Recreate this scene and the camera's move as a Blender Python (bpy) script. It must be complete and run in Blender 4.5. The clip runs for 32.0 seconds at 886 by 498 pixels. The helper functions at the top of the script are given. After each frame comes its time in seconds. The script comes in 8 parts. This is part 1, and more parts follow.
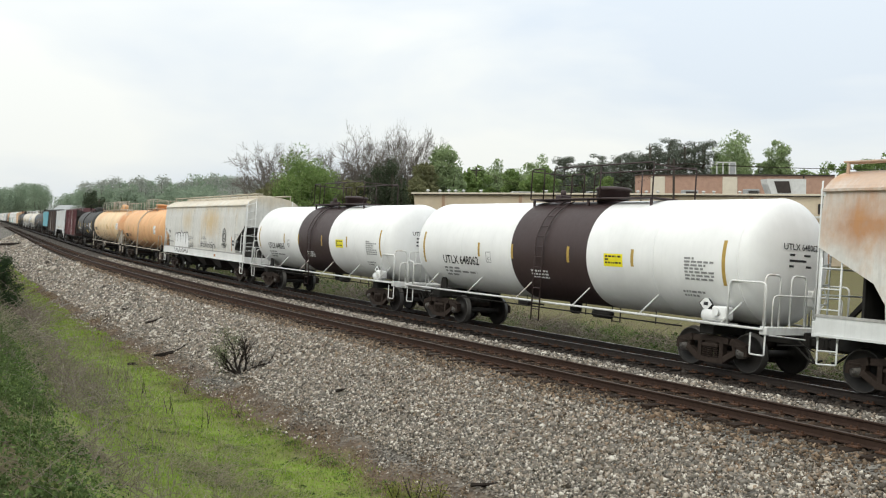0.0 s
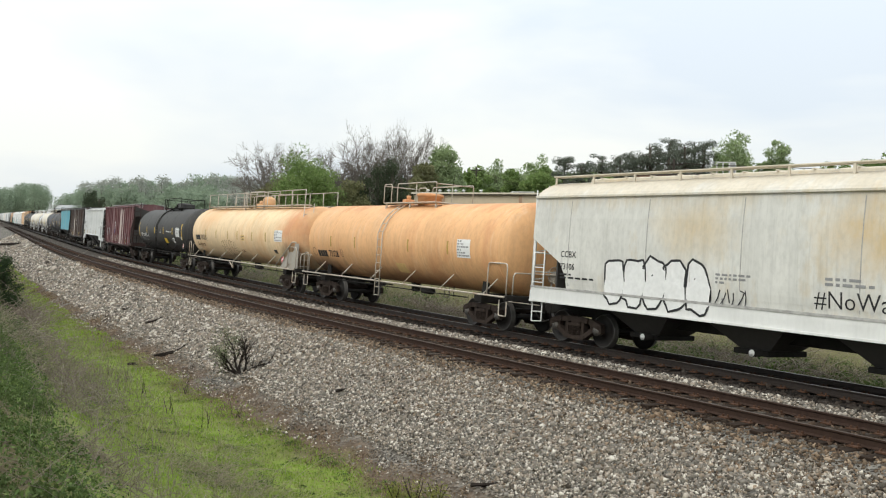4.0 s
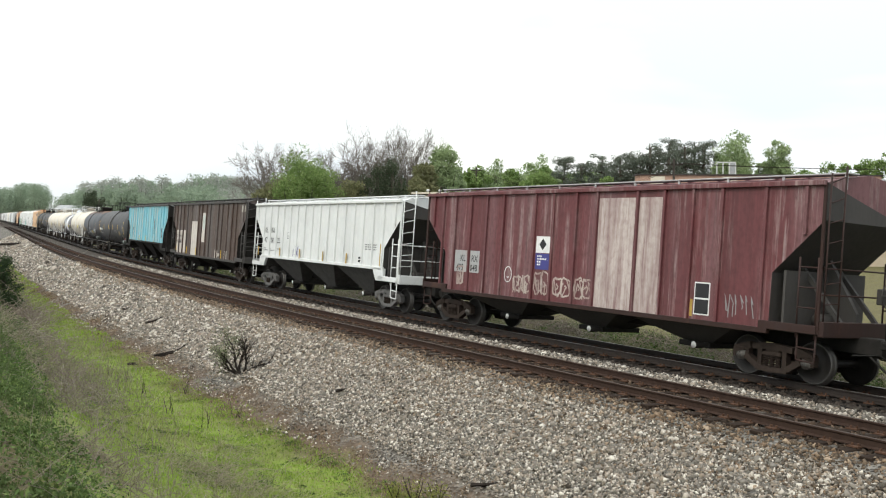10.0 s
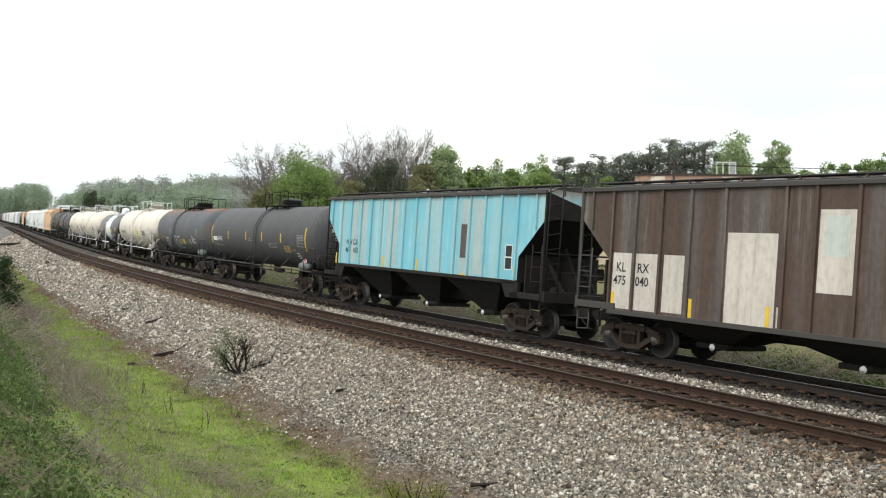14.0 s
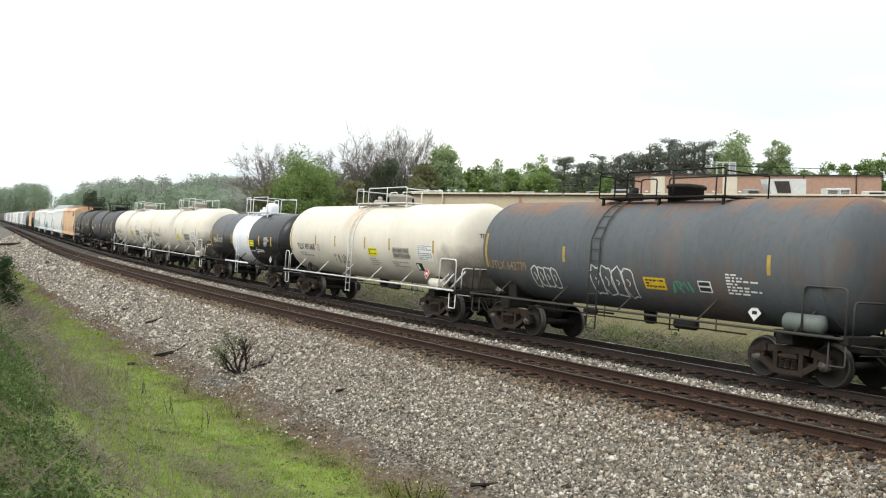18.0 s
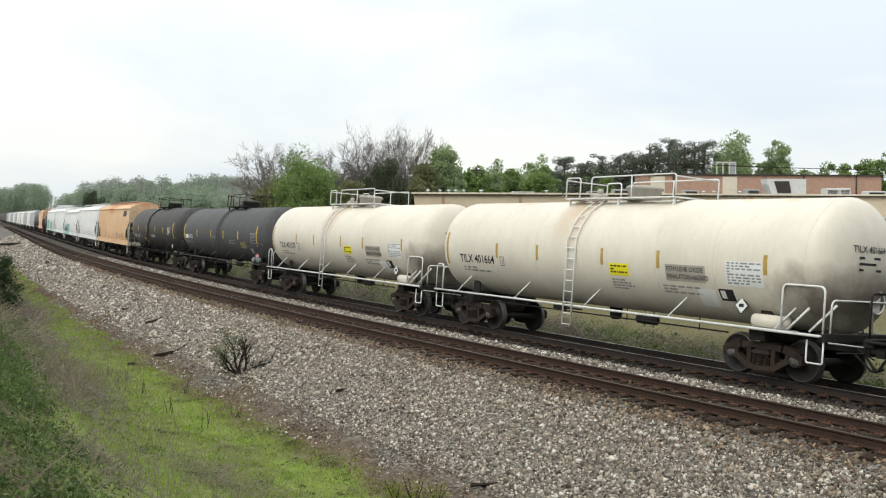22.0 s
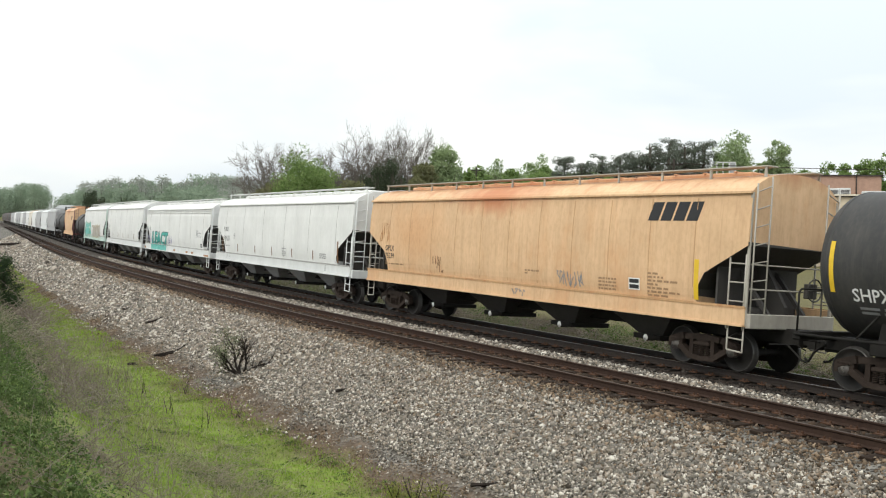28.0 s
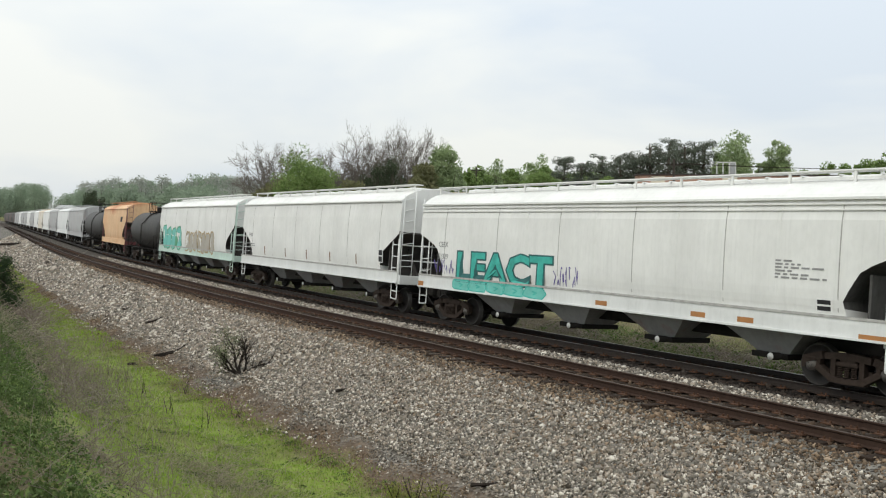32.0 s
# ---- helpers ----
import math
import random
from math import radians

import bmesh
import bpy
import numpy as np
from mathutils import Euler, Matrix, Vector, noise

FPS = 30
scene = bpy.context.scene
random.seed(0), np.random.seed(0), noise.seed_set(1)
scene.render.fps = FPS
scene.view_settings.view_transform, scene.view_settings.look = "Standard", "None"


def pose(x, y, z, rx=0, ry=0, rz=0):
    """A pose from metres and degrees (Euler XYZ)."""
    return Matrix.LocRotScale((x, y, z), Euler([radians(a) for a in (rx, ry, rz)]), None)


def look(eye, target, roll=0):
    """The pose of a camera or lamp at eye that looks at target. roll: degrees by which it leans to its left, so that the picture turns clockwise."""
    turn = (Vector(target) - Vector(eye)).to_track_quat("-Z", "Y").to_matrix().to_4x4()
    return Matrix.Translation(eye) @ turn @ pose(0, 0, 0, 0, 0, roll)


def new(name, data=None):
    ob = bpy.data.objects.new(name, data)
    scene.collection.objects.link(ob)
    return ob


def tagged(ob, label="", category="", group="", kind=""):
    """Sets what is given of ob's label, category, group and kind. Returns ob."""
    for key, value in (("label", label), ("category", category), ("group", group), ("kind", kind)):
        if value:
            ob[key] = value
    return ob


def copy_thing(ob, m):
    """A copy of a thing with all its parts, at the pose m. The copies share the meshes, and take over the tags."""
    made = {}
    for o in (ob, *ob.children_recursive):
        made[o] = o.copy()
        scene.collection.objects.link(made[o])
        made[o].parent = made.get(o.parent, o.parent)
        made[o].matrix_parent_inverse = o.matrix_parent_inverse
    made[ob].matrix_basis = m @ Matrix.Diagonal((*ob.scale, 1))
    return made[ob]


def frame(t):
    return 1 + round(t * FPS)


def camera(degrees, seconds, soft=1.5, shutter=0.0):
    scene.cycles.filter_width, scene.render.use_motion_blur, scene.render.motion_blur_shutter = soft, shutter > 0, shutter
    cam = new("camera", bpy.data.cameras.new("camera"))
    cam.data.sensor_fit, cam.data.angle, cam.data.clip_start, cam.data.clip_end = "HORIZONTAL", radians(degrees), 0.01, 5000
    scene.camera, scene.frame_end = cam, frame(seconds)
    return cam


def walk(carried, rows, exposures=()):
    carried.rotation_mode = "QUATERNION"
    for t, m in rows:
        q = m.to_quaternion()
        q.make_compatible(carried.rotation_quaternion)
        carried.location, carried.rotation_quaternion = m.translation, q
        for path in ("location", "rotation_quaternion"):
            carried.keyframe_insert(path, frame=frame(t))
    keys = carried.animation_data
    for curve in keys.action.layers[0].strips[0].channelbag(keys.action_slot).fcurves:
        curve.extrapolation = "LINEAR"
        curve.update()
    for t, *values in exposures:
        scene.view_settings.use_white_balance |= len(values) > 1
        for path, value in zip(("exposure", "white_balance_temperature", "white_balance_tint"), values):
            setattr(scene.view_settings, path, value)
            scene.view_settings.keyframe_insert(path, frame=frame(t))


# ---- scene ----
CLIP = 32.0

# camera: stands still on the bank beside the line
EYE = (0.0, 0.0, 3.616)
cam = camera(49.46, CLIP, soft=1.15)
STAND = look(EYE, (0.0, 100.0, EYE[2] - 100 * math.tan(0.03284)), 0.271)
walk(cam, [(0.0, STAND), (CLIP, STAND)],
     exposures=[(t, e, 6600, 5) for t, e in ((0, -0.06), (2, -0.05), (3.5, 0.0), (5.5, 0.03), (8, 0.16), (10, 0.24), (14.5, 0.27), (16.5, 0.3), (18, 0.26), (19, 0.12), (20.5, 0.05), (22, 0.03), (24, 0.18), (25.5, 0.28), (28, 0.12), (30, -0.06), (32, -0.14))])

# world: bright broken overcast
SUN_EL, SUN_AZ = radians(47), radians(220)
world = bpy.data.worlds.new("sky")
scene.world = world
world.use_nodes = True
wn, wl = world.node_tree.nodes, world.node_tree.links
wn.clear()


def wnode(kind, **values):
    n = wn.new(kind)
    for k, v in values.items():
        n.inputs[k].default_value = v
    return n


sky = wn.new("ShaderNodeTexSky")
sky.sky_type, sky.sun_disc = "NISHITA", False
sky.sun_elevation, sky.sun_rotation = SUN_EL, SUN_AZ
sky.dust_density, sky.ozone_density = 2.0, 1.0
coord = wn.new("ShaderNodeTexCoord")
stretch = wn.new("ShaderNodeMapping")
stretch.inputs["Scale"].default_value = (1.0, 1.0, 3.2)
stretch.inputs["Location"].default_value = (0.35, 0.0, 0.1)
clouds = wnode("ShaderNodeTexNoise", Scale=1.9, Detail=5.0, Roughness=0.5, Distortion=0.35)
ramp = wn.new("ShaderNodeValToRGB")
ramp.color_ramp.elements[0].position, ramp.color_ramp.elements[0].color = 0.40, (0.78, 0.84, 0.95, 1)
ramp.color_ramp.elements[1].position, ramp.color_ramp.elements[1].color = 0.60, (1.0, 1.0, 1.0, 1)
veil = wn.new("ShaderNodeMix")
veil.data_type = "RGBA"
veil.inputs[0].default_value = 0.93
gain = wnode("ShaderNodeVectorMath")
gain.operation = "SCALE"
# an overcast sky is brightest overhead
height = wn.new("ShaderNodeSeparateXYZ")
dome = wn.new("ShaderNodeMapRange")
for key, value in (("From Min", 0.0), ("From Max", 1.0), ("To Min", 9.7), ("To Max", 18.5)):
    dome.inputs[key].default_value = value
back = wnode("ShaderNodeBackground", Strength=0.1)
out = wn.new("ShaderNodeOutputWorld")
wl.new(coord.outputs["Generated"], stretch.inputs["Vector"])
wl.new(coord.outputs["Generated"], height.inputs["Vector"])
wl.new(height.outputs["Z"], dome.inputs["Value"])
wl.new(dome.outputs["Result"], gain.inputs["Scale"])
wl.new(stretch.outputs["Vector"], clouds.inputs["Vector"])
wl.new(clouds.outputs["Fac"], ramp.inputs["Fac"])
wl.new(ramp.outputs["Color"], gain.inputs[0])
wl.new(sky.outputs["Color"], veil.inputs[6])
wl.new(gain.outputs["Vector"], veil.inputs[7])
wl.new(veil.outputs[2], back.inputs["Color"])
wl.new(back.outputs["Background"], out.inputs["Surface"])

sun = new("sun", bpy.data.lights.new("sun", "SUN"))
sun.data.energy, sun.data.angle, sun.data.color = 1.45, radians(25), (1.0, 0.95, 0.87)
sun.rotation_euler = (radians(90) - SUN_EL, 0, math.pi - SUN_AZ)

# the line: two parallel tracks in one curve that straightens in the distance
TH0, K0, S1, D0 = -0.5412, 0.001696, 38.13, 34.891
TRACK_GAP, CANT_FAR, CANT_NEAR, RISE_NEAR = 3.961, 0.0742, 0.0566, 0.122
SPEED = 10.921
S_GRID = np.linspace(-470, 900, 2741)
_bend = S1 - 8 * np.logaddexp(0, (S1 - S_GRID) / 8)
_bend0 = S1 - 8 * np.logaddexp(0, S1 / 8)
HEAD = TH0 + K0 * (_bend - _bend0)
HEAD = HEAD + np.interp(S_GRID, (-470, 15, 45, 75, 105, 140, 190, 260, 900), (0, 0, -0.00537, 0.02146, 0.02835, 0.02815, 0.03071, 0.02755, 0.02755))
_ease = np.hanning(41)
HEAD = np.convolve(np.pad(HEAD, 20, mode="edge"), _ease / _ease.sum(), "valid")
_dx, _dy = np.sin(HEAD), np.cos(HEAD)
LINE_X = np.concatenate([[0], np.cumsum((_dx[1:] + _dx[:-1]) / 2)]) * 0.5
LINE_Y = np.concatenate([[0], np.cumsum((_dy[1:] + _dy[:-1]) / 2)]) * 0.5
LINE_X = LINE_X - np.interp(0, S_GRID, LINE_X)
LINE_Y = LINE_Y - np.interp(0, S_GRID, LINE_Y) + D0


def along(s, lat, z=0.0):
    """Points beside the far track: s metres down the line, lat metres towards the bank."""
    h = np.interp(s, S_GRID, HEAD)
    x = np.interp(s, S_GRID, LINE_X) - np.cos(h) * lat
    y = np.interp(s, S_GRID, LINE_Y) + np.sin(h) * lat
    return np.stack(np.broadcast_arrays(x, y, z + 0.0 * x), -1)


def line_pose(s, half, lat=0.0, cant=CANT_FAR, z=0.0):
    """The pose of a stiff thing whose two bogies stand at s - half and s + half."""
    a, b = along(s - half, lat, z), along(s + half, lat, z)
    v = a - b
    turn = math.atan2(v[1], v[0])
    mid = (a + b) / 2
    return Matrix.Translation(mid) @ Euler((0, 0, turn)).to_matrix().to_4x4() @ Euler((-cant, 0, 0)).to_matrix().to_4x4()


PROFILE = np.array([(-70, -1.3), (-12, -1.0), (-5, -0.95), (-3.2, -0.75), (-1.9, -0.36), (-1.3, -0.31), (0, -0.215),
                    (1.3, -0.13), (1.98, -0.13), (2.7, -0.165), (3.96, -0.092), (5.2, -0.025), (5.75, -0.13), (8.9, -1.3),
                    (9.6, -1.46), (10.8, -1.5), (12.5, -1.25), (13.8, -0.8), (15.2, 0.05), (17, 1.05), (18.5, 1.65),
                    (22, 2.1), (70, 2.4)])


def ground_z(lat):
    return np.interp(lat, PROFILE[:, 0], PROFILE[:, 1])


# ---- mesh helpers ----
class Shape:
    """Gathers corners and faces of one mesh."""

    def __init__(self):
        self.v, self.f, self.m, self.sm = [], [], [], []

    def add(self, verts, faces, mat=0, smooth=False):
        o = len(self.v)
        self.v.extend([tuple(p) for p in verts])
        for f in faces:
            self.f.append(tuple(i + o for i in f))
            self.m.append(mat)
            self.sm.append(smooth)
        return self

    def mesh(self, name, mats):
        me = bpy.data.meshes.new(name)
        me.from_pydata(self.v, [], self.f)
        for m in mats if isinstance(mats, (list, tuple)) else [mats]:
            me.materials.append(m)
        me.polygons.foreach_set("material_index", self.m)
        me.polygons.foreach_set("use_smooth", self.sm)
        me.update()
        return me


def part(name, sh, mats, parent=None, label="", at=None):
    """Links a shape (or a ready mesh) as one mesh object, under a thing or a part."""
    me = sh if isinstance(sh, bpy.types.Mesh) else sh.mesh(name, mats)
    ob = new(name, me)
    if parent is not None:
        ob.parent = parent
    if at is not None:
        ob.matrix_basis = at
    if label:
        ob["label"] = label
    return ob


def array_mesh(name, verts, faces, mat, smooth=False):
    """A mesh from numpy arrays of corners and of equal-sided faces."""
    verts, faces = np.asarray(verts, np.float32), np.asarray(faces, np.int32)
    me = bpy.data.meshes.new(name)
    me.vertices.add(len(verts))
    me.vertices.foreach_set("co", verts.ravel())
    n, k = faces.shape
    me.loops.add(n * k)
    me.loops.foreach_set("vertex_index", faces.ravel())
    me.polygons.add(n)
    me.polygons.foreach_set("loop_start", np.arange(n, dtype=np.int32) * k)
    if smooth:
        me.polygons.foreach_set("use_smooth", np.ones(n, bool))
    me.materials.append(mat)
    me.update(calc_edges=True)
    return me


BOX = [(0, 2, 3, 1), (4, 5, 7, 6), (0, 1, 5, 4), (2, 6, 7, 3), (0, 4, 6, 2), (1, 3, 7, 5)]


def box(sh, x0, x1, y0, y1, z0, z1, mat=0, c=0.0):
    """A block; c cuts its edges."""
    if c <= 0:
        return sh.add([(x, y, z) for x in (x0, x1) for y in (y0, y1) for z in (z0, z1)], BOX, mat)
    lo, hi = (x0, y0, z0), (x1, y1, z1)
    verts, index = [], {}
    for i in range(8):
        s = (i >> 2 & 1, i >> 1 & 1, i & 1)
        for a in range(3):
            p = []
            for k in range(3):
                e = hi[k] if s[k] else lo[k]
                p.append(e if k == a else e + (-c if s[k] else c))
            index[i, a] = len(verts)
            verts.append(p)
    faces = []
    for q in BOX:
        axis = [a for a in range(3) if len({(i >> (2 - a)) & 1 for i in q}) == 1][0]
        faces.append(tuple(index[i, axis] for i in q))
    for i in range(8):
        f = tuple(index[i, a] for a in range(3))
        faces.append(f if bin(i).count("1") % 2 else f[::-1])
        for b in (1, 2, 4):
            j = i | b
            if j != i:
                axes = [a for a in range(3) if (4 >> a) != b]
                faces.append((index[i, axes[0]], index[i, axes[1]], index[j, axes[1]], index[j, axes[0]]))
    return sh.add(verts, faces, mat)


def tube(sh, pts, r, n=6, mat=0, cap=True):
    """A round bar through the points."""
    pts = [Vector(p) for p in pts]
    verts, faces = [], []
    side = None
    for i, p in enumerate(pts):
        d = (pts[min(i + 1, len(pts) - 1)] - pts[max(i - 1, 0)]).normalized()
        if side is None:
            side = d.cross(Vector((0, 0, 1)) if abs(d.z) < 0.9 else Vector((1, 0, 0))).normalized()
        side = (side - d * side.dot(d)).normalized()
        up = d.cross(side)
        for k in range(n):
            a = 2 * math.pi * k / n
            verts.append(p + (side * math.cos(a) + up * math.sin(a)) * r)
        if i:
            o = (i - 1) * n
            for k in range(n):
                faces.append((o + k, o + (k + 1) % n, o + n + (k + 1) % n, o + n + k))
    if cap:
        faces.append(tuple(range(n))[::-1])
        faces.append(tuple(range(len(verts) - n, len(verts))))
    return sh.add(verts, faces, mat, n > 5)


def bend(pts, r=0.12, n=4):
    """Rounds the corners of a way of points."""
    pts = [Vector(p) for p in pts]
    res = [pts[0]]
    for a, b, c in zip(pts, pts[1:], pts[2:]):
        u, w = (a - b), (c - b)
        k = min(r, u.length * 0.45, w.length * 0.45)
        p, q = b + u.normalized() * k, b + w.normalized() * k
        for i in range(n + 1):
            t = i / n
            res.append(p * (1 - t) ** 2 + b * 2 * t * (1 - t) + q * t * t)
    return res + [pts[-1]]


def bar(sh, p, q, w, y0, y1, mat=0):
    """A flat bar from p to q, both (x, z), w wide, between two depths."""
    p, q = Vector(p), Vector(q)
    d = (q - p).normalized()
    n = Vector((-d.y, d.x)) * w / 2
    c = [p + n, p - n, q - n, q + n]
    verts = [(k.x, y, k.y) for y in (y0, y1) for k in c]
    return sh.add(verts, [(0, 1, 2, 3), (7, 6, 5, 4), (0, 4, 5, 1), (1, 5, 6, 2), (2, 6, 7, 3), (3, 7, 4, 0)], mat)


def prism(sh, outline, y0, y1, mat=0):
    """An outline in (x, z), pushed from depth y0 to y1."""
    n = len(outline)
    verts = [(x, y, z) for y in (y0, y1) for x, z in outline]
    faces = [tuple(range(n))[::-1], tuple(range(n, 2 * n))]
    faces += [(i, (i + 1) % n, n + (i + 1) % n, n + i) for i in range(n)]
    return sh.add(verts, faces, mat)


def lathe(sh, prof, n, axis="x", mats=None, centre=(0, 0, 0), smooth=True, close=True):
    """Turns a profile of (place along the axis, radius) round that axis."""
    verts, faces, fm = [], [], []
    for a, r in prof:
        for k in range(n):
            t = 2 * math.pi * k / n
            c, s = r * math.cos(t), r * math.sin(t)
            p = (a, s, c) if axis == "x" else (s, a, c) if axis == "y" else (c, s, a)
            verts.append([p[j] + centre[j] for j in range(3)])
    flip = axis == "y"
    for i in range(len(prof) - 1):
        for k in range(n):
            f = (i * n + k, i * n + (k + 1) % n, (i + 1) * n + (k + 1) % n, (i + 1) * n + k)
            if flip:
                f = f[::-1]
            sh_m = mats[i] if mats else 0
            faces.append(f)
            fm.append(sh_m)
    o = len(sh.v)
    sh.v.extend([tuple(v) for v in verts])
    for f, m in zip(faces, fm):
        sh.f.append(tuple(j + o for j in f))
        sh.m.append(m)
        sh.sm.append(smooth)
    if close:
        sh.f.append(tuple(o + k for k in range(n))[::-1])
        sh.f.append(tuple(o + (len(prof) - 1) * n + k for k in range(n)))
        sh.m += [fm[0], fm[-1]]
        sh.sm += [False, False]
    return sh


# ---- materials ----
def material(name, rough=0.7, metal=0.0, gloss=0.5):
    m = bpy.data.materials.new(name)
    m.use_nodes = True
    b = m.node_tree.nodes["Principled BSDF"]
    b.inputs["Specular IOR Level"].default_value = gloss
    b.inputs["Roughness"].default_value, b.inputs["Metallic"].default_value = rough, metal
    return m, m.node_tree.nodes, m.node_tree.links, b


def tint(nodes, links, a, b, fac):
    n = nodes.new("ShaderNodeMix")
    n.data_type = "RGBA"
    for i, v in ((6, a), (7, b)):
        if isinstance(v, tuple):
            n.inputs[i].default_value = (*v[:3], 1)
        else:
            links.new(v, n.inputs[i])
    if isinstance(fac, float):
        n.inputs[0].default_value = fac
    else:
        links.new(fac, n.inputs[0])
    return n.outputs[2]


def grain(nodes, links, scale, stretch=(1, 1, 1), detail=4.0, lo=0.4, hi=0.6, space="Object", rough=0.6):
    """Noise at a real size, sharpened between lo and hi."""
    c = nodes.new("ShaderNodeTexCoord")
    mp = nodes.new("ShaderNodeMapping")
    mp.inputs["Scale"].default_value = stretch
    n = nodes.new("ShaderNodeTexNoise")
    n.inputs["Scale"].default_value, n.inputs["Detail"].default_value, n.inputs["Roughness"].default_value = scale, detail, rough
    links.new(c.outputs[space], mp.inputs["Vector"])
    links.new(mp.outputs["Vector"], n.inputs["Vector"])
    r = nodes.new("ShaderNodeMapRange")
    r.inputs["From Min"].default_value, r.inputs["From Max"].default_value = lo, hi
    links.new(n.outputs["Fac"], r.inputs["Value"])
    return r.outputs["Result"], n.outputs["Fac"]


def relief(nodes, links, bsdf, height, strength=0.3, distance=0.02):
    b = nodes.new("ShaderNodeBump")
    b.inputs["Strength"].default_value, b.inputs["Distance"].default_value = strength, distance
    links.new(height, b.inputs["Height"])
    links.new(b.outputs["Normal"], bsdf.inputs["Normal"])


def times(nodes, links, value, k):
    """A mask at part of its strength."""
    t = nodes.new("ShaderNodeMath")
    t.operation, t.use_clamp = "MULTIPLY", True
    t.inputs[1].default_value = k
    links.new(value, t.inputs[0])
    return t.outputs[0]


def paint(name, colour, rust=0.0, rust_colour=(0.30, 0.12, 0.04), dirt=0.3, dirt_colour=None, rough=0.5, streak=0.5, spot=1.2, tone=None, bleach=None, cap=None, stain=(), gloss=0.4):
    """Old vehicle paint: broad fading, run-down streaks of dirt, blooms of rust, fine dents.
    tone: sheets that faded otherwise; bleach: fine pale runs, as (colour, strength);
    cap: rust that has run down from the top, as (height, reach, colour, strength);
    stain: spilt product or soot round a valve, each as (x, z, half width, half height, colour, strength)."""
    m, n, l, b = material(name, rough, 0.0, gloss)
    dirt_colour = dirt_colour or tuple(c * 0.45 + 0.02 for c in colour)
    broad, raw = grain(n, l, 0.55, (1, 1, 1), 3.0, 0.35, 0.7)
    col = tint(n, l, colour, tuple(c * 0.86 for c in colour), broad)
    if tone:
        sheets, _ = grain(n, l, 1.15, (1.0, 0.02, 0.03), 2.0, 0.46, 0.60)
        col = tint(n, l, col, tone[0], times(n, l, sheets, tone[1]))
    if bleach:
        thin, _ = grain(n, l, 8.0, (1.0, 0.3, 0.045), 6.0, 0.50, 0.66, rough=0.7)
        wide, _ = grain(n, l, 0.9, (1.0, 0.1, 0.35), 3.0, 0.42, 0.62)
        both = n.new("ShaderNodeMath")
        both.operation = "MULTIPLY"
        l.new(thin, both.inputs[0])
        l.new(wide, both.inputs[1])
        col = tint(n, l, col, bleach[0], times(n, l, both.outputs[0], bleach[1]))
    runs, _ = grain(n, l, 3.2, (1.0, 1.0, 0.10), 5.0, 0.44, 0.72)
    col = tint(n, l, col, dirt_colour, times(n, l, runs, streak * dirt * 1.6))
    hair, _ = grain(n, l, 13.0, (1.0, 0.5, 0.04), 4.0, 0.52, 0.74)
    col = tint(n, l, col, dirt_colour, times(n, l, hair, streak * dirt * 1.8))
    if cap:
        z0, reach, cap_colour, strength = cap
        place = n.new("ShaderNodeTexCoord")
        sep = n.new("ShaderNodeSeparateXYZ")
        l.new(place.outputs["Object"], sep.inputs["Vector"])
        _, wander = grain(n, l, 1.4, (1.0, 0.4, 0.22), 7.0, rough=0.7)
        add = n.new("ShaderNodeMath")
        add.operation = "MULTIPLY_ADD"
        add.inputs[1].default_value = reach * 4.0
        l.new(wander, add.inputs[0])
        l.new(sep.outputs["Z"], add.inputs[2])
        edge = n.new("ShaderNodeMapRange")
        edge.inputs["From Min"].default_value, edge.inputs["From Max"].default_value = z0 + reach * 2.0, z0 + reach * 2.9
        l.new(add.outputs[0], edge.inputs["Value"])
        col = tint(n, l, col, cap_colour, times(n, l, edge.outputs["Result"], strength))
    for x0, z0, wide, tall, spill, strength in stain:
        place = n.new("ShaderNodeTexCoord")
        shift = n.new("ShaderNodeMapping")
        shift.inputs["Location"].default_value = (-x0 / wide, 0, -z0 / tall)
        shift.inputs["Scale"].default_value = (1 / wide, 0.0, 1 / tall)
        span = n.new("ShaderNodeVectorMath")
        span.operation = "LENGTH"
        l.new(place.outputs["Object"], shift.inputs["Vector"])
        l.new(shift.outputs["Vector"], span.inputs[0])
        _, ragged = grain(n, l, 1.6, (1.0, 0.6, 0.7), 7.0, rough=0.65)
        sum_ = n.new("ShaderNodeMath")
        sum_.operation = "MULTIPLY_ADD"
        sum_.inputs[1].default_value = 1.6
        l.new(ragged, sum_.inputs[0])
        l.new(span.outputs["Value"], sum_.inputs[2])
        edge = n.new("ShaderNodeMapRange")
        edge.inputs["From Min"].default_value, edge.inputs["From Max"].default_value = 2.0, 1.0
        l.new(sum_.outputs[0], edge.inputs["Value"])
        col = tint(n, l, col, spill, times(n, l, edge.outputs["Result"], strength))
    fine, fraw = grain(n, l, 9.0, (1, 1, 0.6), 6.0, 0.45, 0.8)
    g = n.new("ShaderNodeMath")
    g.operation = "MULTIPLY"
    g.inputs[1].default_value = dirt
    l.new(fine, g.inputs[0])
    col = tint(n, l, col, dirt_colour, g.outputs[0])
    if rust > 0:
        bloom, _ = grain(n, l, spot, (1, 1, 0.45), 7.0, 0.60 - 0.12 * rust, 0.76 - 0.08 * rust, rough=0.68)
        h = n.new("ShaderNodeMath")
        h.operation = "MULTIPLY"
        h.inputs[1].default_value = min(1.0, 0.5 + rust * 0.5)
        l.new(bloom, h.inputs[0])
        col = tint(n, l, col, rust_colour, h.outputs[0])
    l.new(col, b.inputs["Base Color"])
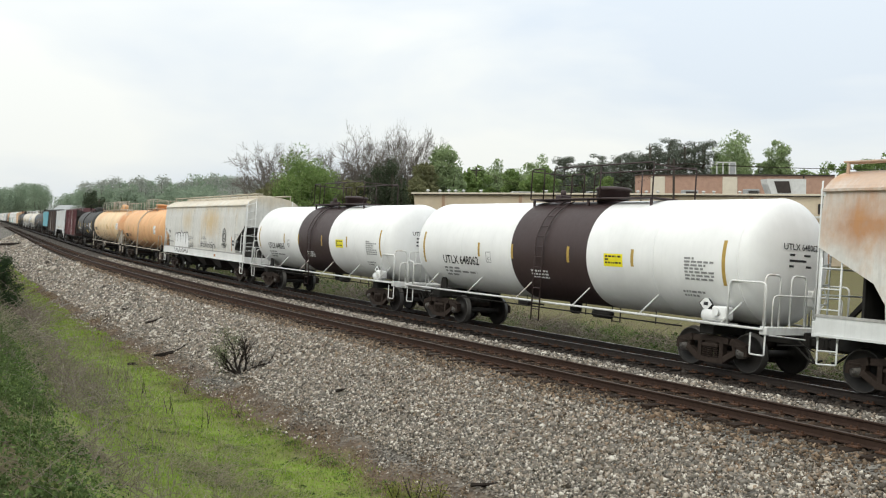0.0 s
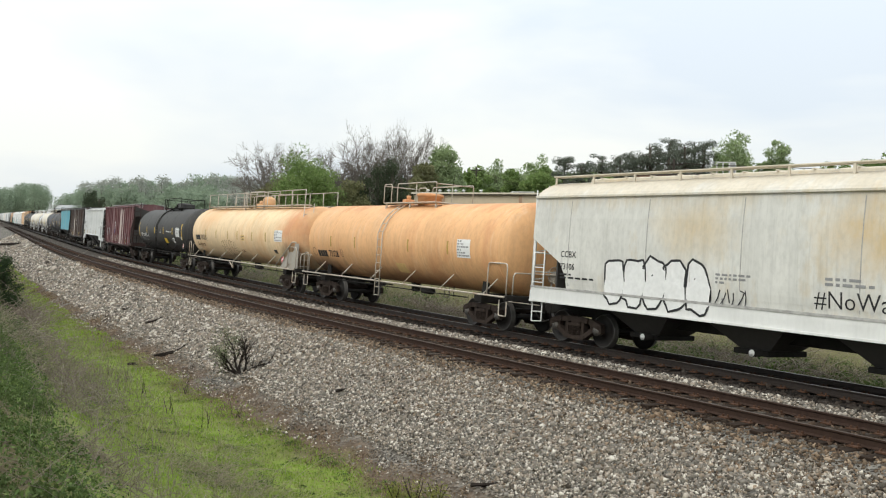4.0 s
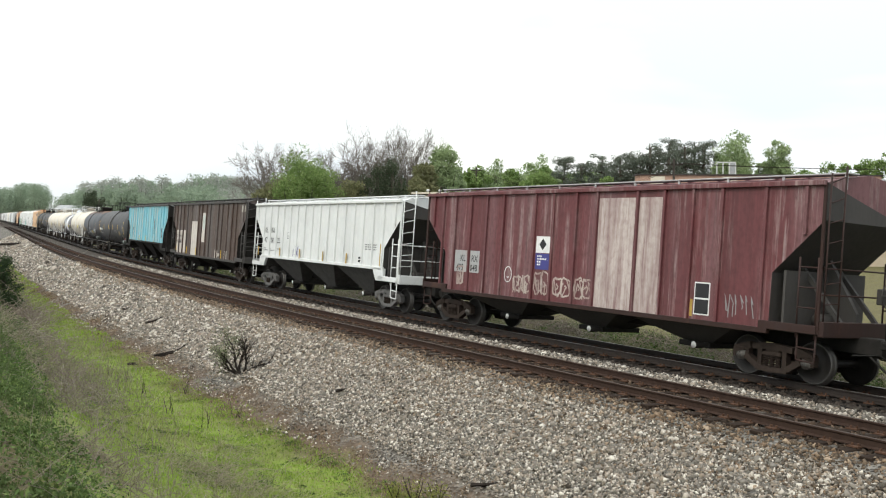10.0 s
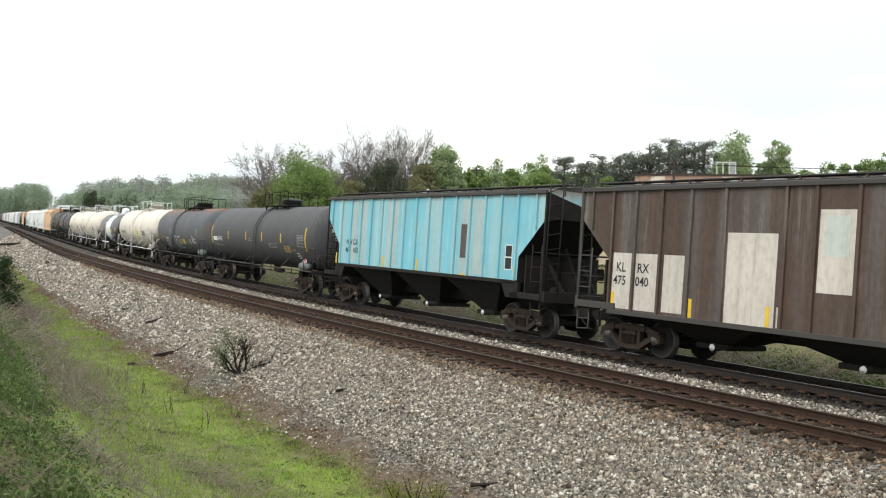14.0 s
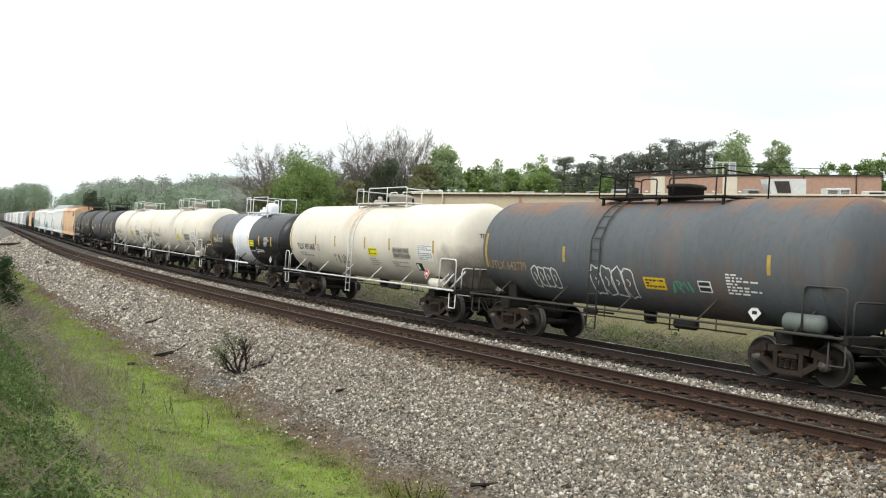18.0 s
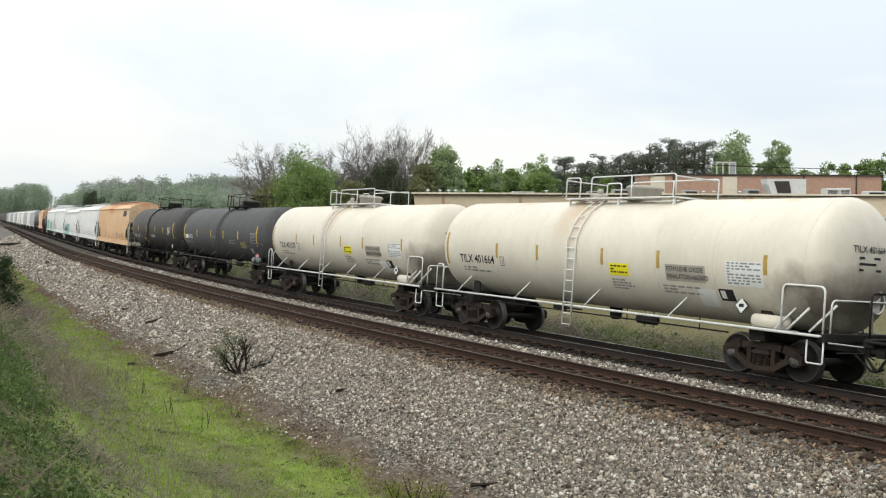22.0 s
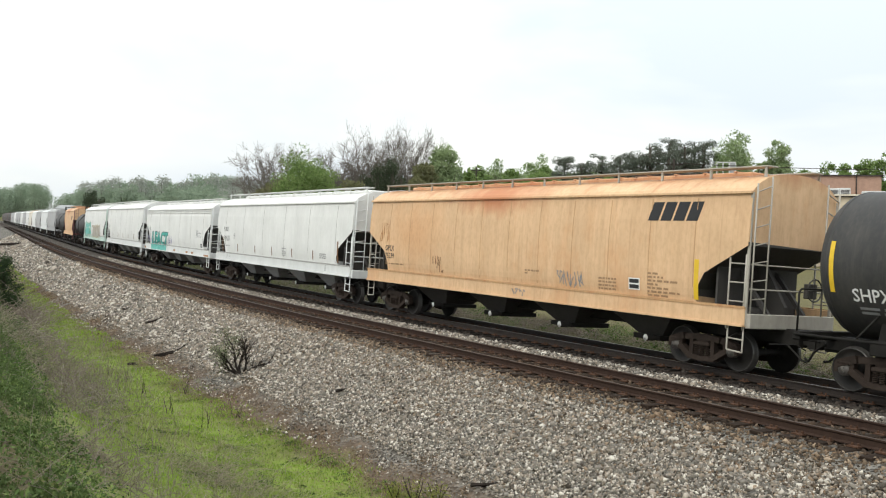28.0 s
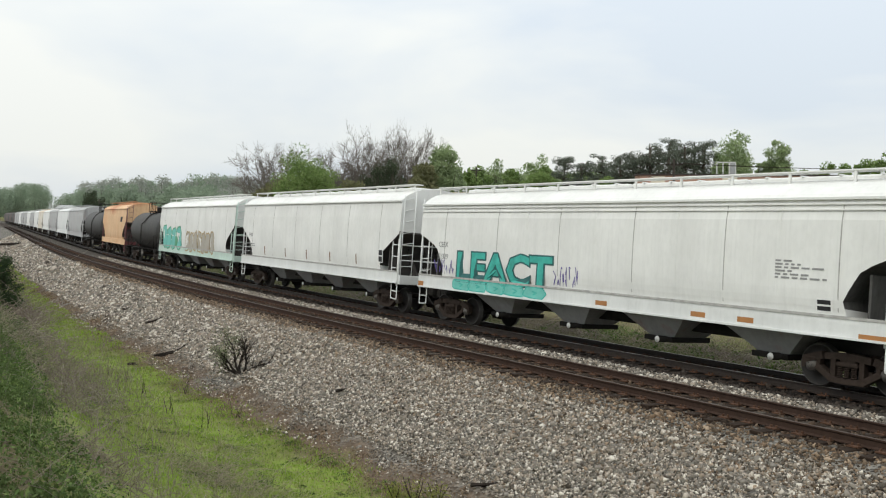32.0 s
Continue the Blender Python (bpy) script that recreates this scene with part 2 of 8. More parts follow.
    rr = n.new("ShaderNodeMapRange")
    rr.inputs["To Min"].default_value, rr.inputs["To Max"].default_value = rough, min(1, rough + 0.25)
    l.new(fraw, rr.inputs["Value"])
    l.new(rr.outputs["Result"], b.inputs["Roughness"])
    relief(n, l, b, raw, 0.25, 0.03)
    return m


def plain(name, colour, rough=0.6, metal=0.0, vary=0.35, scale=8.0):
    m, n, l, b = material(name, rough, metal, 0.12 if rough >= 0.7 else 0.4)
    a, raw = grain(n, l, scale, (1, 1, 1), 5.0, 0.3, 0.75)
    l.new(tint(n, l, colour, tuple(c * (1 - vary) for c in colour), a), b.inputs["Base Color"])
    relief(n, l, b, raw, 0.2, 0.01)
    return m


UNDER = plain("underframe_black", (0.027, 0.025, 0.023), 0.75, 0.0, 0.4, 5.0)
SEAM = plain("weld_seam", (0.46, 0.45, 0.43), 0.7, 0.0, 0.5, 6.0)
TRUCK = plain("truck_steel_grime", (0.046, 0.034, 0.028), 0.8, 0.0, 0.5, 6.0)
TRUCK_GREY = plain("truck_steel_grey", (0.16, 0.155, 0.15), 0.75, 0.0, 0.5, 6.0)
WHEEL = plain("wheel_steel", (0.024, 0.021, 0.019), 0.65, 0.2, 0.4, 6.0)
RIM = plain("wheel_rim_worn", (0.09, 0.085, 0.08), 0.45, 0.6, 0.3, 6.0)
CAP = plain("bearing_cap", (0.11, 0.10, 0.09), 0.6, 0.0, 0.4, 20.0)
RAILSTEEL = plain("rail_rust", (0.055, 0.034, 0.026), 0.75, 0.1, 0.4, 10.0)
RAILHEAD_RUSTY = plain("rail_head_rusty", (0.075, 0.052, 0.042), 0.6, 0.2, 0.4, 10.0)
RAILHEAD = plain("rail_head", (0.30, 0.28, 0.26), 0.35, 0.8, 0.2, 10.0)
WHITE = paint("white_rail_paint", (0.74, 0.74, 0.72), 0.25, dirt=0.35, rough=0.5)
YELLOW = plain("yellow_marker", (0.72, 0.47, 0.03), 0.5, 0.0, 0.15)
DULLY = plain("weathered_yellow_marker", (0.45, 0.30, 0.07), 0.6, 0.0, 0.3)
SIGNY = plain("yellow_sign", (0.80, 0.70, 0.02), 0.5, 0.0, 0.1)
LETTER_K = plain("black_lettering", (0.02, 0.02, 0.022), 0.6, 0.0, 0.2)
LETTER_W = plain("white_lettering", (0.75, 0.75, 0.74), 0.6, 0.0, 0.15)
LETTER_G = plain("grey_lettering", (0.26, 0.26, 0.26), 0.6, 0.0, 0.2)
REDDI = plain("red_placard", (0.55, 0.05, 0.05), 0.5, 0.0, 0.15)


# ---- ground ----
def ground_material():
    m, n, l, b = material("ground_cover", 0.95, 0.0, 0.1)
    at = n.new("ShaderNodeAttribute")
    at.attribute_name = "cover"
    sep = n.new("ShaderNodeSeparateColor")
    l.new(at.outputs["Color"], sep.inputs["Color"])
    stones = n.new("ShaderNodeTexVoronoi")
    stones.inputs["Scale"].default_value = 16.0
    tc = n.new("ShaderNodeTexCoord")
    l.new(tc.outputs["Object"], stones.inputs["Vector"])
    sr = n.new("ShaderNodeValToRGB")
    sr.color_ramp.elements[0].color, sr.color_ramp.elements[1].color = (0.015, 0.013, 0.011, 1), (0.24, 0.225, 0.20, 1)
    sc = n.new("ShaderNodeSeparateColor")
    l.new(stones.outputs["Color"], sc.inputs["Color"])
    l.new(sc.outputs["Red"], sr.inputs["Fac"])
    a1, _ = grain(n, l, 1.3, (1, 1, 1), 5.0, 0.35, 0.7)
    a2, _ = grain(n, l, 7.0, (1, 1, 1), 6.0, 0.35, 0.7)
    dark_ballast_col = tint(n, l, (0.024, 0.019, 0.016), (0.05, 0.038, 0.03), a2)
    gravel = tint(n, l, sr.outputs["Color"], dark_ballast_col, sep.outputs["Blue"])
    soil = tint(n, l, (0.14, 0.098, 0.068), (0.06, 0.047, 0.034), a2)
    turf = tint(n, l, tint(n, l, (0.15, 0.20, 0.045), (0.21, 0.32, 0.04), a1), (0.15, 0.14, 0.06), a2)
    c1 = tint(n, l, gravel, soil, sep.outputs["Green"])
    c2 = tint(n, l, c1, turf, sep.outputs["Red"])
    l.new(c2, b.inputs["Base Color"])
    relief(n, l, b, stones.outputs["Distance"], 0.6, 0.03)
    return m


def bank_edge(s):
    """How far from the far track the brush on the bank begins."""
    return np.interp(s, (-30, -16, -3, 22, 50, 90), (17.6, 15.7, 13.9, 11.3, 11.9, 12.6))


def cover_of(s, lat, wob):
    """Red: turf, green: bare soil, blue: how much darker the bed is round the rails."""
    e = lat + wob
    turf = np.clip((e - 9.7) / 0.9, 0, 1)
    turf = np.maximum(turf, np.clip((-3.6 - e) / 0.6, 0, 0.25))
    far = np.clip((-3.2 - e) / 0.6, 0, 1)
    soil = np.maximum(np.clip((e - 8.6) / 0.7, 0, 1), far)
    dark_bed = np.maximum(np.clip(1.9 - np.abs(lat) / 1.3, 0, 1), np.clip(1.3 - np.abs(lat - TRACK_GAP) / 1.45, 0, 1) * 0.75)
    dark_bed = np.maximum(dark_bed, np.clip((-1.0 - lat), 0, 1) * 0.8)
    lot = np.clip((s - 72 - 1.2 * wob) / 6, 0, 1) * (lat > 5)
    turf, soil = turf * (1 - lot), soil * (1 - lot)
    # the bank is dark earth under its brush
    turf = turf * (1 - np.clip((lat - bank_edge(s) - 0.3 + 0.4 * wob) / 0.8, 0, 0.85))
    # the bed is darker between the tracks farther down the line
    dark_bed = np.maximum(dark_bed, np.clip((s - 14) / 30, 0, 0.55) * (np.abs(lat - 1.9) < 3.6))
    return turf, soil, dark_bed


def build_ground():
    ss = np.unique(np.concatenate([np.arange(-460, -40, 12.0), np.arange(-40, 70, 0.5), np.arange(70, 150, 2.0), np.arange(150, 890, 12.0)]))
    ll = np.unique(np.concatenate([[-70, -50, -35, -25, -18, -12, -9, -7, -5.5, -4.5, -3.8], np.arange(-3.2, 20.1, 0.3), [21, 22, 24, 27, 32, 40, 55, 70]]))
    S, L = np.meshgrid(ss, ll, indexing="ij")
    Z = ground_z(L)
    P = along(S, L, 0.0)
    rough = np.where((L > 8.8) | (L < -2.5), 0.10, 0.02)
    bump = np.array([noise.noise(Vector((x * 0.6, y * 0.6, 0))) + 0.5 * noise.noise(Vector((x * 1.7, y * 1.7, 3))) for x, y in P.reshape(-1, 3)[:, :2]]).reshape(S.shape)
    wob = np.array([noise.noise(Vector((x * 0.35, y * 0.35, 9))) + 0.6 * noise.noise(Vector((x * 1.3, y * 1.3, 5))) for x, y in P.reshape(-1, 3)[:, :2]]).reshape(S.shape) * 1.15
    P[..., 2] = Z + bump * rough
    verts = P.reshape(-1, 3)
    n, k = S.shape
    i = np.arange(n * k).reshape(n, k)
    faces = np.stack([i[:-1, :-1], i[:-1, 1:], i[1:, 1:], i[1:, :-1]], -1).reshape(-1, 4)
    # skirt out to the horizon
    rim = np.concatenate([i[:, 0], i[-1, 1:], i[::-1, -1][1:], i[0, ::-1][1:-1]])
    mid = verts[rim].mean(0)
    d = verts[rim][:, :2] - mid[:2]
    far = np.concatenate([mid[:2] + d / np.linalg.norm(d, axis=1, keepdims=True) * 3600, np.full((len(rim), 1), -1.3)], 1)
    o = len(verts)
    j = np.arange(len(rim))
    skirt = np.stack([rim, rim[(j + 1) % len(rim)], o + (j + 1) % len(rim), o + j], -1)
    me = array_mesh("ground", np.concatenate([verts, far]), np.concatenate([faces, skirt])[:, ::-1], ground_material(), True)
    t, so, gr = cover_of(S, L, wob)
    col = np.ones((o + len(rim), 4), np.float32)
    col[:o, 0], col[:o, 1], col[:o, 2] = t.ravel(), so.ravel(), gr.ravel()
    a = me.color_attributes.new("cover", "FLOAT_COLOR", "POINT")
    a.data.foreach_set("color", col.ravel())
    tagged(new("ground", me), "grassy ditch and ballast shoulder beside the line", "ground", kind="structure")


build_ground()


TIE = plain("sleeper_wood", (0.034, 0.023, 0.017), 0.9, 0.0, 0.55, 9.0)
# far track: darker sleepers and rails than the near one
TIE_DARK = plain("sleeper_wood_dark", (0.016, 0.013, 0.011), 0.85, 0.0, 0.5, 9.0)
RAIL_DARK = plain("rail_dark", (0.03, 0.022, 0.018), 0.6, 0.1, 0.4, 10.0)
PLATE = plain("tie_plate_rust", (0.10, 0.055, 0.036), 0.8, 0.0, 0.4, 20.0)


def build_tracks():
    prof = [(-0.07, -0.172), (0.07, -0.172), (0.07, -0.16), (0.012, -0.135), (0.010, -0.045), (0.036, -0.03), (0.036, -0.004), (0.028, 0.0), (-0.028, 0.0), (-0.036, -0.004), (-0.036, -0.03), (-0.010, -0.045), (-0.012, -0.135), (-0.07, -0.16)]
    n = len(prof)
    ss = np.unique(np.concatenate([np.arange(-460, -60, 10.0), np.arange(-60, 120, 2.0), np.arange(120, 880, 8.0)]))
    tie = Shape()
    box(tie, -0.11, 0.11, -1.3, 1.3, -0.36, -0.18, 0, 0.012)
    ties = (tie.mesh("sleeper", TIE_DARK), tie.mesh("sleeper", TIE))
    rnd = random.Random(4)
    for base, cant, rise, lo, hi, word in ((0.0, CANT_FAR, 0.0, -34, 70, "near-black"), (TRACK_GAP, CANT_NEAR, RISE_NEAR, -32, 112, "rusty")):
        tie, wood = (ties[1], TIE) if base else (ties[0], TIE_DARK)
        root = tagged(new("track"), "%s steel rails on dark wooden sleepers in ballast" % word, "railway track", kind="structure")
        for off in (-0.7525, 0.7525):
            sh = Shape()
            v = [along(ss, base + off + p, rise + cant * (off + p) + z) for p, z in prof]
            v = np.stack(v, 1).reshape(-1, 3)
            f = []
            for i in range(len(ss) - 1):
                for k in range(n):
                    f.append((i * n + k, (i + 1) * n + k, (i + 1) * n + (k + 1) % n, i * n + (k + 1) % n))
            sh.add(v, f)
            sh.m = [1 if (q % n) in (6, 7, 8) else 0 for q in range(len(f))]
            part("rail", sh, [RAILSTEEL, RAILHEAD_RUSTY] if base else [RAIL_DARK, RAILHEAD], root)
        rest, plates = Shape(), Shape()
        s = -120.0
        while s < 420:
            s += 0.52 + rnd.uniform(-0.03, 0.03)
            m = line_pose(s, 0.2, base, cant, rise) @ pose(0, rnd.uniform(-0.09, 0.09), rnd.uniform(-0.02, 0.008), 0, 0, rnd.uniform(-1.5, 1.5))
            if lo < s < hi:
                part("sleeper", tie, None, root, "", m)
                for y in (-0.7525, 0.7525):
                    q = line_pose(s, 0.2, base, cant, rise)
                    one = Shape()
                    box(one, -0.10, 0.10, y - 0.19, y + 0.19, -0.185, -0.160)
                    for dy in (-0.10, 0.10):
                        for dx in (-0.05, 0.06):
                            box(one, dx - 0.014, dx + 0.014, y + dy - 0.016, y + dy + 0.016, -0.165, -0.118)
                    plates.add([q @ Vector(c) for c in one.v], one.f)
            elif s < 300:
                one = Shape()
                box(one, -0.11, 0.11, -1.3, 1.3, -0.36, -0.18)
                rest.add([m @ Vector(c) for c in one.v], one.f)
        tagged(part("far_sleeper", rest, wood, root), kind="stuff")
        tagged(part("tie_plate", plates, PLATE, root), kind="stuff")


build_tracks()


# ---- ballast stones, grass and brush ----
def random_turns(rng, n):
    q = rng.normal(size=(n, 4))
    q /= np.linalg.norm(q, axis=1, keepdims=True)
    w, x, y, z = q.T
    return np.stack([1 - 2 * (y * y + z * z), 2 * (x * y - z * w), 2 * (x * z + y * w), 2 * (x * y + z * w), 1 - 2 * (x * x + z * z), 2 * (y * z - x * w), 2 * (x * z - y * w), 2 * (y * z + x * w), 1 - 2 * (x * x + y * y)], -1).reshape(n, 3, 3)


def stone_material(name, dark, light, warm):
    m, n, l, b = material(name, 0.9, 0.0, 0.2)
    g = n.new("ShaderNodeNewGeometry")
    r = n.new("ShaderNodeValToRGB")
    e = r.color_ramp.elements
    e[0].position, e[0].color = 0.0, (*dark, 1)
    e[1].position, e[1].color = 1.0, (*light, 1)
    k = e.new(0.45)
    k.color = (*[(a + c) / 2 * 0.62 for a, c in zip(dark, light)], 1)
    k = e.new(0.7)
    k.color = (*warm, 1)
    l.new(g.outputs["Random Per Island"], r.inputs["Fac"])
    a, raw = grain(n, l, 30.0, (1, 1, 1), 4.0, 0.3, 0.7)
    c = tint(n, l, r.outputs["Color"], tuple(x * 0.55 for x in warm), 0.0)
    f = n.new("ShaderNodeMath")
    f.operation = "MULTIPLY"
    f.inputs[1].default_value = 0.4
    l.new(a, f.inputs[0])
    l.new(f.outputs[0], c.node.inputs[0])
    l.new(c, b.inputs["Base Color"])
    return m


def stones(name, label, mat, areas, seed, sink=0.4):
    """Loose broken stones over stretches of (s0, s1, lat0, lat1, per square metre, size)."""
    rng = np.random.default_rng(seed)
    base = np.array([(x, y, z) for z in (-1, 1) for x, y in ((-1, -0.8), (1, -0.6), (-0.1, 1))], float)
    shard = np.array([(0, 2, 1), (3, 4, 5), (0, 1, 4), (0, 4, 3), (1, 2, 5), (1, 5, 4), (2, 0, 3), (2, 3, 5)])
    vs, fs, o = [], [], 0
    for s0, s1, l0, l1, dens, size in areas:
        n = int((s1 - s0) * (l1 - l0) * dens)
        s, lat = rng.uniform(s0, s1, n), rng.uniform(l0, l1, n)
        p = along(s, lat, 0.0)
        r = size * rng.lognormal(0, 0.32, n)
        p[:, 2] = ground_z(lat) + r * (1 - 2 * sink) * 0.6
        c = base[None] * rng.uniform(0.65, 1.1, (n, 6, 3)) * rng.uniform(0.45, 1.0, (n, 1, 3))
        c = np.einsum("nij,nkj->nki", random_turns(rng, n), c) * r[:, None, None] + p[:, None]
        vs.append(c.reshape(-1, 3))
        fs.append((np.arange(n)[:, None, None] * 6 + shard[None] + o).reshape(-1, 3))
        o += n * 6
    ob = new(name, array_mesh(name, np.concatenate(vs), np.concatenate(fs), mat))
    return tagged(ob, label, "ballast", kind="stuff")


STONE = stone_material("ballast_stone", (0.030, 0.026, 0.021), (0.74, 0.695, 0.62), (0.28, 0.225, 0.172))
STONE_RUST = stone_material("ballast_stone_rusty", (0.03, 0.022, 0.016), (0.42, 0.33, 0.24), (0.19, 0.125, 0.078))
STONE_DARK = stone_material("ballast_stone_dark", (0.012, 0.011, 0.01), (0.07, 0.058, 0.05), (0.045, 0.033, 0.026))
stones("ballast_shoulder", "loose pale grey crushed stone on the track shoulder", STONE,
       [(-23, -4, 5.75, 8.7, 900, 0.027), (-4, 14, 5.75, 8.7, 480, 0.036), (14, 45, 5.75, 8.8, 170, 0.055), (45, 90, 5.6, 9.0, 70, 0.08), (90, 170, 5.6, 11.0, 18, 0.13), (-18, 30, 8.6, 9.7, 120, 0.024), (-14, 20, 9.8, 11.0, 3, 0.03), (72, 110, 9.0, 22.0, 14, 0.09), (-36, -23, 5.75, 9.0, 150, 0.04)], 3, 0.3)
stones("ballast_between_tracks", "pale crushed stone between the two tracks", STONE, [(-26, 20, 1.72, 2.5, 380, 0.034), (20, 60, 1.72, 2.5, 150, 0.045)], 5, 0.3)
stones("rusty_ballast", "rust-stained crushed stone by the sleeper ends", STONE_RUST, [(-26, 14, 5.2, 6.5, 300, 0.030), (-24, 6, 6.3, 7.6, 170, 0.027), (14, 50, 5.3, 6.5, 110, 0.045)], 6, 0.5)
STONE_CRIB = stone_material("ballast_stone_crib", (0.02, 0.014, 0.01), (0.17, 0.125, 0.09), (0.08, 0.05, 0.033))
stones("crib_ballast", "rust-brown crushed stone between the sleepers", STONE_CRIB, [(-26, 18, 2.5, 5.35, 130, 0.034), (18, 60, 2.5, 5.3, 40, 0.05)], 8, 0.5)
stones("dark_ballast", "dark crushed stone under the train", STONE_DARK, [(-28, 20, -1.9, 1.8, 90, 0.042)], 7, 0.5)


def blade_material(name, a, b, c, patch=None, thick=0.45):
    m, n, l, bs = material(name, 0.8, 0.0, 0.2)
    g = n.new("ShaderNodeNewGeometry")
    r = n.new("ShaderNodeValToRGB")
    r.color_ramp.elements[0].color, r.color_ramp.elements[1].color = (*a, 1), (*c, 1)
    k = r.color_ramp.elements.new(0.5)
    k.color = (*b, 1)
    l.new(g.outputs["Random Per Island"], r.inputs["Fac"])
    patches, _ = grain(n, l, 0.5, (1, 1, 1), 3.0, 0.4, 0.65)
    c2 = tint(n, l, r.outputs["Color"], patch or tuple((x + y) / 2 * 0.8 for x, y in zip(a, b)), patches)
    l.new(c2, bs.inputs["Base Color"])
    thin = n.new("ShaderNodeBsdfTranslucent")
    l.new(c2, thin.inputs["Color"])
    both = n.new("ShaderNodeMixShader")
    both.inputs["Fac"].default_value = thick
    l.new(bs.outputs["BSDF"], both.inputs[1])
    l.new(thin.outputs["BSDF"], both.inputs[2])
    l.new(both.outputs["Shader"], n["Material Output"].inputs["Surface"])
    return m


def surface_z(p):
    """Height of the ground at places: the profile with its small lumps."""
    bump = np.array([noise.noise(Vector((x * 0.6, y * 0.6, 0))) + 0.5 * noise.noise(Vector((x * 1.7, y * 1.7, 3))) for x, y in p])
    return bump * 0.10


def thicket(p):
    """Patches of leaf (above nought) and of dead brush (below) over the bank."""
    return np.array([noise.noise(Vector((x * 0.8, y * 0.45, 20))) + 0.5 * noise.noise(Vector((x * 2.1, y * 1.2, 25))) for x, y in p[:, :2]])


def branches(starts, ends, r0, r1, sides, bow, steps=4):
    """Many bent tapering branches at once; gives corners, faces and the nodes along them."""
    a, b = np.asarray(starts, float), np.asarray(ends, float)
    n = len(a)
    length = np.linalg.norm(b - a, axis=1)
    c = (a + b) / 2 + np.stack([(b - a)[:, 0] * 0.12, (b - a)[:, 1] * 0.12, -length * bow], -1)
    t = np.linspace(0, 1, steps)[None, :, None]
    p = a[:, None] * (1 - t) ** 2 + 2 * c[:, None] * t * (1 - t) + b[:, None] * t ** 2
    w = (b - a) / length[:, None]
    u = np.cross(w, np.array([0.31, 0.17, 0.93]))
    u /= np.linalg.norm(u, axis=1, keepdims=True)
    v = np.cross(w, u)
    ang = np.arange(sides) * 2 * np.pi / sides
    ring = u[:, None] * np.cos(ang)[None, :, None] + v[:, None] * np.sin(ang)[None, :, None]
    r = (np.asarray(r0) * np.ones(n))[:, None] * (1 - t[..., 0]) + r1 * t[..., 0]
    verts = (p[:, :, None] + ring[:, None] * r[..., None, None]).reshape(-1, 3)
    i = np.arange(n * steps * sides).reshape(n, steps, sides)
    j = np.roll(i, -1, 2)
    faces = np.stack([i[:, :-1], j[:, :-1], j[:, 1:], i[:, 1:]], -1).reshape(-1, 4)
    return verts, faces, p


def fork(rng, way, each, near, far, stray, lift, least=1):
    """Starts and ends of the branches that leave a set of boughs, given by the nodes along them."""
    n, steps = way.shape[:2]
    i = np.repeat(np.arange(n), each)
    k = rng.integers(least, steps, n * each)
    a = way[i, k]
    d = way[i, np.minimum(k + 1, steps - 1)] - way[i, np.maximum(k - 1, 0)]
    d /= np.linalg.norm(d, axis=1, keepdims=True) + 1e-9
    side = rng.normal(size=d.shape)
    side -= d * (side * d).sum(1, keepdims=True)
    side /= np.linalg.norm(side, axis=1, keepdims=True) + 1e-9
    d = d + side * (stray * rng.uniform(0.5, 1.3, len(d)))[:, None]
    d[:, 2] += lift
    d /= np.linalg.norm(d, axis=1, keepdims=True)
    length = np.linalg.norm(way[:, -1] - way[:, 0], axis=1)[i] * rng.uniform(near, far, len(d))
    return a, a + d * length[:, None]


def tangle(name, label, mat, heaps, seed, category="brush"):
    """Arching dead stems in heaps of (s, lat, spread along, spread across, number, length, radius, height of the heap)."""
    rng = np.random.default_rng(seed)
    vs, fs, o = [], [], 0
    for s, lat, ds, dl, n, length, r, top in heaps:
        u = rng.normal(size=(n, 2)) * 0.5
        ss, ll = s + u[:, 0] * ds, lat + u[:, 1] * dl
        a = along(ss, ll, 0.0)
        lump = np.exp(-(u ** 2).sum(1) * 1.6)
        a[:, 2] = ground_z(ll) + surface_z(a[:, :2]) - 0.03 + top * lump * rng.uniform(0, 1, n)
        t, k = rng.uniform(0, 2 * np.pi, n), length * rng.lognormal(-0.2, 0.5, n)
        b = a + np.stack([np.cos(t) * k, np.sin(t) * k, k * rng.uniform(-0.35, 0.75, n)], -1)
        b[:, 2] = np.maximum(b[:, 2], a[:, 2] - top * lump)
        v, f, _ = branches(a, b, r, r * 0.5, 3, -0.22, 6)
        vs.append(v)
        fs.append(f + o)
        o += len(v)
    return tagged(new(name, array_mesh(name, np.concatenate(vs), np.concatenate(fs), mat)), label, category, kind="stuff")


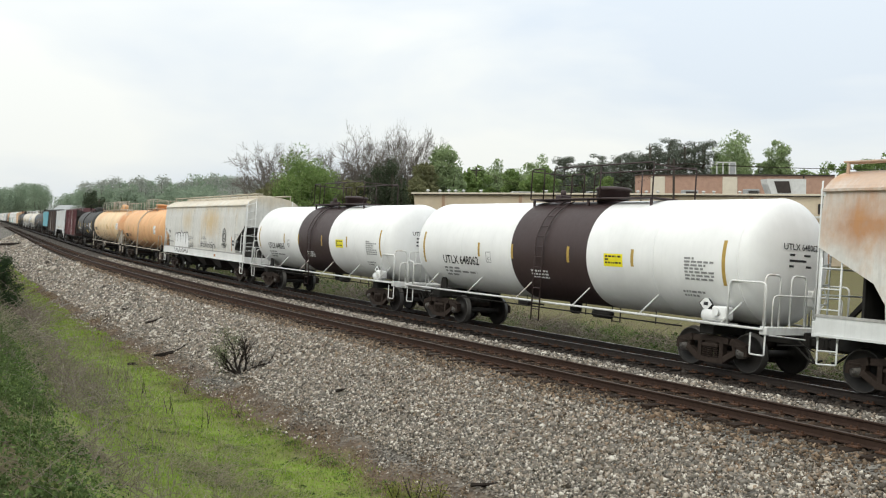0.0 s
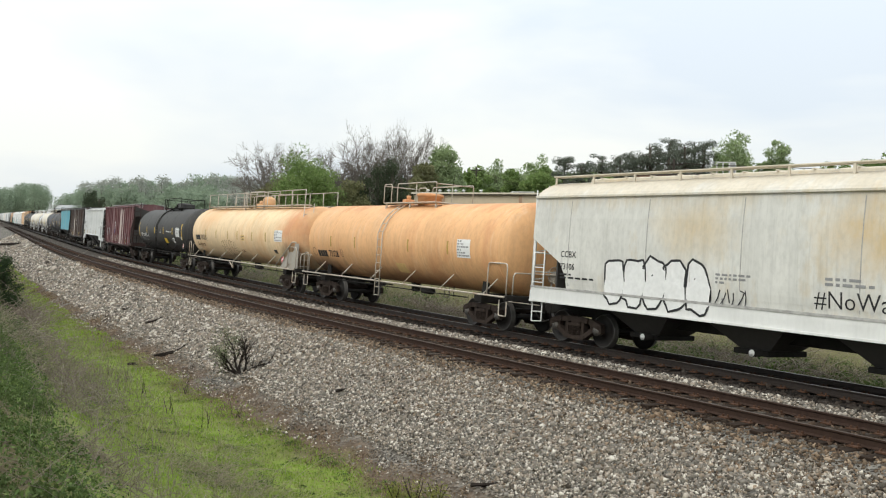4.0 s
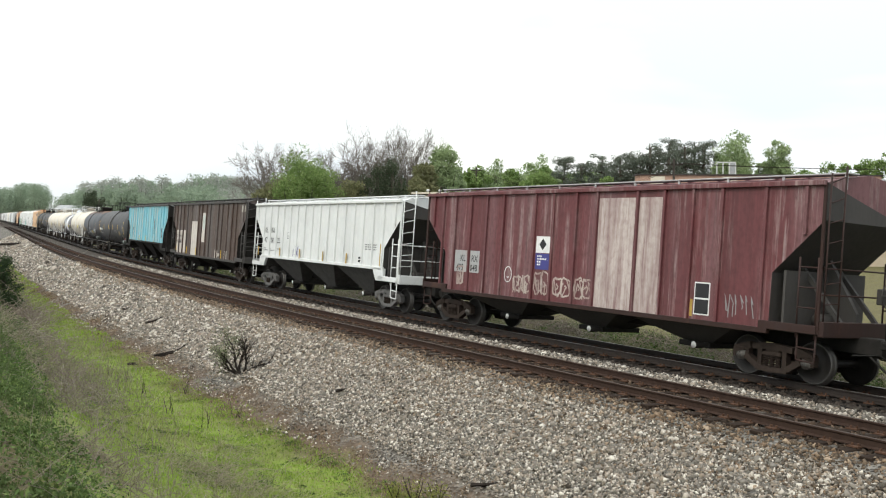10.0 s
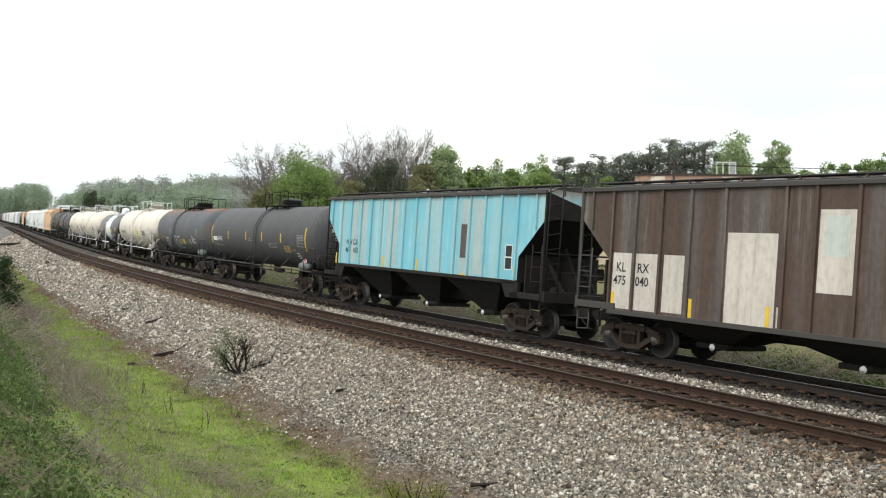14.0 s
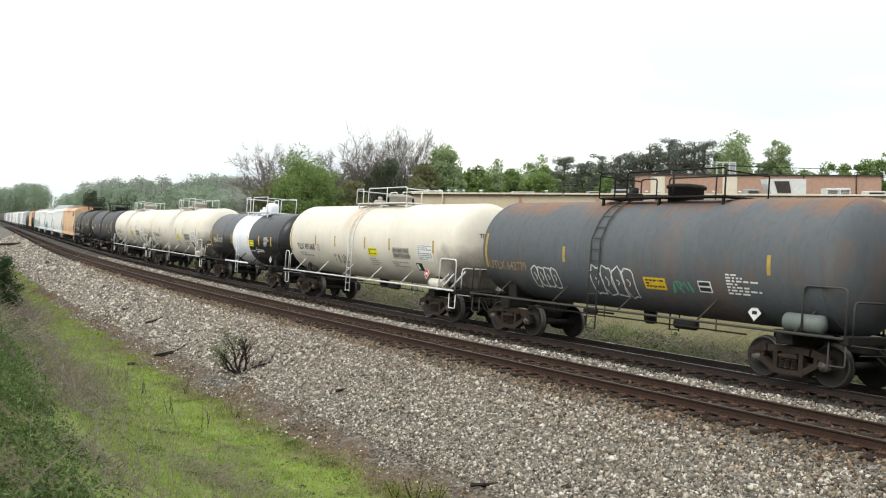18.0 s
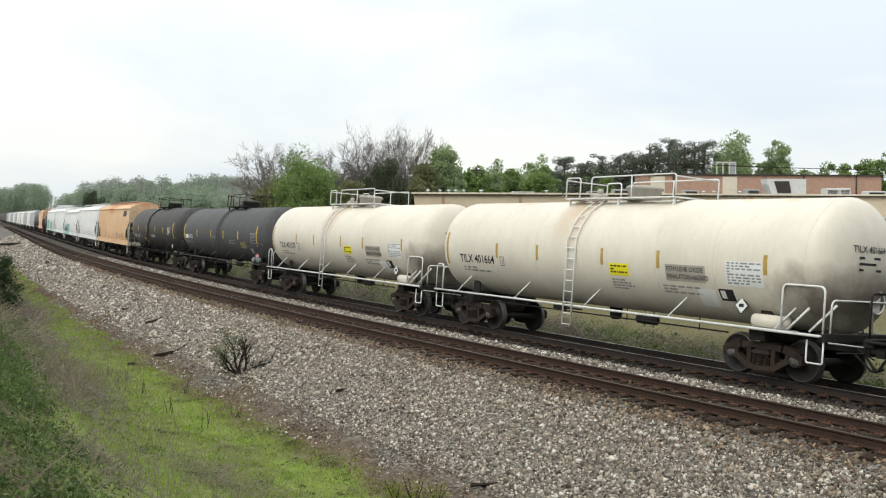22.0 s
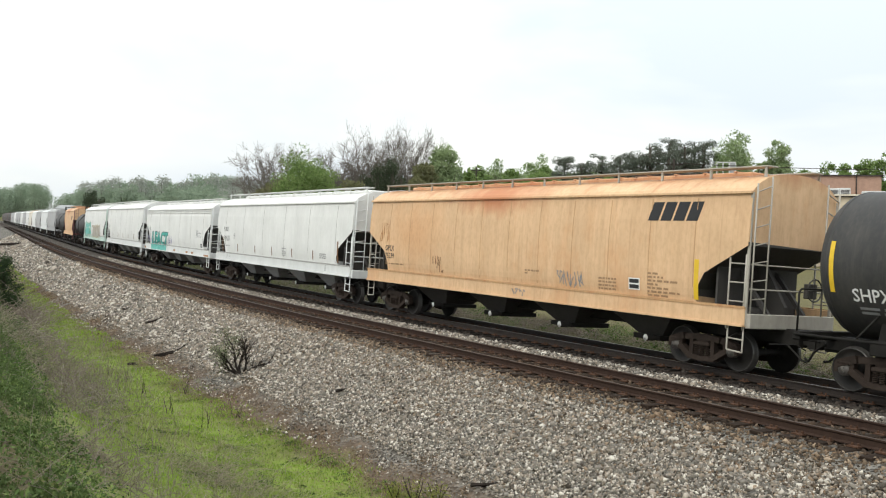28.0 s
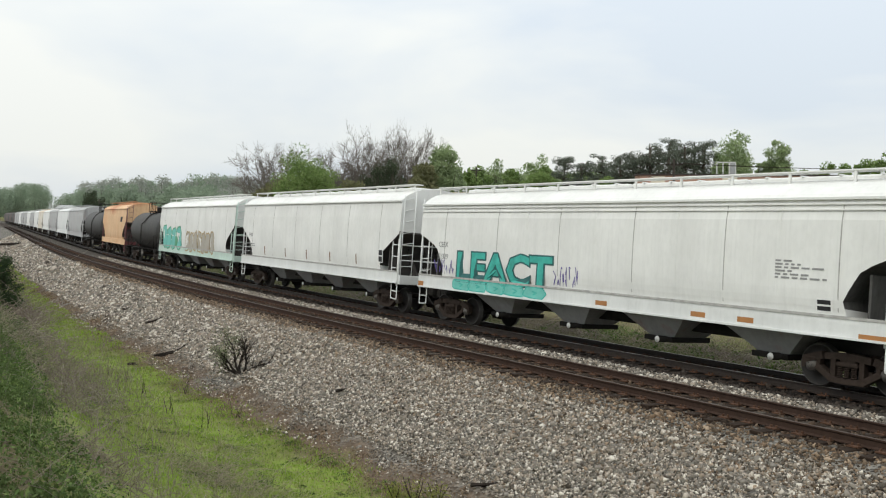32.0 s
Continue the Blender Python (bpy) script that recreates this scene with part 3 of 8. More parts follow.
def blades(name, label, mat, areas, seed, category="grass", clump=0.0, bank=False, brush=None):
    """Thin upright leaves: stretches of (s0, s1, lat0, lat1, number, height, width, lean)."""
    rng = np.random.default_rng(seed)
    vs, fs, o = [], [], 0
    for s0, s1, l0, l1, n, h, w, lean in areas:
        if clump:
            k = max(1, n // 26)
            cs, cl = rng.uniform(s0, s1, k), rng.uniform(l0, l1, k)
            pick = rng.integers(0, k, n)
            s, lat = cs[pick] + rng.normal(size=n) * clump, cl[pick] + rng.normal(size=n) * clump
        else:
            s, lat = rng.uniform(s0, s1, n), rng.uniform(l0, l1, n)
        if bank:
            lat = lat + bank_edge(s)
        p = along(s, lat, 0.0)
        clear = np.hypot(p[:, 0], p[:, 1]) > 7.0
        p, lat, n = p[clear], lat[clear], int(clear.sum())
        if brush is not None:
            keep = thicket(p) * brush > rng.uniform(-0.12, 0.3, n)
            p, lat, n = p[keep], lat[keep], int(keep.sum())
        p[:, 2] = ground_z(lat) + surface_z(p[:, :2]) - 0.02
        hh = np.minimum(h * rng.lognormal(0, 0.35, n), 1.7 * h)
        a = rng.uniform(0, 2 * np.pi, n)
        side = np.stack([np.cos(a), np.sin(a), 0 * a], -1) * (w * rng.uniform(0.6, 1.3, n))[:, None]
        b = rng.uniform(0, 2 * np.pi, n)
        off = np.stack([np.cos(b), np.sin(b), 0 * b], -1) * (hh * lean * rng.uniform(0.2, 1.2, n))[:, None]
        up = np.stack([0 * a, 0 * a, hh], -1)
        q = np.stack([p - side, p + side, p + up * 0.55 + off * 0.35 + side * 0.8, p + up * 0.55 + off * 0.35 - side * 0.8, p + up + off], 1)
        vs.append(q.reshape(-1, 3))
        k = np.arange(n)[:, None] * 5 + o
        fs += [k + np.array([[0, 1, 2]]), k + np.array([[0, 2, 3]]), k + np.array([[3, 2, 4]])]
        o += n * 5
    ob = new(name, array_mesh(name, np.concatenate(vs), np.concatenate(fs), mat))
    return tagged(ob, label, category, kind="stuff")


def leaves(name, label, mat, areas, seed, category="weeds", bank=False):
    """Low leafy growth: stretches of (s0, s1, lat0, lat1, plants, leaves each, plant height, plant radius, leaf size)."""
    rng = np.random.default_rng(seed)
    vs, fs, o = [], [], 0
    for s0, s1, l0, l1, plants, each, h, rad, size in areas:
        n = plants * each
        ps, pl = rng.uniform(s0, s1, plants), rng.uniform(l0, l1, plants)
        if bank:
            pl = pl + bank_edge(ps)
            keep = thicket(along(ps, pl, 0.0)) > rng.uniform(-0.5, 0.1, plants)
            ps, pl = ps[keep], pl[keep]
            plants, n = len(ps), len(ps) * each
        ps, pl = np.repeat(ps, each), np.repeat(pl, each)
        k = np.repeat(np.clip(rng.lognormal(-0.15, 0.5, plants), 0.3, 2.0), each)
        a, r = rng.uniform(0, 2 * np.pi, n), np.sqrt(rng.uniform(0, 1, n)) * rad * k
        s, lat = ps + r * np.cos(a), pl + r * np.sin(a)
        p = along(s, lat, 0.0)
        top = h * k * (1 - (r / (rad * k)) ** 2 * 0.8)
        p[:, 2] = ground_z(lat) + surface_z(p[:, :2]) + top * rng.uniform(0.1, 1, n) ** 0.35
        c = np.array([(-1, 0, 0), (0, -0.5, 0.1), (1.1, 0, 0), (0, 0.5, 0.1)])[None] * (size * rng.lognormal(0, 0.3, n))[:, None, None]
        c = np.einsum("nij,nkj->nki", random_turns(rng, n), c) + p[:, None]
        vs.append(c.reshape(-1, 3))
        fs.append(np.arange(n)[:, None] * 4 + np.arange(4)[None] + o)
        o += n * 4
    ob = new(name, array_mesh(name, np.concatenate(vs), np.concatenate(fs), mat))
    return tagged(ob, label, category, kind="stuff")


GREEN = blade_material("grass_blades", (0.16, 0.25, 0.03), (0.22, 0.35, 0.035), (0.31, 0.43, 0.07), (0.21, 0.25, 0.07))
DRY = blade_material("dry_stems", (0.40, 0.35, 0.27), (0.28, 0.24, 0.18), (0.52, 0.46, 0.36), (0.38, 0.33, 0.26))
BRUSH = blade_material("dead_brush", (0.22, 0.18, 0.15), (0.11, 0.09, 0.075), (0.42, 0.37, 0.31), (0.20, 0.16, 0.135), 0.1)
LITTER = blade_material("leaf_litter", (0.13, 0.085, 0.055), (0.20, 0.14, 0.09), (0.33, 0.27, 0.19), None, 0.1)
WEED = blade_material("weed_leaves", (0.035, 0.068, 0.016), (0.07, 0.125, 0.03), (0.20, 0.27, 0.085), (0.065, 0.09, 0.032), 0.16)
VERGE = blade_material("verge_grass", (0.15, 0.17, 0.07), (0.27, 0.24, 0.16), (0.20, 0.25, 0.08), (0.21, 0.19, 0.12))
blades("ditch_grass", "short bright green spring grass in the ditch", GREEN, [(-20, 8, 9.75, 14.8, 62000, 0.065, 0.008, 0.8), (-20, 8, 9.3, 9.8, 1500, 0.06, 0.008, 0.9), (8, 40, 9.4, 14.0, 30000, 0.09, 0.014, 0.7), (40, 76, 9.0, 15.0, 16000, 0.12, 0.022, 0.7)], 11)
blades("dry_grass", "dry straw-coloured stalks in the grass", DRY, [(-20, 8, 9.9, 13.5, 1500, 0.15, 0.003, 1.1), (8, 45, 9.8, 13.5, 2200, 0.2, 0.005, 0.9), (45, 78, 9.5, 14.0, 3000, 0.3, 0.012, 0.8)], 12, "grass")
tangle("straw_heap", "matted grey straw and dead grass heaped in the ditch", DRY, [(-12.6, 12.7, 1.7, 1.0, 420, 0.42, 0.004, 0.22), (-14.6, 12.6, 2.0, 1.2, 380, 0.4, 0.004, 0.12), (-10.4, 11.8, 2.0, 0.8, 160, 0.4, 0.004, 0.06), (8, 14.2, 5.0, 0.9, 700, 0.6, 0.007, 0.3), (15, 13.6, 6.0, 0.9, 700, 0.7, 0.009, 0.35), (-1, 14.0, 3.0, 0.8, 260, 0.5, 0.005, 0.2)], 16, "grass")
tangle("dead_brush", "grey-brown tangle of dead brambles on the bank", BRUSH, [(-3.5, 13.2, 3.6, 1.3, 420, 0.7, 0.0055, 0.35), (-8.2, 14.4, 2.4, 0.9, 260, 0.65, 0.005, 0.35), (1.5, 12.7, 3.0, 0.8, 240, 0.7, 0.006, 0.3), (-16.4, 15.7, 1.5, 0.7, 420, 0.42, 0.004, 0.3), (-19.5, 16.6, 2.0, 0.8, 240, 0.45, 0.0035, 0.25), (9, 12.4, 5.0, 0.9, 380, 0.8, 0.008, 0.35), (19, 11.8, 6.0, 0.9, 500, 0.9, 0.010, 0.5), (27, 12.2, 7.0, 1.4, 500, 1.0, 0.012, 0.5), (40, 13, 12, 2.5, 700, 1.2, 0.016, 0.5), (62, 14, 16, 4, 800, 1.5, 0.022, 0.5), (-5, 16.5, 6.0, 1.2, 500, 0.7, 0.006, 0.4)], 17)
blades("bank_stalks", "thin dead stalks standing in the weeds", BRUSH, [(-18, -6, -3.2, 0.6, 1500, 0.42, 0.0032, 0.8), (-6, 10, -3.0, 1.5, 2000, 0.5, 0.0045, 0.7), (10, 30, -0.6, 3.0, 1500, 0.55, 0.006, 0.7)], 18, "grass", 0.5, True)
leaves("bank_weeds", "green leafy weeds and brambles over the bank", WEED, [(-28, -8, 0.35, 4.5, 430, 420, 0.50, 0.42, 0.017), (-8, 14, 0.3, 6.0, 300, 420, 0.52, 0.50, 0.022), (14, 40, 0.3, 7.5, 360, 180, 0.6, 0.6, 0.036), (40, 78, 0.2, 8, 320, 90, 0.7, 0.9, 0.07)], 13, "weeds", True)
leaves("ditch_weeds", "low broad-leaved weeds in the grass", WEED, [(-18, 10, 9.8, 14.0, 300, 40, 0.06, 0.2, 0.013), (-15, -8, 9.6, 12.0, 60, 60, 0.10, 0.25, 0.014), (-14, 4, 12.2, 14.0, 90, 60, 0.14, 0.28, 0.015)], 19)
leaves("leaf_litter", "brown dead leaves and bark between grass and ballast", LITTER, [(-22, 12, 8.4, 10.2, 900, 22, 0.03, 0.28, 0.022), (12, 45, 8.4, 9.8, 500, 16, 0.04, 0.4, 0.035)], 20, "leaf litter")
blades("verge_grass", "green and straw grass in tufts behind the train", VERGE, [(-60, 10, -9.0, -2.9, 30000, 0.30, 0.009, 1.0), (10, 90, -10, -2.9, 18000, 0.4, 0.02, 0.8)], 14, "grass", 0.45)
leaves("verge_weeds", "leafy green weeds in clumps behind the train", WEED, [(-50, 12, -7.5, -3.2, 520, 130, 0.36, 0.42, 0.032), (12, 80, -8.5, -3.3, 300, 70, 0.5, 0.8, 0.06)], 22)
tangle("verge_brush", "grey-brown dead stems standing behind the train", BRUSH, [(x, -4.0 - 0.8 * (k % 3), 3.0, 0.9, 420, 0.8, 0.008, 0.4) for k, x in enumerate(range(-48, 40, 3))], 23)


# a gnarled shrub at the ballast's foot, a dark cedar bush, dead wood and a weedy sprout
TWIG = plain("shrub_bark", (0.035, 0.028, 0.024), 0.9, 0.0, 0.4, 10.0)
SAGE = blade_material("shrub_leaves", (0.12, 0.15, 0.07), (0.17, 0.20, 0.10), (0.24, 0.26, 0.15))
BUSHL = blade_material("cedar_bush_leaves", (0.022, 0.04, 0.018), (0.04, 0.065, 0.028), (0.07, 0.10, 0.045))
SPROUT = blade_material("sprout_leaves", (0.16, 0.18, 0.04), (0.22, 0.24, 0.06), (0.30, 0.30, 0.10))


def twig_way(rnd, p, d, length, n=5, wander=0.35):
    pts = [Vector(p)]
    d = Vector(d).normalized()
    for _ in range(n):
        d = (d + Vector((rnd.uniform(-1, 1), rnd.uniform(-1, 1), rnd.uniform(-0.6, 0.9))) * wander).normalized()
        pts.append(pts[-1] + d * length / n)
    return pts


def taper(sh, pts, r):
    for i, (a, b) in enumerate(zip(pts, pts[1:])):
        tube(sh, [a, b], r * (1 - 0.7 * i / len(pts)), 5)


def place_on(px, py, lift=0.0):
    """Where a line of sight meets the near slope."""
    x, y = (px - 784) / 1702, (py - 441 - 0.0047 * (px - 784)) / 1702 + 0.0328
    best = min((abs(EYE[2] - y * d - float(ground_z(lat_of(x * d, d)))), d) for d in np.arange(6, 90, 0.1))[1]
    return Vector((x * best, best, float(ground_z(lat_of(x * best, best))) + lift))


def lat_of(x, y):
    d2 = (LINE_X - x) ** 2 + (LINE_Y - y) ** 2
    i = int(np.argmin(d2))
    return float(-math.cos(HEAD[i]) * (x - LINE_X[i]) + math.sin(HEAD[i]) * (y - LINE_Y[i]))


def leaf_tufts(rng, pts, each, rad, size, mat):
    n = len(pts) * each
    c = np.repeat(np.array([tuple(p) for p in pts]), each, 0) + rng.normal(size=(n, 3)) * rad
    q = np.array([(-1, 0, 0), (0, -0.45, 0.1), (1.1, 0, 0), (0, 0.45, 0.1)])[None] * (size * rng.lognormal(0, 0.3, n))[:, None, None]
    q = np.einsum("nij,nkj->nki", random_turns(rng, n), q) + c[:, None]
    return array_mesh("foliage", q.reshape(-1, 3), np.arange(n * 4).reshape(n, 4), mat)


def build_shrubs():
    rnd, rng = random.Random(21), np.random.default_rng(21)
    root = tagged(new("shrub"), "small gnarled half-bare shrub at the edge of the ballast", "shrub")
    root.location = place_on(424, 664)
    # crooked stems that lean apart, each with its own boughs and twigs
    lean = ((-0.55, 0.1, 0.55, 0.75), (0.15, 0.2, 0.8, 0.95), (0.75, -0.1, 0.35, 0.85), (-0.15, -0.3, 0.7, 0.8), (0.5, 0.3, 0.6, 0.8), (-0.75, 0.0, 0.3, 0.6), (0.95, 0.1, 0.12, 0.7))
    ends = []
    for dx, dy, dz, ln in lean:
        main = np.array([tuple(q) for q in twig_way(rnd, (0.04 * dx, 0, -0.05), (dx, dy, dz), ln * 1.25, 6, 0.42)])[None]
        sh = Shape()
        for q, (a, b) in enumerate(zip(main[0], main[0][1:])):
            tube(sh, [a, b], 0.045 * (1 - 0.11 * q), 6)
        part("branch", sh, TWIG, root)
        a, b = fork(rng, main, 7, 0.3, 0.6, 0.9, 0.25, 2)
        v, f, way = branches(a, b, 0.015, 0.006, 4, 0.10, 5)
        tagged(part("bough_spray", array_mesh("bough_spray", v, f, TWIG), None, root), kind="stuff")
        a, b = fork(rng, way, 6, 0.3, 0.7, 0.9, 0.2)
        v, f, way = branches(a, b, 0.006, 0.003, 3, 0.08, 4)
        tagged(part("twig_spray", array_mesh("twig_spray", v, f, TWIG), None, root), kind="stuff")
        ends += [Vector(q) for q in way[:, -1] if q[0] < -0.1 + 0.1 * rnd.random() and q[2] > 0.12]
    tagged(part("foliage", leaf_tufts(rng, ends, 16, 0.08, 0.02, SAGE), None, root), kind="stuff")
    root = tagged(new("cedar_bush"), "dense dark green cedar bush on the bank", "shrub")
    root.location = place_on(6, 556)
    sh = Shape()
    tube(sh, [(0, 0, -0.2), (0, 0, 2.0)], 0.07)
    part("trunk", sh, TWIG, root)
    pts = []
    for k in range(70):
        t = rnd.uniform(0.05, 1.0)
        a, q = rnd.uniform(0, 6.283), 0.85 * (1.05 - t) ** 0.5 * rnd.uniform(0.3, 1.1)
        pts.append(Vector((math.cos(a) * q, math.sin(a) * q, t * 2.7)))
    tagged(part("foliage", leaf_tufts(rng, pts, 90, 0.16, 0.05, BUSHL), None, root), kind="stuff")
    for px, py, n, ln in ((285, 632, 5, 1.1), (262, 574, 2, 0.8), (225, 549, 2, 0.9), (228, 648, 2, 0.45), (600, 697, 2, 0.3), (860, 868, 2, 0.35)):
        root = tagged(new("dead_branch"), "broken dark dead branch lying on the slope", "dead wood", "dead branches")
        root.location = place_on(px, py, 0.05)
        for k in range(n):
            sh = Shape()
            a = rnd.uniform(-0.5, 0.5)
            taper(sh, twig_way(rnd, (rnd.uniform(-0.3, 0), rnd.uniform(-0.1, 0.1), 0), (math.cos(a), math.sin(a), rnd.uniform(-0.05, 0.2)), ln * rnd.uniform(0.6, 1), 4, 0.2), 0.04)
            part("stick", sh, TWIG, root)
    root = tagged(new("fallen_log"), "dark weathered log lying on the gravel beside the line", "log")
    root.location = (-0.4435 * 135, 135, float(ground_z(lat_of(-0.4435 * 135, 135))) + 0.1)
    for k in range(3):
        sh = Shape()
        taper(sh, twig_way(rnd, (-2.5 + k, 0.3 * k, 0.05), (1, 0.2 * k - 0.2, 0.04), 4.2 - k, 4, 0.08), 0.16)
        part("trunk" if k == 0 else "limb", sh, TWIG, root)
    for px, py, h in ((735, 905, 0.62), (700, 895, 0.45), (775, 900, 0.5)):
        root = tagged(new("sprout"), "yellow-green sprouting weed with bare dark stems", "weed", "sprouting weeds")
        root.location = place_on(px, py)
        ends = []
        for k in range(6):
            a = rnd.uniform(0, 6.283)
            w = twig_way(rnd, (0, 0, 0), (math.cos(a) * 0.45, math.sin(a) * 0.45, 1), h * rnd.uniform(0.6, 1.1), 4, 0.12)
            sh = Shape()
            taper(sh, w, 0.010)
            part("stem", sh, TWIG, root)
            ends += w[1:4]
        tagged(part("foliage", leaf_tufts(rng, ends, 24, 0.07, 0.02, SPROUT), None, root), kind="stuff")
    for px, py, h in ((253, 700, 0.5), (298, 735, 0.45), (330, 700, 0.5), (190, 665, 0.4), (418, 745, 0.55), (360, 760, 0.5)):
        root = tagged(new("dead_weed"), "thin dark dead weed stalk in the grass", "weed", "dead stalks")
        root.location = place_on(px, py)
        for k in range(4):
            sh = Shape()
            taper(sh, twig_way(rnd, (rnd.uniform(-0.1, 0.1), 0, 0), (rnd.uniform(-0.3, 0.3), 0, 1), h * rnd.uniform(0.6, 1.1), 5, 0.18), 0.008)
            part("stalk", sh, TWIG, root)


build_shrubs()


# ---- the train: bogies, couplers, lettering ----
TRAIN, WHEELS = [], []


def wheelset_mesh():
    sh = Shape()
    for s in (-1, 1):
        prof = [(0.0, 0.085), (0.55, 0.085), (0.66, 0.13), (0.68, 0.16), (0.70, 0.30), (0.69, 0.40), (0.68, 0.483), (0.71, 0.487), (0.725, 0.462),
                (0.735, 0.458), (0.83, 0.452), (0.835, 0.425), (0.80, 0.40), (0.79, 0.28), (0.80, 0.17), (0.86, 0.15), (0.86, 0.09), (0.93, 0.09), (0.93, 0.125),
                (1.10, 0.125), (1.10, 0.075), (1.135, 0.07), (1.135, 0.0)]
        mats = [0] * 7 + [1, 1, 1, 1] + [0] * 7 + [2, 2, 2, 2]
        lathe(sh, [(s * a, r) for a, r in (prof if s > 0 else prof)], 22, "y", mats, close=False)
        if s < 0:
            k = 22 * (len(prof) - 1)
            sh.f[-k:] = [f[::-1] for f in sh.f[-k:]]
        for k in range(3):
            a = 2.094 * k
            x, z = 0.05 * math.cos(a), 0.05 * math.sin(a)
            box(sh, x - 0.016, x + 0.016, s * 1.13 - 0.012, s * 1.13 + 0.012, z - 0.016, z + 0.016, 1)
    return sh.mesh("wheelset", [WHEEL, RIM, CAP])


def side_frame_mesh(mat, wb):
    sh = Shape()
    h = wb / 2
    for a, b in ((-1, 1), (1, -1)):
        bar(sh, (a * (h + 0.16), 0.57), (a * (h - 0.28), 0.70), 0.16, -0.09, 0.09)
        bar(sh, (a * (h - 0.34), 0.69), (0, 0.735), 0.14, -0.09, 0.09)
        bar(sh, (a * (h - 0.14), 0.46), (a * 0.36, 0.235), 0.13, -0.09, 0.09)
        bar(sh, (a * 0.42, 0.23), (0, 0.215), 0.12, -0.10, 0.10)
        bar(sh, (a * 0.33, 0.70), (a * 0.33, 0.24), 0.11, -0.08, 0.08)
        bar(sh, (a * (h - 0.20), 0.66), (a * (h - 0.17), 0.44), 0.09, -0.07, 0.07)
        bar(sh, (a * (h + 0.17), 0.60), (a * (h + 0.17), 0.40), 0.08, -0.08, 0.08)
        box(sh, a * h - 0.15, a * h + 0.15, -0.10, 0.10, 0.57, 0.64, 0, 0.02)
    box(sh, -0.25, 0.25, -0.13, 0.13, 0.50, 0.60, 0, 0.03)
    return sh.mesh("side_frame", mat)


def spring_mesh():
    sh = Shape()
    for x, y in ((-0.16, -0.07), (0, -0.09), (0.16, -0.07), (-0.08, 0.06), (0.08, 0.06)):
        pts = [(x + 0.055 * math.cos(a * 1.047), y + 0.055 * math.sin(a * 1.047), 0.27 + 0.0075 * a) for a in range(31)]
        tube(sh, pts, 0.014, 4)
    return sh.mesh("spring_pack", TRUCK)


def bolster_mesh(mat):
    sh = Shape()
    box(sh, -0.2, 0.2, -1.1, 1.1, 0.52, 0.70, 0, 0.03)
    lathe(sh, [(0.70, 0.2), (0.76, 0.2)], 12, "z")
    for x in (-0.42, 0.42):
        box(sh, x - 0.05, x + 0.05, -0.95, 0.95, 0.38, 0.46, 0, 0.01)
    return sh.mesh("truck", mat)


SPRING, WHEELSET = spring_mesh(), wheelset_mesh()
FRAMES = {}


def truck(root, x, mat, wb=1.75, spin=True):
    key = (mat.name, wb)
    if key not in FRAMES:
        FRAMES[key] = (bolster_mesh(mat), side_frame_mesh(mat, wb))
    bol, side = FRAMES[key]
    t = part("truck", bol, None, root, "", pose(x, 0, 0))
    for y in (-1.03, 1.03):
        part("side_frame", side, None, t, "", pose(0, y, 0))
        part("spring_pack", SPRING, None, t, "", pose(0, y, 0))
    for a in (-wb / 2, wb / 2):
        w = part("wheelset", WHEELSET, None, t, "", pose(a, 0, 0.457))
        if spin:
            WHEELS.append((w, a, root))


def coupler_mesh():
    sh = Shape()
    box(sh, -0.95, -0.30, -0.16, 0.16, 0.70, 0.98, 0, 0.02)
    box(sh, -0.35, -0.10, -0.08, 0.08, 0.76, 0.93, 0, 0.02)
    prism(sh, [(-0.14, 0.70), (0.03, 0.70), (0.06, 0.74), (0.06, 0.95), (0.03, 0.98), (-0.14, 0.98)], -0.13, 0.10)
    tube(sh, [(-0.5, -0.35, 0.74), (-0.3, -0.36, 0.60), (-0.1, -0.33, 0.44), (0.0, -0.28, 0.42)], 0.028, 5)
    tube(sh, [(-0.28, -1.25, 0.78), (-0.25, -0.4, 0.78), (-0.12, -0.2, 0.66)], 0.016, 4)
    return sh.mesh("coupler", UNDER)


COUPLER = coupler_mesh()


def wagon(name, u0, u1, label, inset, wb=1.75, truck_mat=None, category="rail car", spin=True):
    """The bare running gear of a car that stands between u0 and u1 of the train; returns its base and half length."""
    root = new(name)
    root.empty_display_size = 0.5
    tagged(root, label, category, "freight cars of the train")
    half = (u1 - u0) / 2
    TRAIN.append((root, (u0 + u1) / 2, half - inset))
    for s in (-1, 1):
        truck(root, s * (half - inset), truck_mat or TRUCK, wb, spin)
        part("coupler", COUPLER, None, root, "", pose(s * half, 0, 0, 0, 0, 0 if s > 0 else 180))
    return root, half


TEXTS = {}


def glyphs(string, fat=0.012):
    key = (string, fat)
    if key not in TEXTS:
        c = bpy.data.curves.new("lettering", "FONT")
        c.body, c.size, c.resolution_u, c.offset = string, 1.0, 2, fat
        ob = bpy.data.objects.new("lettering", c)
        scene.collection.objects.link(ob)
        me = bpy.data.meshes.new_from_object(ob.evaluated_get(bpy.context.evaluated_depsgraph_get()))
        TEXTS[key] = ([v.co.copy() for v in me.vertices], [tuple(p.vertices) for p in me.polygons])
        bpy.data.objects.remove(ob)
        bpy.data.meshes.remove(me)
        bpy.data.curves.remove(c)
    return TEXTS[key]


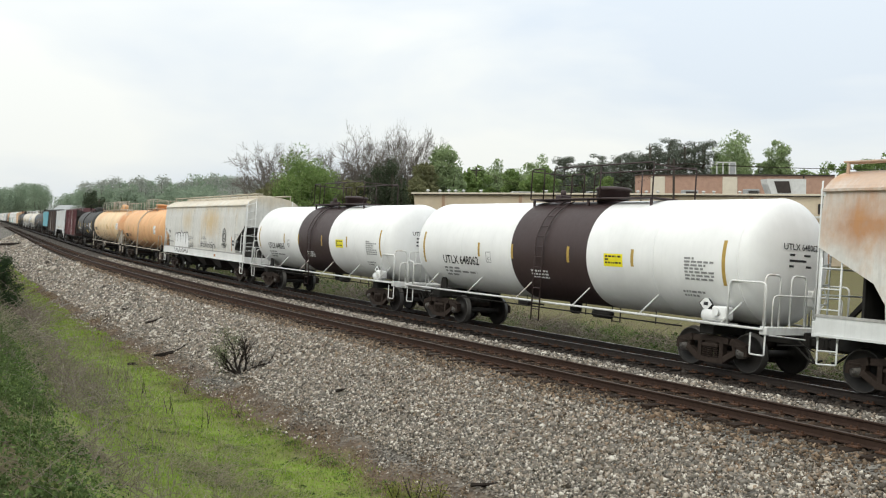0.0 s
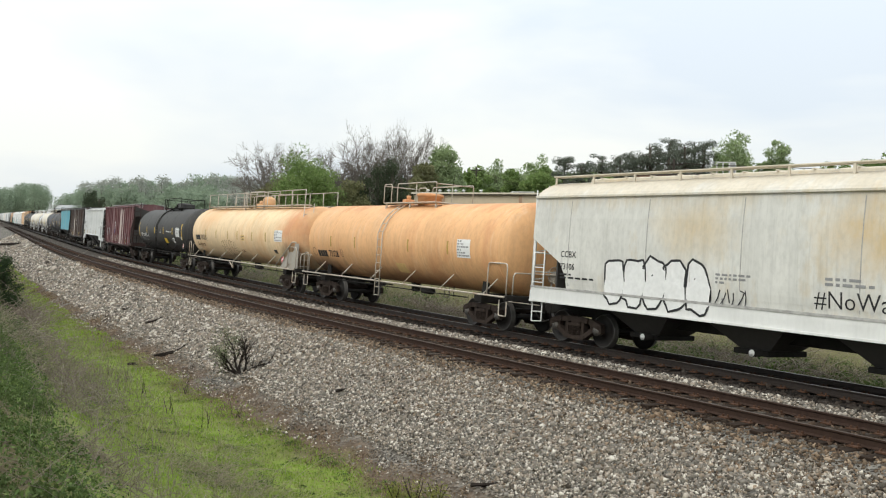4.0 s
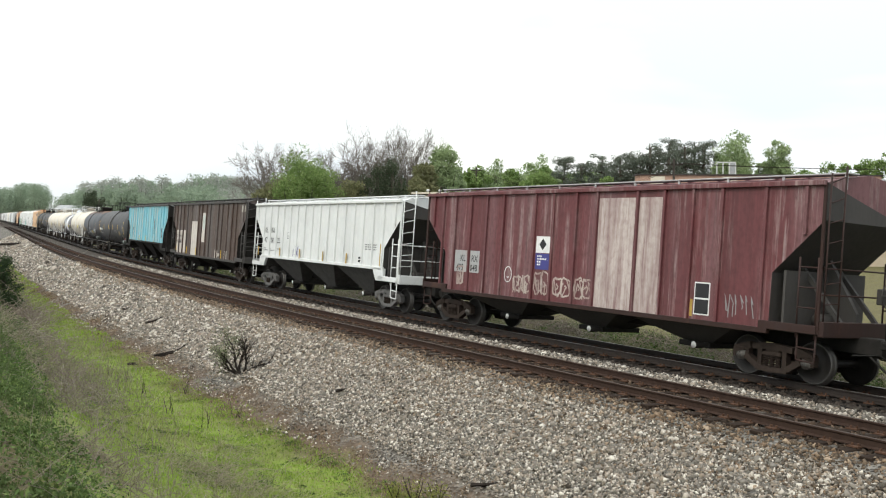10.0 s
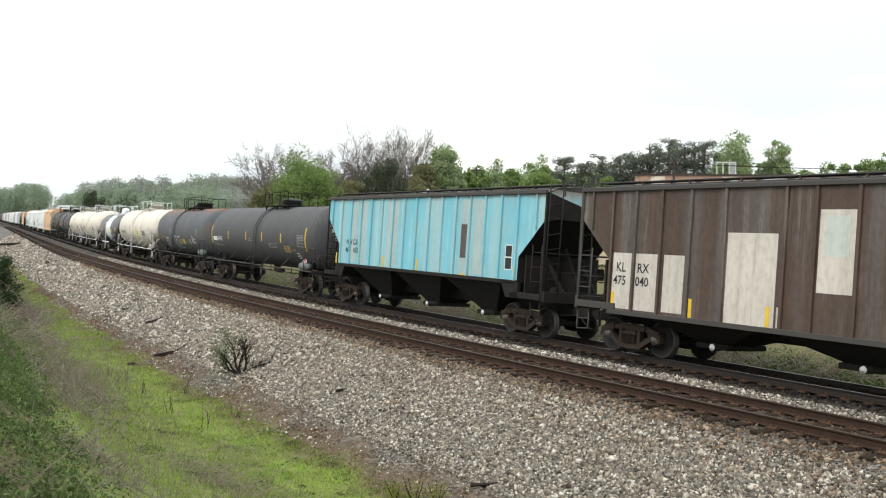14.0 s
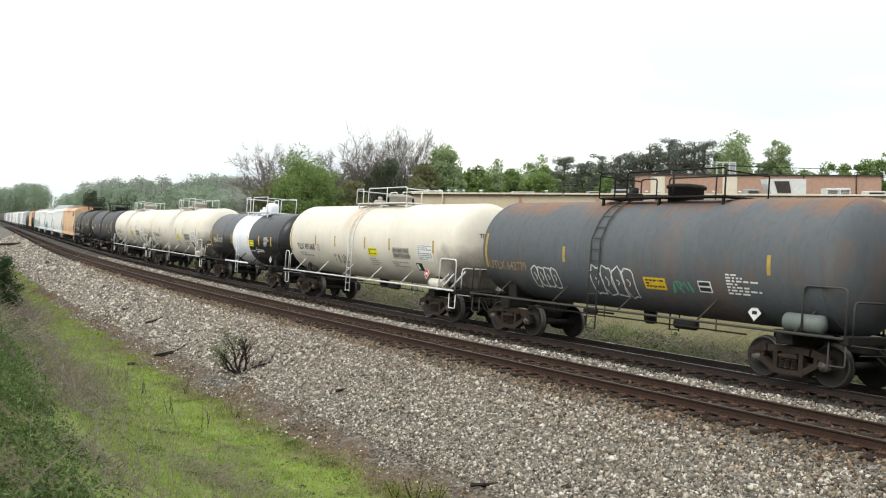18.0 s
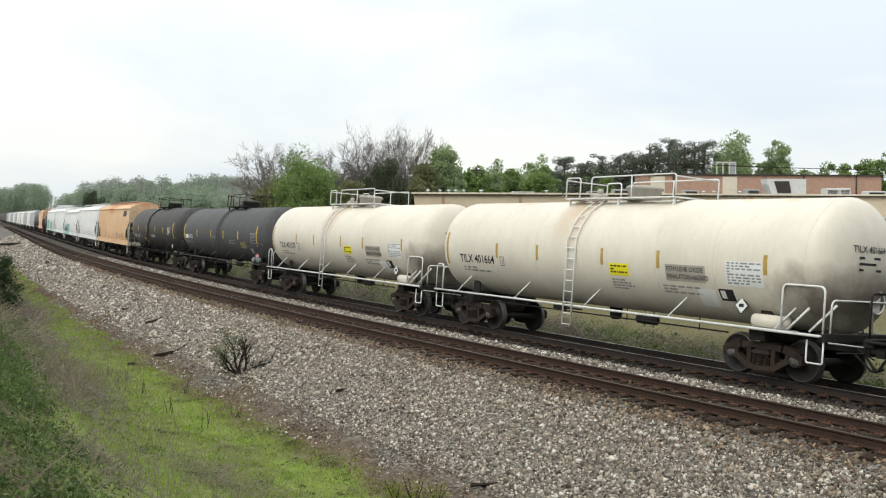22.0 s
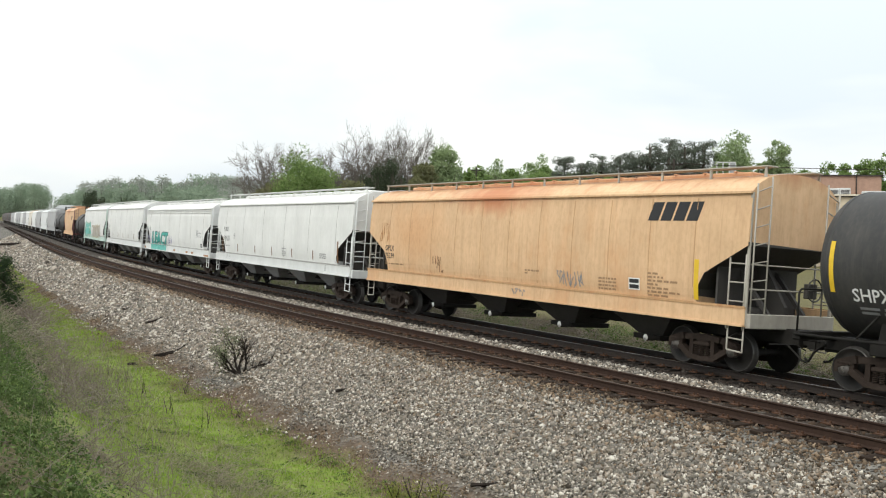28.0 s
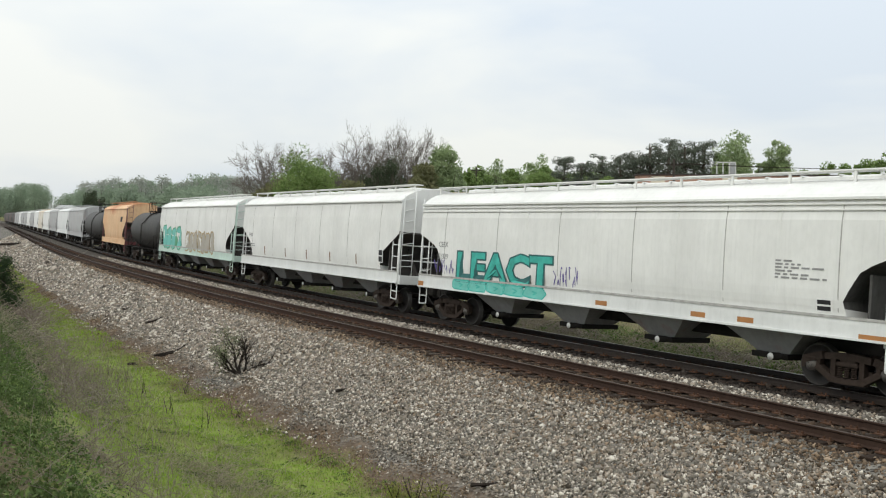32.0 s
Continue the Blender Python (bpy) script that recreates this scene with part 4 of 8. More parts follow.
class Side:
    """The near side of a car's body: gives the depth of its skin at a height, and sets marks upon it."""

    def __init__(self, root, skin, uc):
        self.root, self.skin, self.uc, self.dx = root, skin, uc, 0.0

    def at(self, x, z, lift=0.006):
        return (x + self.dx, -(self.skin(z) + lift), z)

    def patch(self, name, x0, x1, z0, z1, mat, label="", lift=0.006, lean=0.0):
        n = 7
        sh = Shape()
        v = []
        for i in range(n):
            t = i / (n - 1)
            z = z0 + (z1 - z0) * t
            for x in (x0, x1):
                v += [self.at(x + lean * t, z, lift), self.at(x + lean * t, z, lift - 0.012)]
        f = []
        for i in range(n - 1):
            o = i * 4
            f += [(o, o + 2, o + 6, o + 4), (o, o + 4, o + 5, o + 1), (o + 2, o + 3, o + 7, o + 6)]
        f += [(0, 1, 3, 2), (n * 4 - 4, n * 4 - 2, n * 4 - 1, n * 4 - 3)]
        sh.add(v, f, 0, False)
        return part(name, sh, mat, self.root, label)

    def text(self, string, x, z, height, mat, stretch=1.0, lift=0.007, name="lettering", label="", fat=0.012):
        vs, fs = glyphs(string, fat)
        k = height / 0.69
        sh = Shape().add([self.at(x + p.x * k * stretch, z + p.y * k, lift) for p in vs], fs)
        return part(name, sh, mat, self.root, label)

    def bars(self, x, z, w, rows, height, mat, seed=1, lift=0.007, name="small_writing"):
        rnd = random.Random(seed)
        sh = Shape()
        for r in range(rows):
            zz, xx = z - r * height * 1.8, x
            while xx < x + w:
                ww = rnd.uniform(0.06, 0.22) * w
                xe = min(xx + ww, x + w)
                sh.add([self.at(xx, zz, lift), self.at(xe, zz, lift), self.at(xe, zz + height, lift), self.at(xx, zz + height, lift)], [(0, 1, 2, 3)])
                xx = xe + 0.05 * w
                if rnd.random() < 0.12:
                    break
        return tagged(part(name, sh, mat, self.root), kind="stuff")

    def strokes(self, lines, x, z, size, width, mat, lift=0.007, name="graffiti", label="", stretch=1.0):
        """Spray lines; each a way of points in units of size."""
        sh = Shape()
        for line in lines:
            pts = [Vector((x + px * size * stretch, z + pz * size)) for px, pz in line]
            fine = [pts[0]]
            for a, b in zip(pts, pts[1:]):
                fine += [a.lerp(b, 0.5), b]
            v, f = [], []
            for i, p in enumerate(fine):
                d = (fine[min(i + 1, len(fine) - 1)] - fine[max(i - 1, 0)])
                d = d.normalized() if d.length > 1e-6 else Vector((1, 0))
                nn = Vector((-d.y, d.x)) * width / 2
                v += [self.at((p + nn).x, (p + nn).y, lift), self.at((p - nn).x, (p - nn).y, lift)]
                if i:
                    f.append((2 * i - 2, 2 * i - 1, 2 * i + 1, 2 * i))
            sh.add(v, f)
        return part(name, sh, mat, self.root, label)

    def blob(self, pts, x, z, size, mat, lift=0.0065, name="graffiti", label=""):
        sh = Shape()
        n = len(pts)
        sh.add([self.at(x + px * size, z + pz * size, lift) for px, pz in pts], [tuple(range(n))])
        return part(name, sh, mat, self.root, label)

    def placard(self, x, z, mat, r=0.19, lift=0.10, second=None):
        for k, m in enumerate([mat] + ([second] if second else [])):
            sh = Shape()
            y = -(self.skin(max(z - 0.35 * k, 1.15)) + lift)
            zz, xx = z - 0.30 * k, x + 0.12 * k + self.dx
            q = [(xx, zz - r), (xx + r, zz), (xx, zz + r), (xx - r, zz)]
            prism(sh, q, y - 0.02, y)
            rim = r * 0.86
            prism(sh, [(xx, zz - rim), (xx + rim, zz), (xx, zz + rim), (xx - rim, zz)], y - 0.022, y - 0.02, 2)
            sh.add([(xx - 0.07, y - 0.024, zz - 0.04), (xx + 0.07, y - 0.024, zz - 0.04), (xx + 0.07, y - 0.024, zz + 0.04), (xx - 0.07, y - 0.024, zz + 0.04)], [(0, 1, 2, 3)], 1)
            sh.add([(xx - 0.02, y, zz - 0.05), (xx + 0.02, y, zz - 0.05), (xx + 0.02, y + lift + 0.05, zz - 0.05), (xx - 0.02, y + lift + 0.05, zz - 0.05)], [(0, 1, 2, 3)], 0)
            part("placard", sh, [LETTER_K if m is LETTER_W else LETTER_W, LETTER_K if m is LETTER_W else LETTER_W, m], self.root, "diamond-shaped hazard placard")


def ladder(root, a0, a1, b0, b1, rungs, mat, r=0.022, name="ladder", label=""):
    """Two stiles, a and b, with rungs between."""
    sh = Shape()
    a0, a1, b0, b1 = (Vector(p) for p in (a0, a1, b0, b1))
    tube(sh, [a0, a1], r)
    tube(sh, [b0, b1], r)
    for i in range(rungs):
        t = (i + 0.5) / rungs
        tube(sh, [a0.lerp(a1, t), b0.lerp(b1, t)], r * 0.75, 5)
    return part(name, sh, mat, root, label)


def rail(root, ways, r, mat, name="handrail", soft=0.14, n=6, label=""):
    for w in ways:
        sh = Shape()
        tube(sh, bend(w, soft) if len(w) > 2 else w, r, n)
        part(name, sh, mat, root, label)


# ---- tank cars ----
def tank_car(u0, u1, label, mats, bands=(), R=1.5, zc=2.6, gap=0.85, inset=2.3, seams=(), rail_mat=None, frame_mat=None, ladder_x=0.3, ladder_mat=None,
             top=(-1.2, 1.2, 0.75, "open"), top_mat=None, hatch_mat=None, full_rail=True, wb=1.75, truck_mat=None, end_loop=True, detail=True, stripes=(), stripe_mat=None, side_tank=None, dx=0.0, head_text=None, end_mat=None, name="tank_car"):
    frame_mat, rail_mat = frame_mat or UNDER, rail_mat or WHITE
    root, H = wagon(name, u0, u1, label, inset, wb, truck_mat, "tank car", detail)
    T = H - gap
    hd = 0.60
    xs = sorted({-T + hd, T - hd, *[x for b in bands for x in b[:2]]})
    prof, pm = [], []
    for i in range(9):
        a = math.pi / 2 * i / 8
        prof.append((-T + hd - hd * math.cos(a), max(0.02, R * math.sin(a))))
    for x in xs[1:]:
        prof.append((x, R))
    for i in range(1, 9):
        a = math.pi / 2 * (1 - i / 8)
        prof.append((T - hd + hd * math.cos(a), max(0.02, R * math.sin(a))))
    for p, q in zip(prof, prof[1:]):
        mid = (p[0] + q[0]) / 2
        pm.append(next((b[2] for b in bands if b[0] <= mid <= b[1]), 0))
    sh = Shape()
    lathe(sh, prof, 56, "x", pm, (0, 0, zc))
    part("tank", sh, mats, root)
    for x in (-T + hd, *seams, T - hd):
        sh = Shape()
        lathe(sh, [(x - 0.03, R - 0.01), (x - 0.022, R + 0.006), (x + 0.022, R + 0.006), (x + 0.03, R - 0.01)], 56, "x", None, (0, 0, zc), True, False)
        m = next((b[2] for b in bands if b[0] <= x <= b[1]), 0)
        part("seam_band", sh, mats[m], root)
    # underframe
    for s in (-1, 1):
        sh = Shape()
        x0, x1 = sorted((s * (H - 0.35), s * (H - inset - 1.15)))
        box(sh, x0, x1, -0.2, 0.2, 0.74, 1.06, 0, 0.02)
        part("stub_sill", sh, UNDER, root)
        x = s * (H - inset)
        sh = Shape()
        box(sh, x - 0.22, x + 0.22, -1.28, 1.28, 0.82, 1.12, 0, 0.02)
        for y in (-1, 1):
            prism(sh, [(x - 0.2, 1.1), (x + 0.2, 1.1), (x + 0.14, zc - R * 0.72), (x - 0.14, zc - R * 0.72)], y * 0.98 - 0.03, y * 0.98 + 0.03)
        part("bolster", sh, UNDER, root)
        sh = Shape()
        x0, x1 = sorted((s * (H - 0.42), s * (H - 0.62)))
        box(sh, x0, x1, -1.46, 1.46, 0.98, 1.16, 0, 0.015)
        part("end_sill", sh, end_mat or frame_mat, root)
        x0, x1 = sorted((s * (H - 0.62), s * (H - 1.25)))
        for y in (-1.46, 1.05):
            sh = Shape()
            box(sh, x0, x1, y, y + 0.41, 1.06, 1.10)
            part("end_platform", sh, frame_mat, root)
        if end_loop:
            xa, xb = s * (H - 0.5), s * (H - 1.55)
            for y in (-1.44, 1.44):
                rail(root, [[(xa, y, 1.12), (xa, y, 2.12), (xb, y, 2.12), (xb, y, 1.1)] if s > 0 else [(xa, y, 1.12), (xa, y, 1.95), (xa - s * 0.42, y, 1.95), (xa - s * 0.42, y, 1.1)]], 0.024, rail_mat)
            rail(root, [[(xa, -1.2, 1.12), (xa, -1.2, 1.85), (xa, 1.2, 1.85), (xa, 1.2, 1.12)]], 0.022, rail_mat, "end_rail")
            for y in (-1.4, 1.4):
                rail(root, [[(xa, y, 1.0), (xa, y, 0.52), (xa - s * 0.4, y, 0.52), (xa - s * 0.4, y, 1.0)]], 0.02, rail_mat, "stirrup_step", 0.05)
        else:
            xa = s * (H - 0.5)
            rail(root, [[(xa, -1.42, 1.12), (xa, -1.42, 2.05), (xa, 1.42, 2.05), (xa, 1.42, 1.12)]], 0.022, frame_mat, "end_rail")
    # side walk rail on struts
    if full_rail:
        for y in (-1.5, 1.5):
            rail(root, [[(-H + 0.5, y, 1.1), (H - 0.5, y, 1.1)]], 0.032, rail_mat, "side_rail")
        n = max(4, int(2 * H / 2.7))
        for i in range(n):
            x = -H + 1.9 + i * (2 * H - 3.6) / (n - 1)
            for y in ((-1, 1) if detail else (-1,)):
                rail(root, [[(x, y * 1.5, 1.1), (x + 0.28, y * (math.sqrt(R * R - (1.62 - zc) ** 2) + 0.01), 1.62)]], 0.022, rail_mat, "rail_strut")
    if detail:
        sh = Shape()
        tube(sh, [(-H + 2.8, -0.95, 0.90), (H - 3.4, -0.95, 0.90)], 0.022)
        part("brake_rod", sh, UNDER, root)
        for k in range(4):
            x = -H + 4.3 + k * (2 * H - 8.6) / 3
            sh = Shape()
            tube(sh, [(x, -0.95, 1.2), (x, -0.95, 0.86)], 0.02, 4)
            part("rod_hanger", sh, UNDER, root)
        rail(root, [[(H - 0.62, 0.35, 1.15), (H - 0.62, 0.35, 2.0)]], 0.035, rail_mat, "brake_post")
        sh = Shape()
        tube(sh, [(H - 0.5, 0.35 + 0.25 * math.cos(q * math.pi / 8), 1.85 + 0.25 * math.sin(q * math.pi / 8)) for q in range(17)], 0.018, 5)
        for q in range(4):
            tube(sh, [(H - 0.55, 0.35, 1.85), (H - 0.5, 0.35 + 0.25 * math.cos(q * 1.571), 1.85 + 0.25 * math.sin(q * 1.571))], 0.014, 4)
        box(sh, H - 0.72, H - 0.52, 0.2, 0.5, 1.62, 2.0, 0, 0.03)
        part("brake_wheel", sh, rail_mat, root)
        if side_tank:
            sh = Shape()
            lathe(sh, [(side_tank[0], 0.02), (side_tank[0] + 0.06, side_tank[2]), (side_tank[1] - 0.06, side_tank[2]), (side_tank[1], 0.02)], 14, "x", None, (0, -1.2, 1.12 + side_tank[2]))
            part("air_reservoir", sh, side_tank[3], root)
            sh = Shape()
            box(sh, side_tank[0], side_tank[1], -1.4, -0.9, 1.06, 1.12)
            part("reservoir_tray", sh, rail_mat, root)
        sh = Shape()
        lathe(sh, [(1.2, 0.02), (1.25, 0.13), (1.9, 0.13), (1.95, 0.02)], 12, "x", None, (0, -0.5, 0.92))
        part("air_tank", sh, UNDER, root)
        sh = Shape()
        lathe(sh, [(-2.2, 0.02), (-2.15, 0.11), (-1.75, 0.11), (-1.7, 0.02)], 12, "x", None, (0, -0.6, 0.96))
        tube(sh, [(-1.7, -0.6, 0.96), (-1.0, -0.6, 0.96)], 0.03, 6)
        part("brake_cylinder", sh, UNDER, root)
        for s in (-1, 1):
            sh = Shape()
            tube(sh, bend([(s * (H - 0.45), -0.32, 0.86), (s * (H - 0.2), -0.34, 0.7), (s * (H - 0.02), -0.30, 0.42), (s * (H + 0.12), -0.22, 0.5)], 0.2), 0.028, 6)
            part("air_hose", sh, UNDER, root)
            sh = Shape()
            tube(sh, [(s * (H - 0.38), -1.4, 0.98), (s * (H - 0.30), -0.3, 0.9)], 0.016, 5)
            part("uncoupling_lever", sh, rail_mat, root)
        sh = Shape()
        lathe(sh, [(zc - R - 0.32, 0.12), (zc - R - 0.25, 0.17), (zc - R + 0.1, 0.2)], 12, "z", None, (-0.2, 0, 0))
        part("bottom_outlet", sh, UNDER, root)
    # top platform, hatch and its rails
    if top:
        x0, x1, h, style = top
        tm = top_mat or rail_mat
        zt = zc + R
        sh = Shape()
        box(sh, x0, x1, -0.78, -0.42, zt + 0.0, zt + 0.045, 0, 0.01)
        box(sh, x0, x1, 0.42, 0.78, zt + 0.0, zt + 0.045, 0, 0.01)
        for x in (x0, x1 - 0.3):
            box(sh, x, x + 0.3, -0.42, 0.42, zt + 0.0, zt + 0.045, 0, 0.01)
        for x in (x0 + 0.1, (x0 + x1) / 2, x1 - 0.1):
            for y in (-0.7, 0.7):
                box(sh, x - 0.03, x + 0.03, y - 0.03, y + 0.03, zc + math.sqrt(R * R - y * y) - 0.02, zt + 0.01)
        part("top_platform", sh, tm, root)
        for y in (-0.78, 0.78):
            ways = [[(x0, y, zt + 0.03), (x0, y, zt + h), (x0 + 0.62, y, zt + h), (x0 + 0.62, y, zt + 0.03)], [(x0 + 1.1, y, zt + 0.03), (x0 + 1.1, y, zt + h), (x1, y, zt + h), (x1, y, zt + 0.03)]]
            if style == "open":
                ways.append([((x0 + 1.1 + x1) / 2, y, zt + 0.03), ((x0 + 1.1 + x1) / 2, y, zt + h)])
            rail(root, ways, 0.021, tm, "platform_rail", 0.1)
        ways = [[(x, -0.78, zt + h - 0.06), (x, 0.78, zt + h - 0.06)] for x in (x0, x1)]
        rail(root, ways, 0.02, tm, "platform_rail")
        xc = (x0 + x1) / 2 + 0.25
        sh = Shape()
        if style == "dome":
            lathe(sh, [(zt - 0.05, 0.34), (zt + 0.42, 0.34), (zt + 0.52, 0.28), (zt + 0.58, 0.12), (zt + 0.6, 0.02)], 20, "z", None, (xc, 0, 0))
        else:
            lathe(sh, [(zt - 0.05, 0.46), (zt + 0.28, 0.46), (zt + 0.30, 0.52), (zt + 0.36, 0.52), (zt + 0.40, 0.46), (zt + 0.44, 0.05)], 20, "z", None, (xc, 0, 0))
        part("manway", sh, hatch_mat or mats[0], root)
        sh = Shape()
        box(sh, x0 + 0.45, x0 + 0.75, -0.2, 0.2, zt - 0.02, zt + 0.22, 0, 0.03)
        lathe(sh, [(zt + 0.2, 0.09), (zt + 0.36, 0.09), (zt + 0.38, 0.03)], 10, "z", None, (x0 + 0.6, 0, 0))
        part("relief_valve", sh, hatch_mat or tm, root)
    if ladder_x is not None:
        lm = ladder_mat or rail_mat
        sh = Shape()
        for y in (-1, 1):
            for dx in (-0.18, 0.18):
                pts = [(ladder_x + dx, y * 1.56, 0.55), (ladder_x + dx, y * 1.56, 2.9)]
                for i in range(1, 7):
                    a = radians(14 + i * 9.5)
                    pts.append((ladder_x + dx, y * (R + 0.06) * math.cos(a), zc + (R + 0.06) * math.sin(a)))
                tube(sh, pts, 0.022)
            for i in range(12):
                z = 0.58 + i * 0.3
                yy = 1.56 if z < 2.95 else (R + 0.06) * math.cos(math.asin(min(0.99, (z - zc) / (R + 0.06))))
                if z < zc + R:
                    tube(sh, [(ladder_x - 0.18, y * yy, z), (ladder_x + 0.18, y * yy, z)], 0.015, 5)
        part("ladder", sh, lm, root)
    side = Side(root, lambda z: math.sqrt(max(0.05, R * R - (z - zc) ** 2)), (u0 + u1) / 2)
    side.dx = dx
    for x in stripes:
        x = max(-T + hd + 0.1 - dx, min(T - hd - 0.1 - dx, x))
        tall = 0.3 if abs(x + dx) > T - 1.3 else 0.0
        side.patch("reflector_stripe", x - 0.05, x + 0.05, zc - 0.32 - tall, zc + 0.12 + tall, stripe_mat or DULLY)
    if head_text:
        string, mat = head_text
        vs, fs = glyphs(string)
        k = 0.14 / 0.69

        def dome(y, z):
            q = min(0.97, math.hypot(y, z - zc) / R)
            return (T - hd + hd * math.sqrt(1 - q * q) + 0.012, y, z)
        sh = Shape().add([dome(-0.62 + p.x * k, zc + 0.3 + p.y * k) for p in vs], fs)
        part("lettering", sh, mat, root)
        sh = Shape()
        for i, w in enumerate((0.7, 0.55, 0.75)):
            z = zc + 0.16 - i * 0.13
            sh.add([dome(-0.45, z), dome(-0.45 + w, z), dome(-0.45 + w, z + 0.05), dome(-0.45, z + 0.05)], [(0, 1, 2, 3)])
        part("small_writing", sh, mat, root)
    return root, H, T, side


# ---- covered hopper cars ----
def roof_walk(root, x0, x1, z, mat, y=0.62, n=12, hatch_mat=None, raised=0.10):
    for s in (-1, 1):
        sh = Shape()
        box(sh, x0, x1, s * y - 0.17, s * y + 0.17, z + raised, z + raised + 0.035, 0, 0.008)
        part("running_board", sh, mat, root)
        for i in range(n + 1 if n else 0):
            x = x0 + 0.1 + (x1 - x0 - 0.2) * i / n
            sh = Shape()
            prism(sh, [(x - 0.03, z - 0.25), (x + 0.03, z - 0.25), (x + 0.03, z + raised), (x - 0.03, z + raised)], s * (y + 0.13) - 0.02, s * (y + 0.13) + 0.02)
            part("bracket", sh, mat, root)
    for i in range(4):
        a = x0 + 0.9 + i * (x1 - x0 - 1.8) / 4
        b = a + (x1 - x0 - 1.8) / 4 - 0.12
        sh = Shape()
        box(sh, a, b, -0.32, 0.32, z - 0.05, z + 0.09, 0, 0.03)
        for k in range(4):
            x = a + (b - a) * (k + 0.5) / 4
            box(sh, x - 0.03, x + 0.03, -0.38, 0.38, z + 0.08, z + 0.115, 0, 0.008)
        part("roof_hatch", sh, hatch_mat or mat, root)


def hopper_ends(root, xe, mat, slope_mat, z_top, sill=(1.12, 1.56), step=True, side_ladder=True):
    """Sills, platforms, posts, ladders and brake gear at both ends."""
    for s in (-1, 1):
        sh = Shape()
        x0, x1 = sorted((s * (xe - 0.02), s * (xe + 0.12)))
        box(sh, x0, x1, -1.46, 1.46, sill[0] - 0.05, sill[0] + 0.28, 0, 0.015)
        part("end_sill", sh, mat, root)
        sh = Shape()
        x0, x1 = sorted((s * (xe - 1.3), s * (xe - 0.02)))
        box(sh, x0, x1, -1.40, 1.40, sill[0] - 0.02, sill[0] + 0.03)
        part("end_platform", sh, slope_mat, root)
        for y in (-1.46, 1.46):
            sh = Shape()
            x0, x1 = sorted((s * (xe - 0.06), s * (xe + 0.01)))
            box(sh, x0, x1, y - 0.03, y + 0.03, sill[0], z_top, 0, 0.01)
            part("corner_post", sh, mat, root)
            if side_ladder:
                ladder(root, (s * (xe - 0.52), y * 1.02, sill[0] - 0.1), (s * (xe - 0.52), y * 1.02, 2.72), (s * (xe - 0.06), y * 1.02, sill[0] - 0.1), (s * (xe - 0.06), y * 1.02, 2.72), 4, mat, 0.022)
            k = 1 if y < 0 else -1
            ladder(root, (s * (xe + 0.08), y * 0.98, sill[0]), (s * (xe + 0.08), y * 0.98, z_top + 0.2), (s * (xe + 0.10), y * 0.98 + k * 0.45, sill[0]), (s * (xe + 0.10), y * 0.98 + k * 0.45, z_top + 0.38), 8, mat, 0.02, "end_ladder")
            if step:
                rail(root, [[(s * (xe - 0.05), y, sill[0]), (s * (xe - 0.05), y, 0.52), (s * (xe - 0.5), y, 0.55), (s * (xe - 0.5), y, sill[0])], [(s * (xe - 0.05), y, 0.8), (s * (xe - 0.5), y, 0.82)]], 0.02, mat, "stirrup_step", 0.03)
        # dark plate added across the open end, standing in for its shade
        sh = Shape()
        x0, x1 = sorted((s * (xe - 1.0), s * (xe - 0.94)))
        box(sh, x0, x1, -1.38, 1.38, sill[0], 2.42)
        part("end_shade_plate", sh, slope_mat, root)
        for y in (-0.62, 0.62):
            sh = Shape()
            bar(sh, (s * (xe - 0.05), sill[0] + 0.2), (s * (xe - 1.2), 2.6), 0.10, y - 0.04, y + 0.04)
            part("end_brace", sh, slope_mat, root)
        # dark middle plate added to fill the shaded gap and close the view through
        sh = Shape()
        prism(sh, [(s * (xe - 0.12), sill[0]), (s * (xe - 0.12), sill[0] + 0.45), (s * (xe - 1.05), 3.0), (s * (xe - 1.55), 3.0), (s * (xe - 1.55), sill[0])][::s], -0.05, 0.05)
        part("mid_shade_plate", sh, slope_mat, root)
        rail(root, [[(s * (xe + 0.02), -1.42, 2.5), (s * (xe + 0.02), 1.42, 2.5)], [(s * (xe + 0.02), -1.42, 1.95), (s * (xe + 0.02), 1.42, 1.95)]], 0.02, mat, "end_rail")
        if s > 0:
            sh = Shape()
            pts = [(xe + 0.22, 0.55 + 0.26 * math.cos(a * math.pi / 8), 2.0 + 0.26 * math.sin(a * math.pi / 8)) for a in range(17)]
            tube(sh, pts, 0.018, 5)
            for a in range(4):
                t = a * math.pi / 2
                tube(sh, [(xe + 0.2, 0.55, 2.0), (xe + 0.22, 0.55 + 0.26 * math.cos(t), 2.0 + 0.26 * math.sin(t))], 0.014, 4)
            box(sh, xe + 0.02, xe + 0.18, 0.4, 0.7, 1.8, 2.15, 0, 0.02)
            part("brake_wheel", sh, slope_mat, root)
            sh = Shape()
            lathe(sh, [(-0.35, 0.02), (-0.3, 0.17), (0.3, 0.17), (0.35, 0.02)], 12, "y", None, (xe - 0.75, -0.2, 1.35))
            part("air_tank", sh, slope_mat, root)


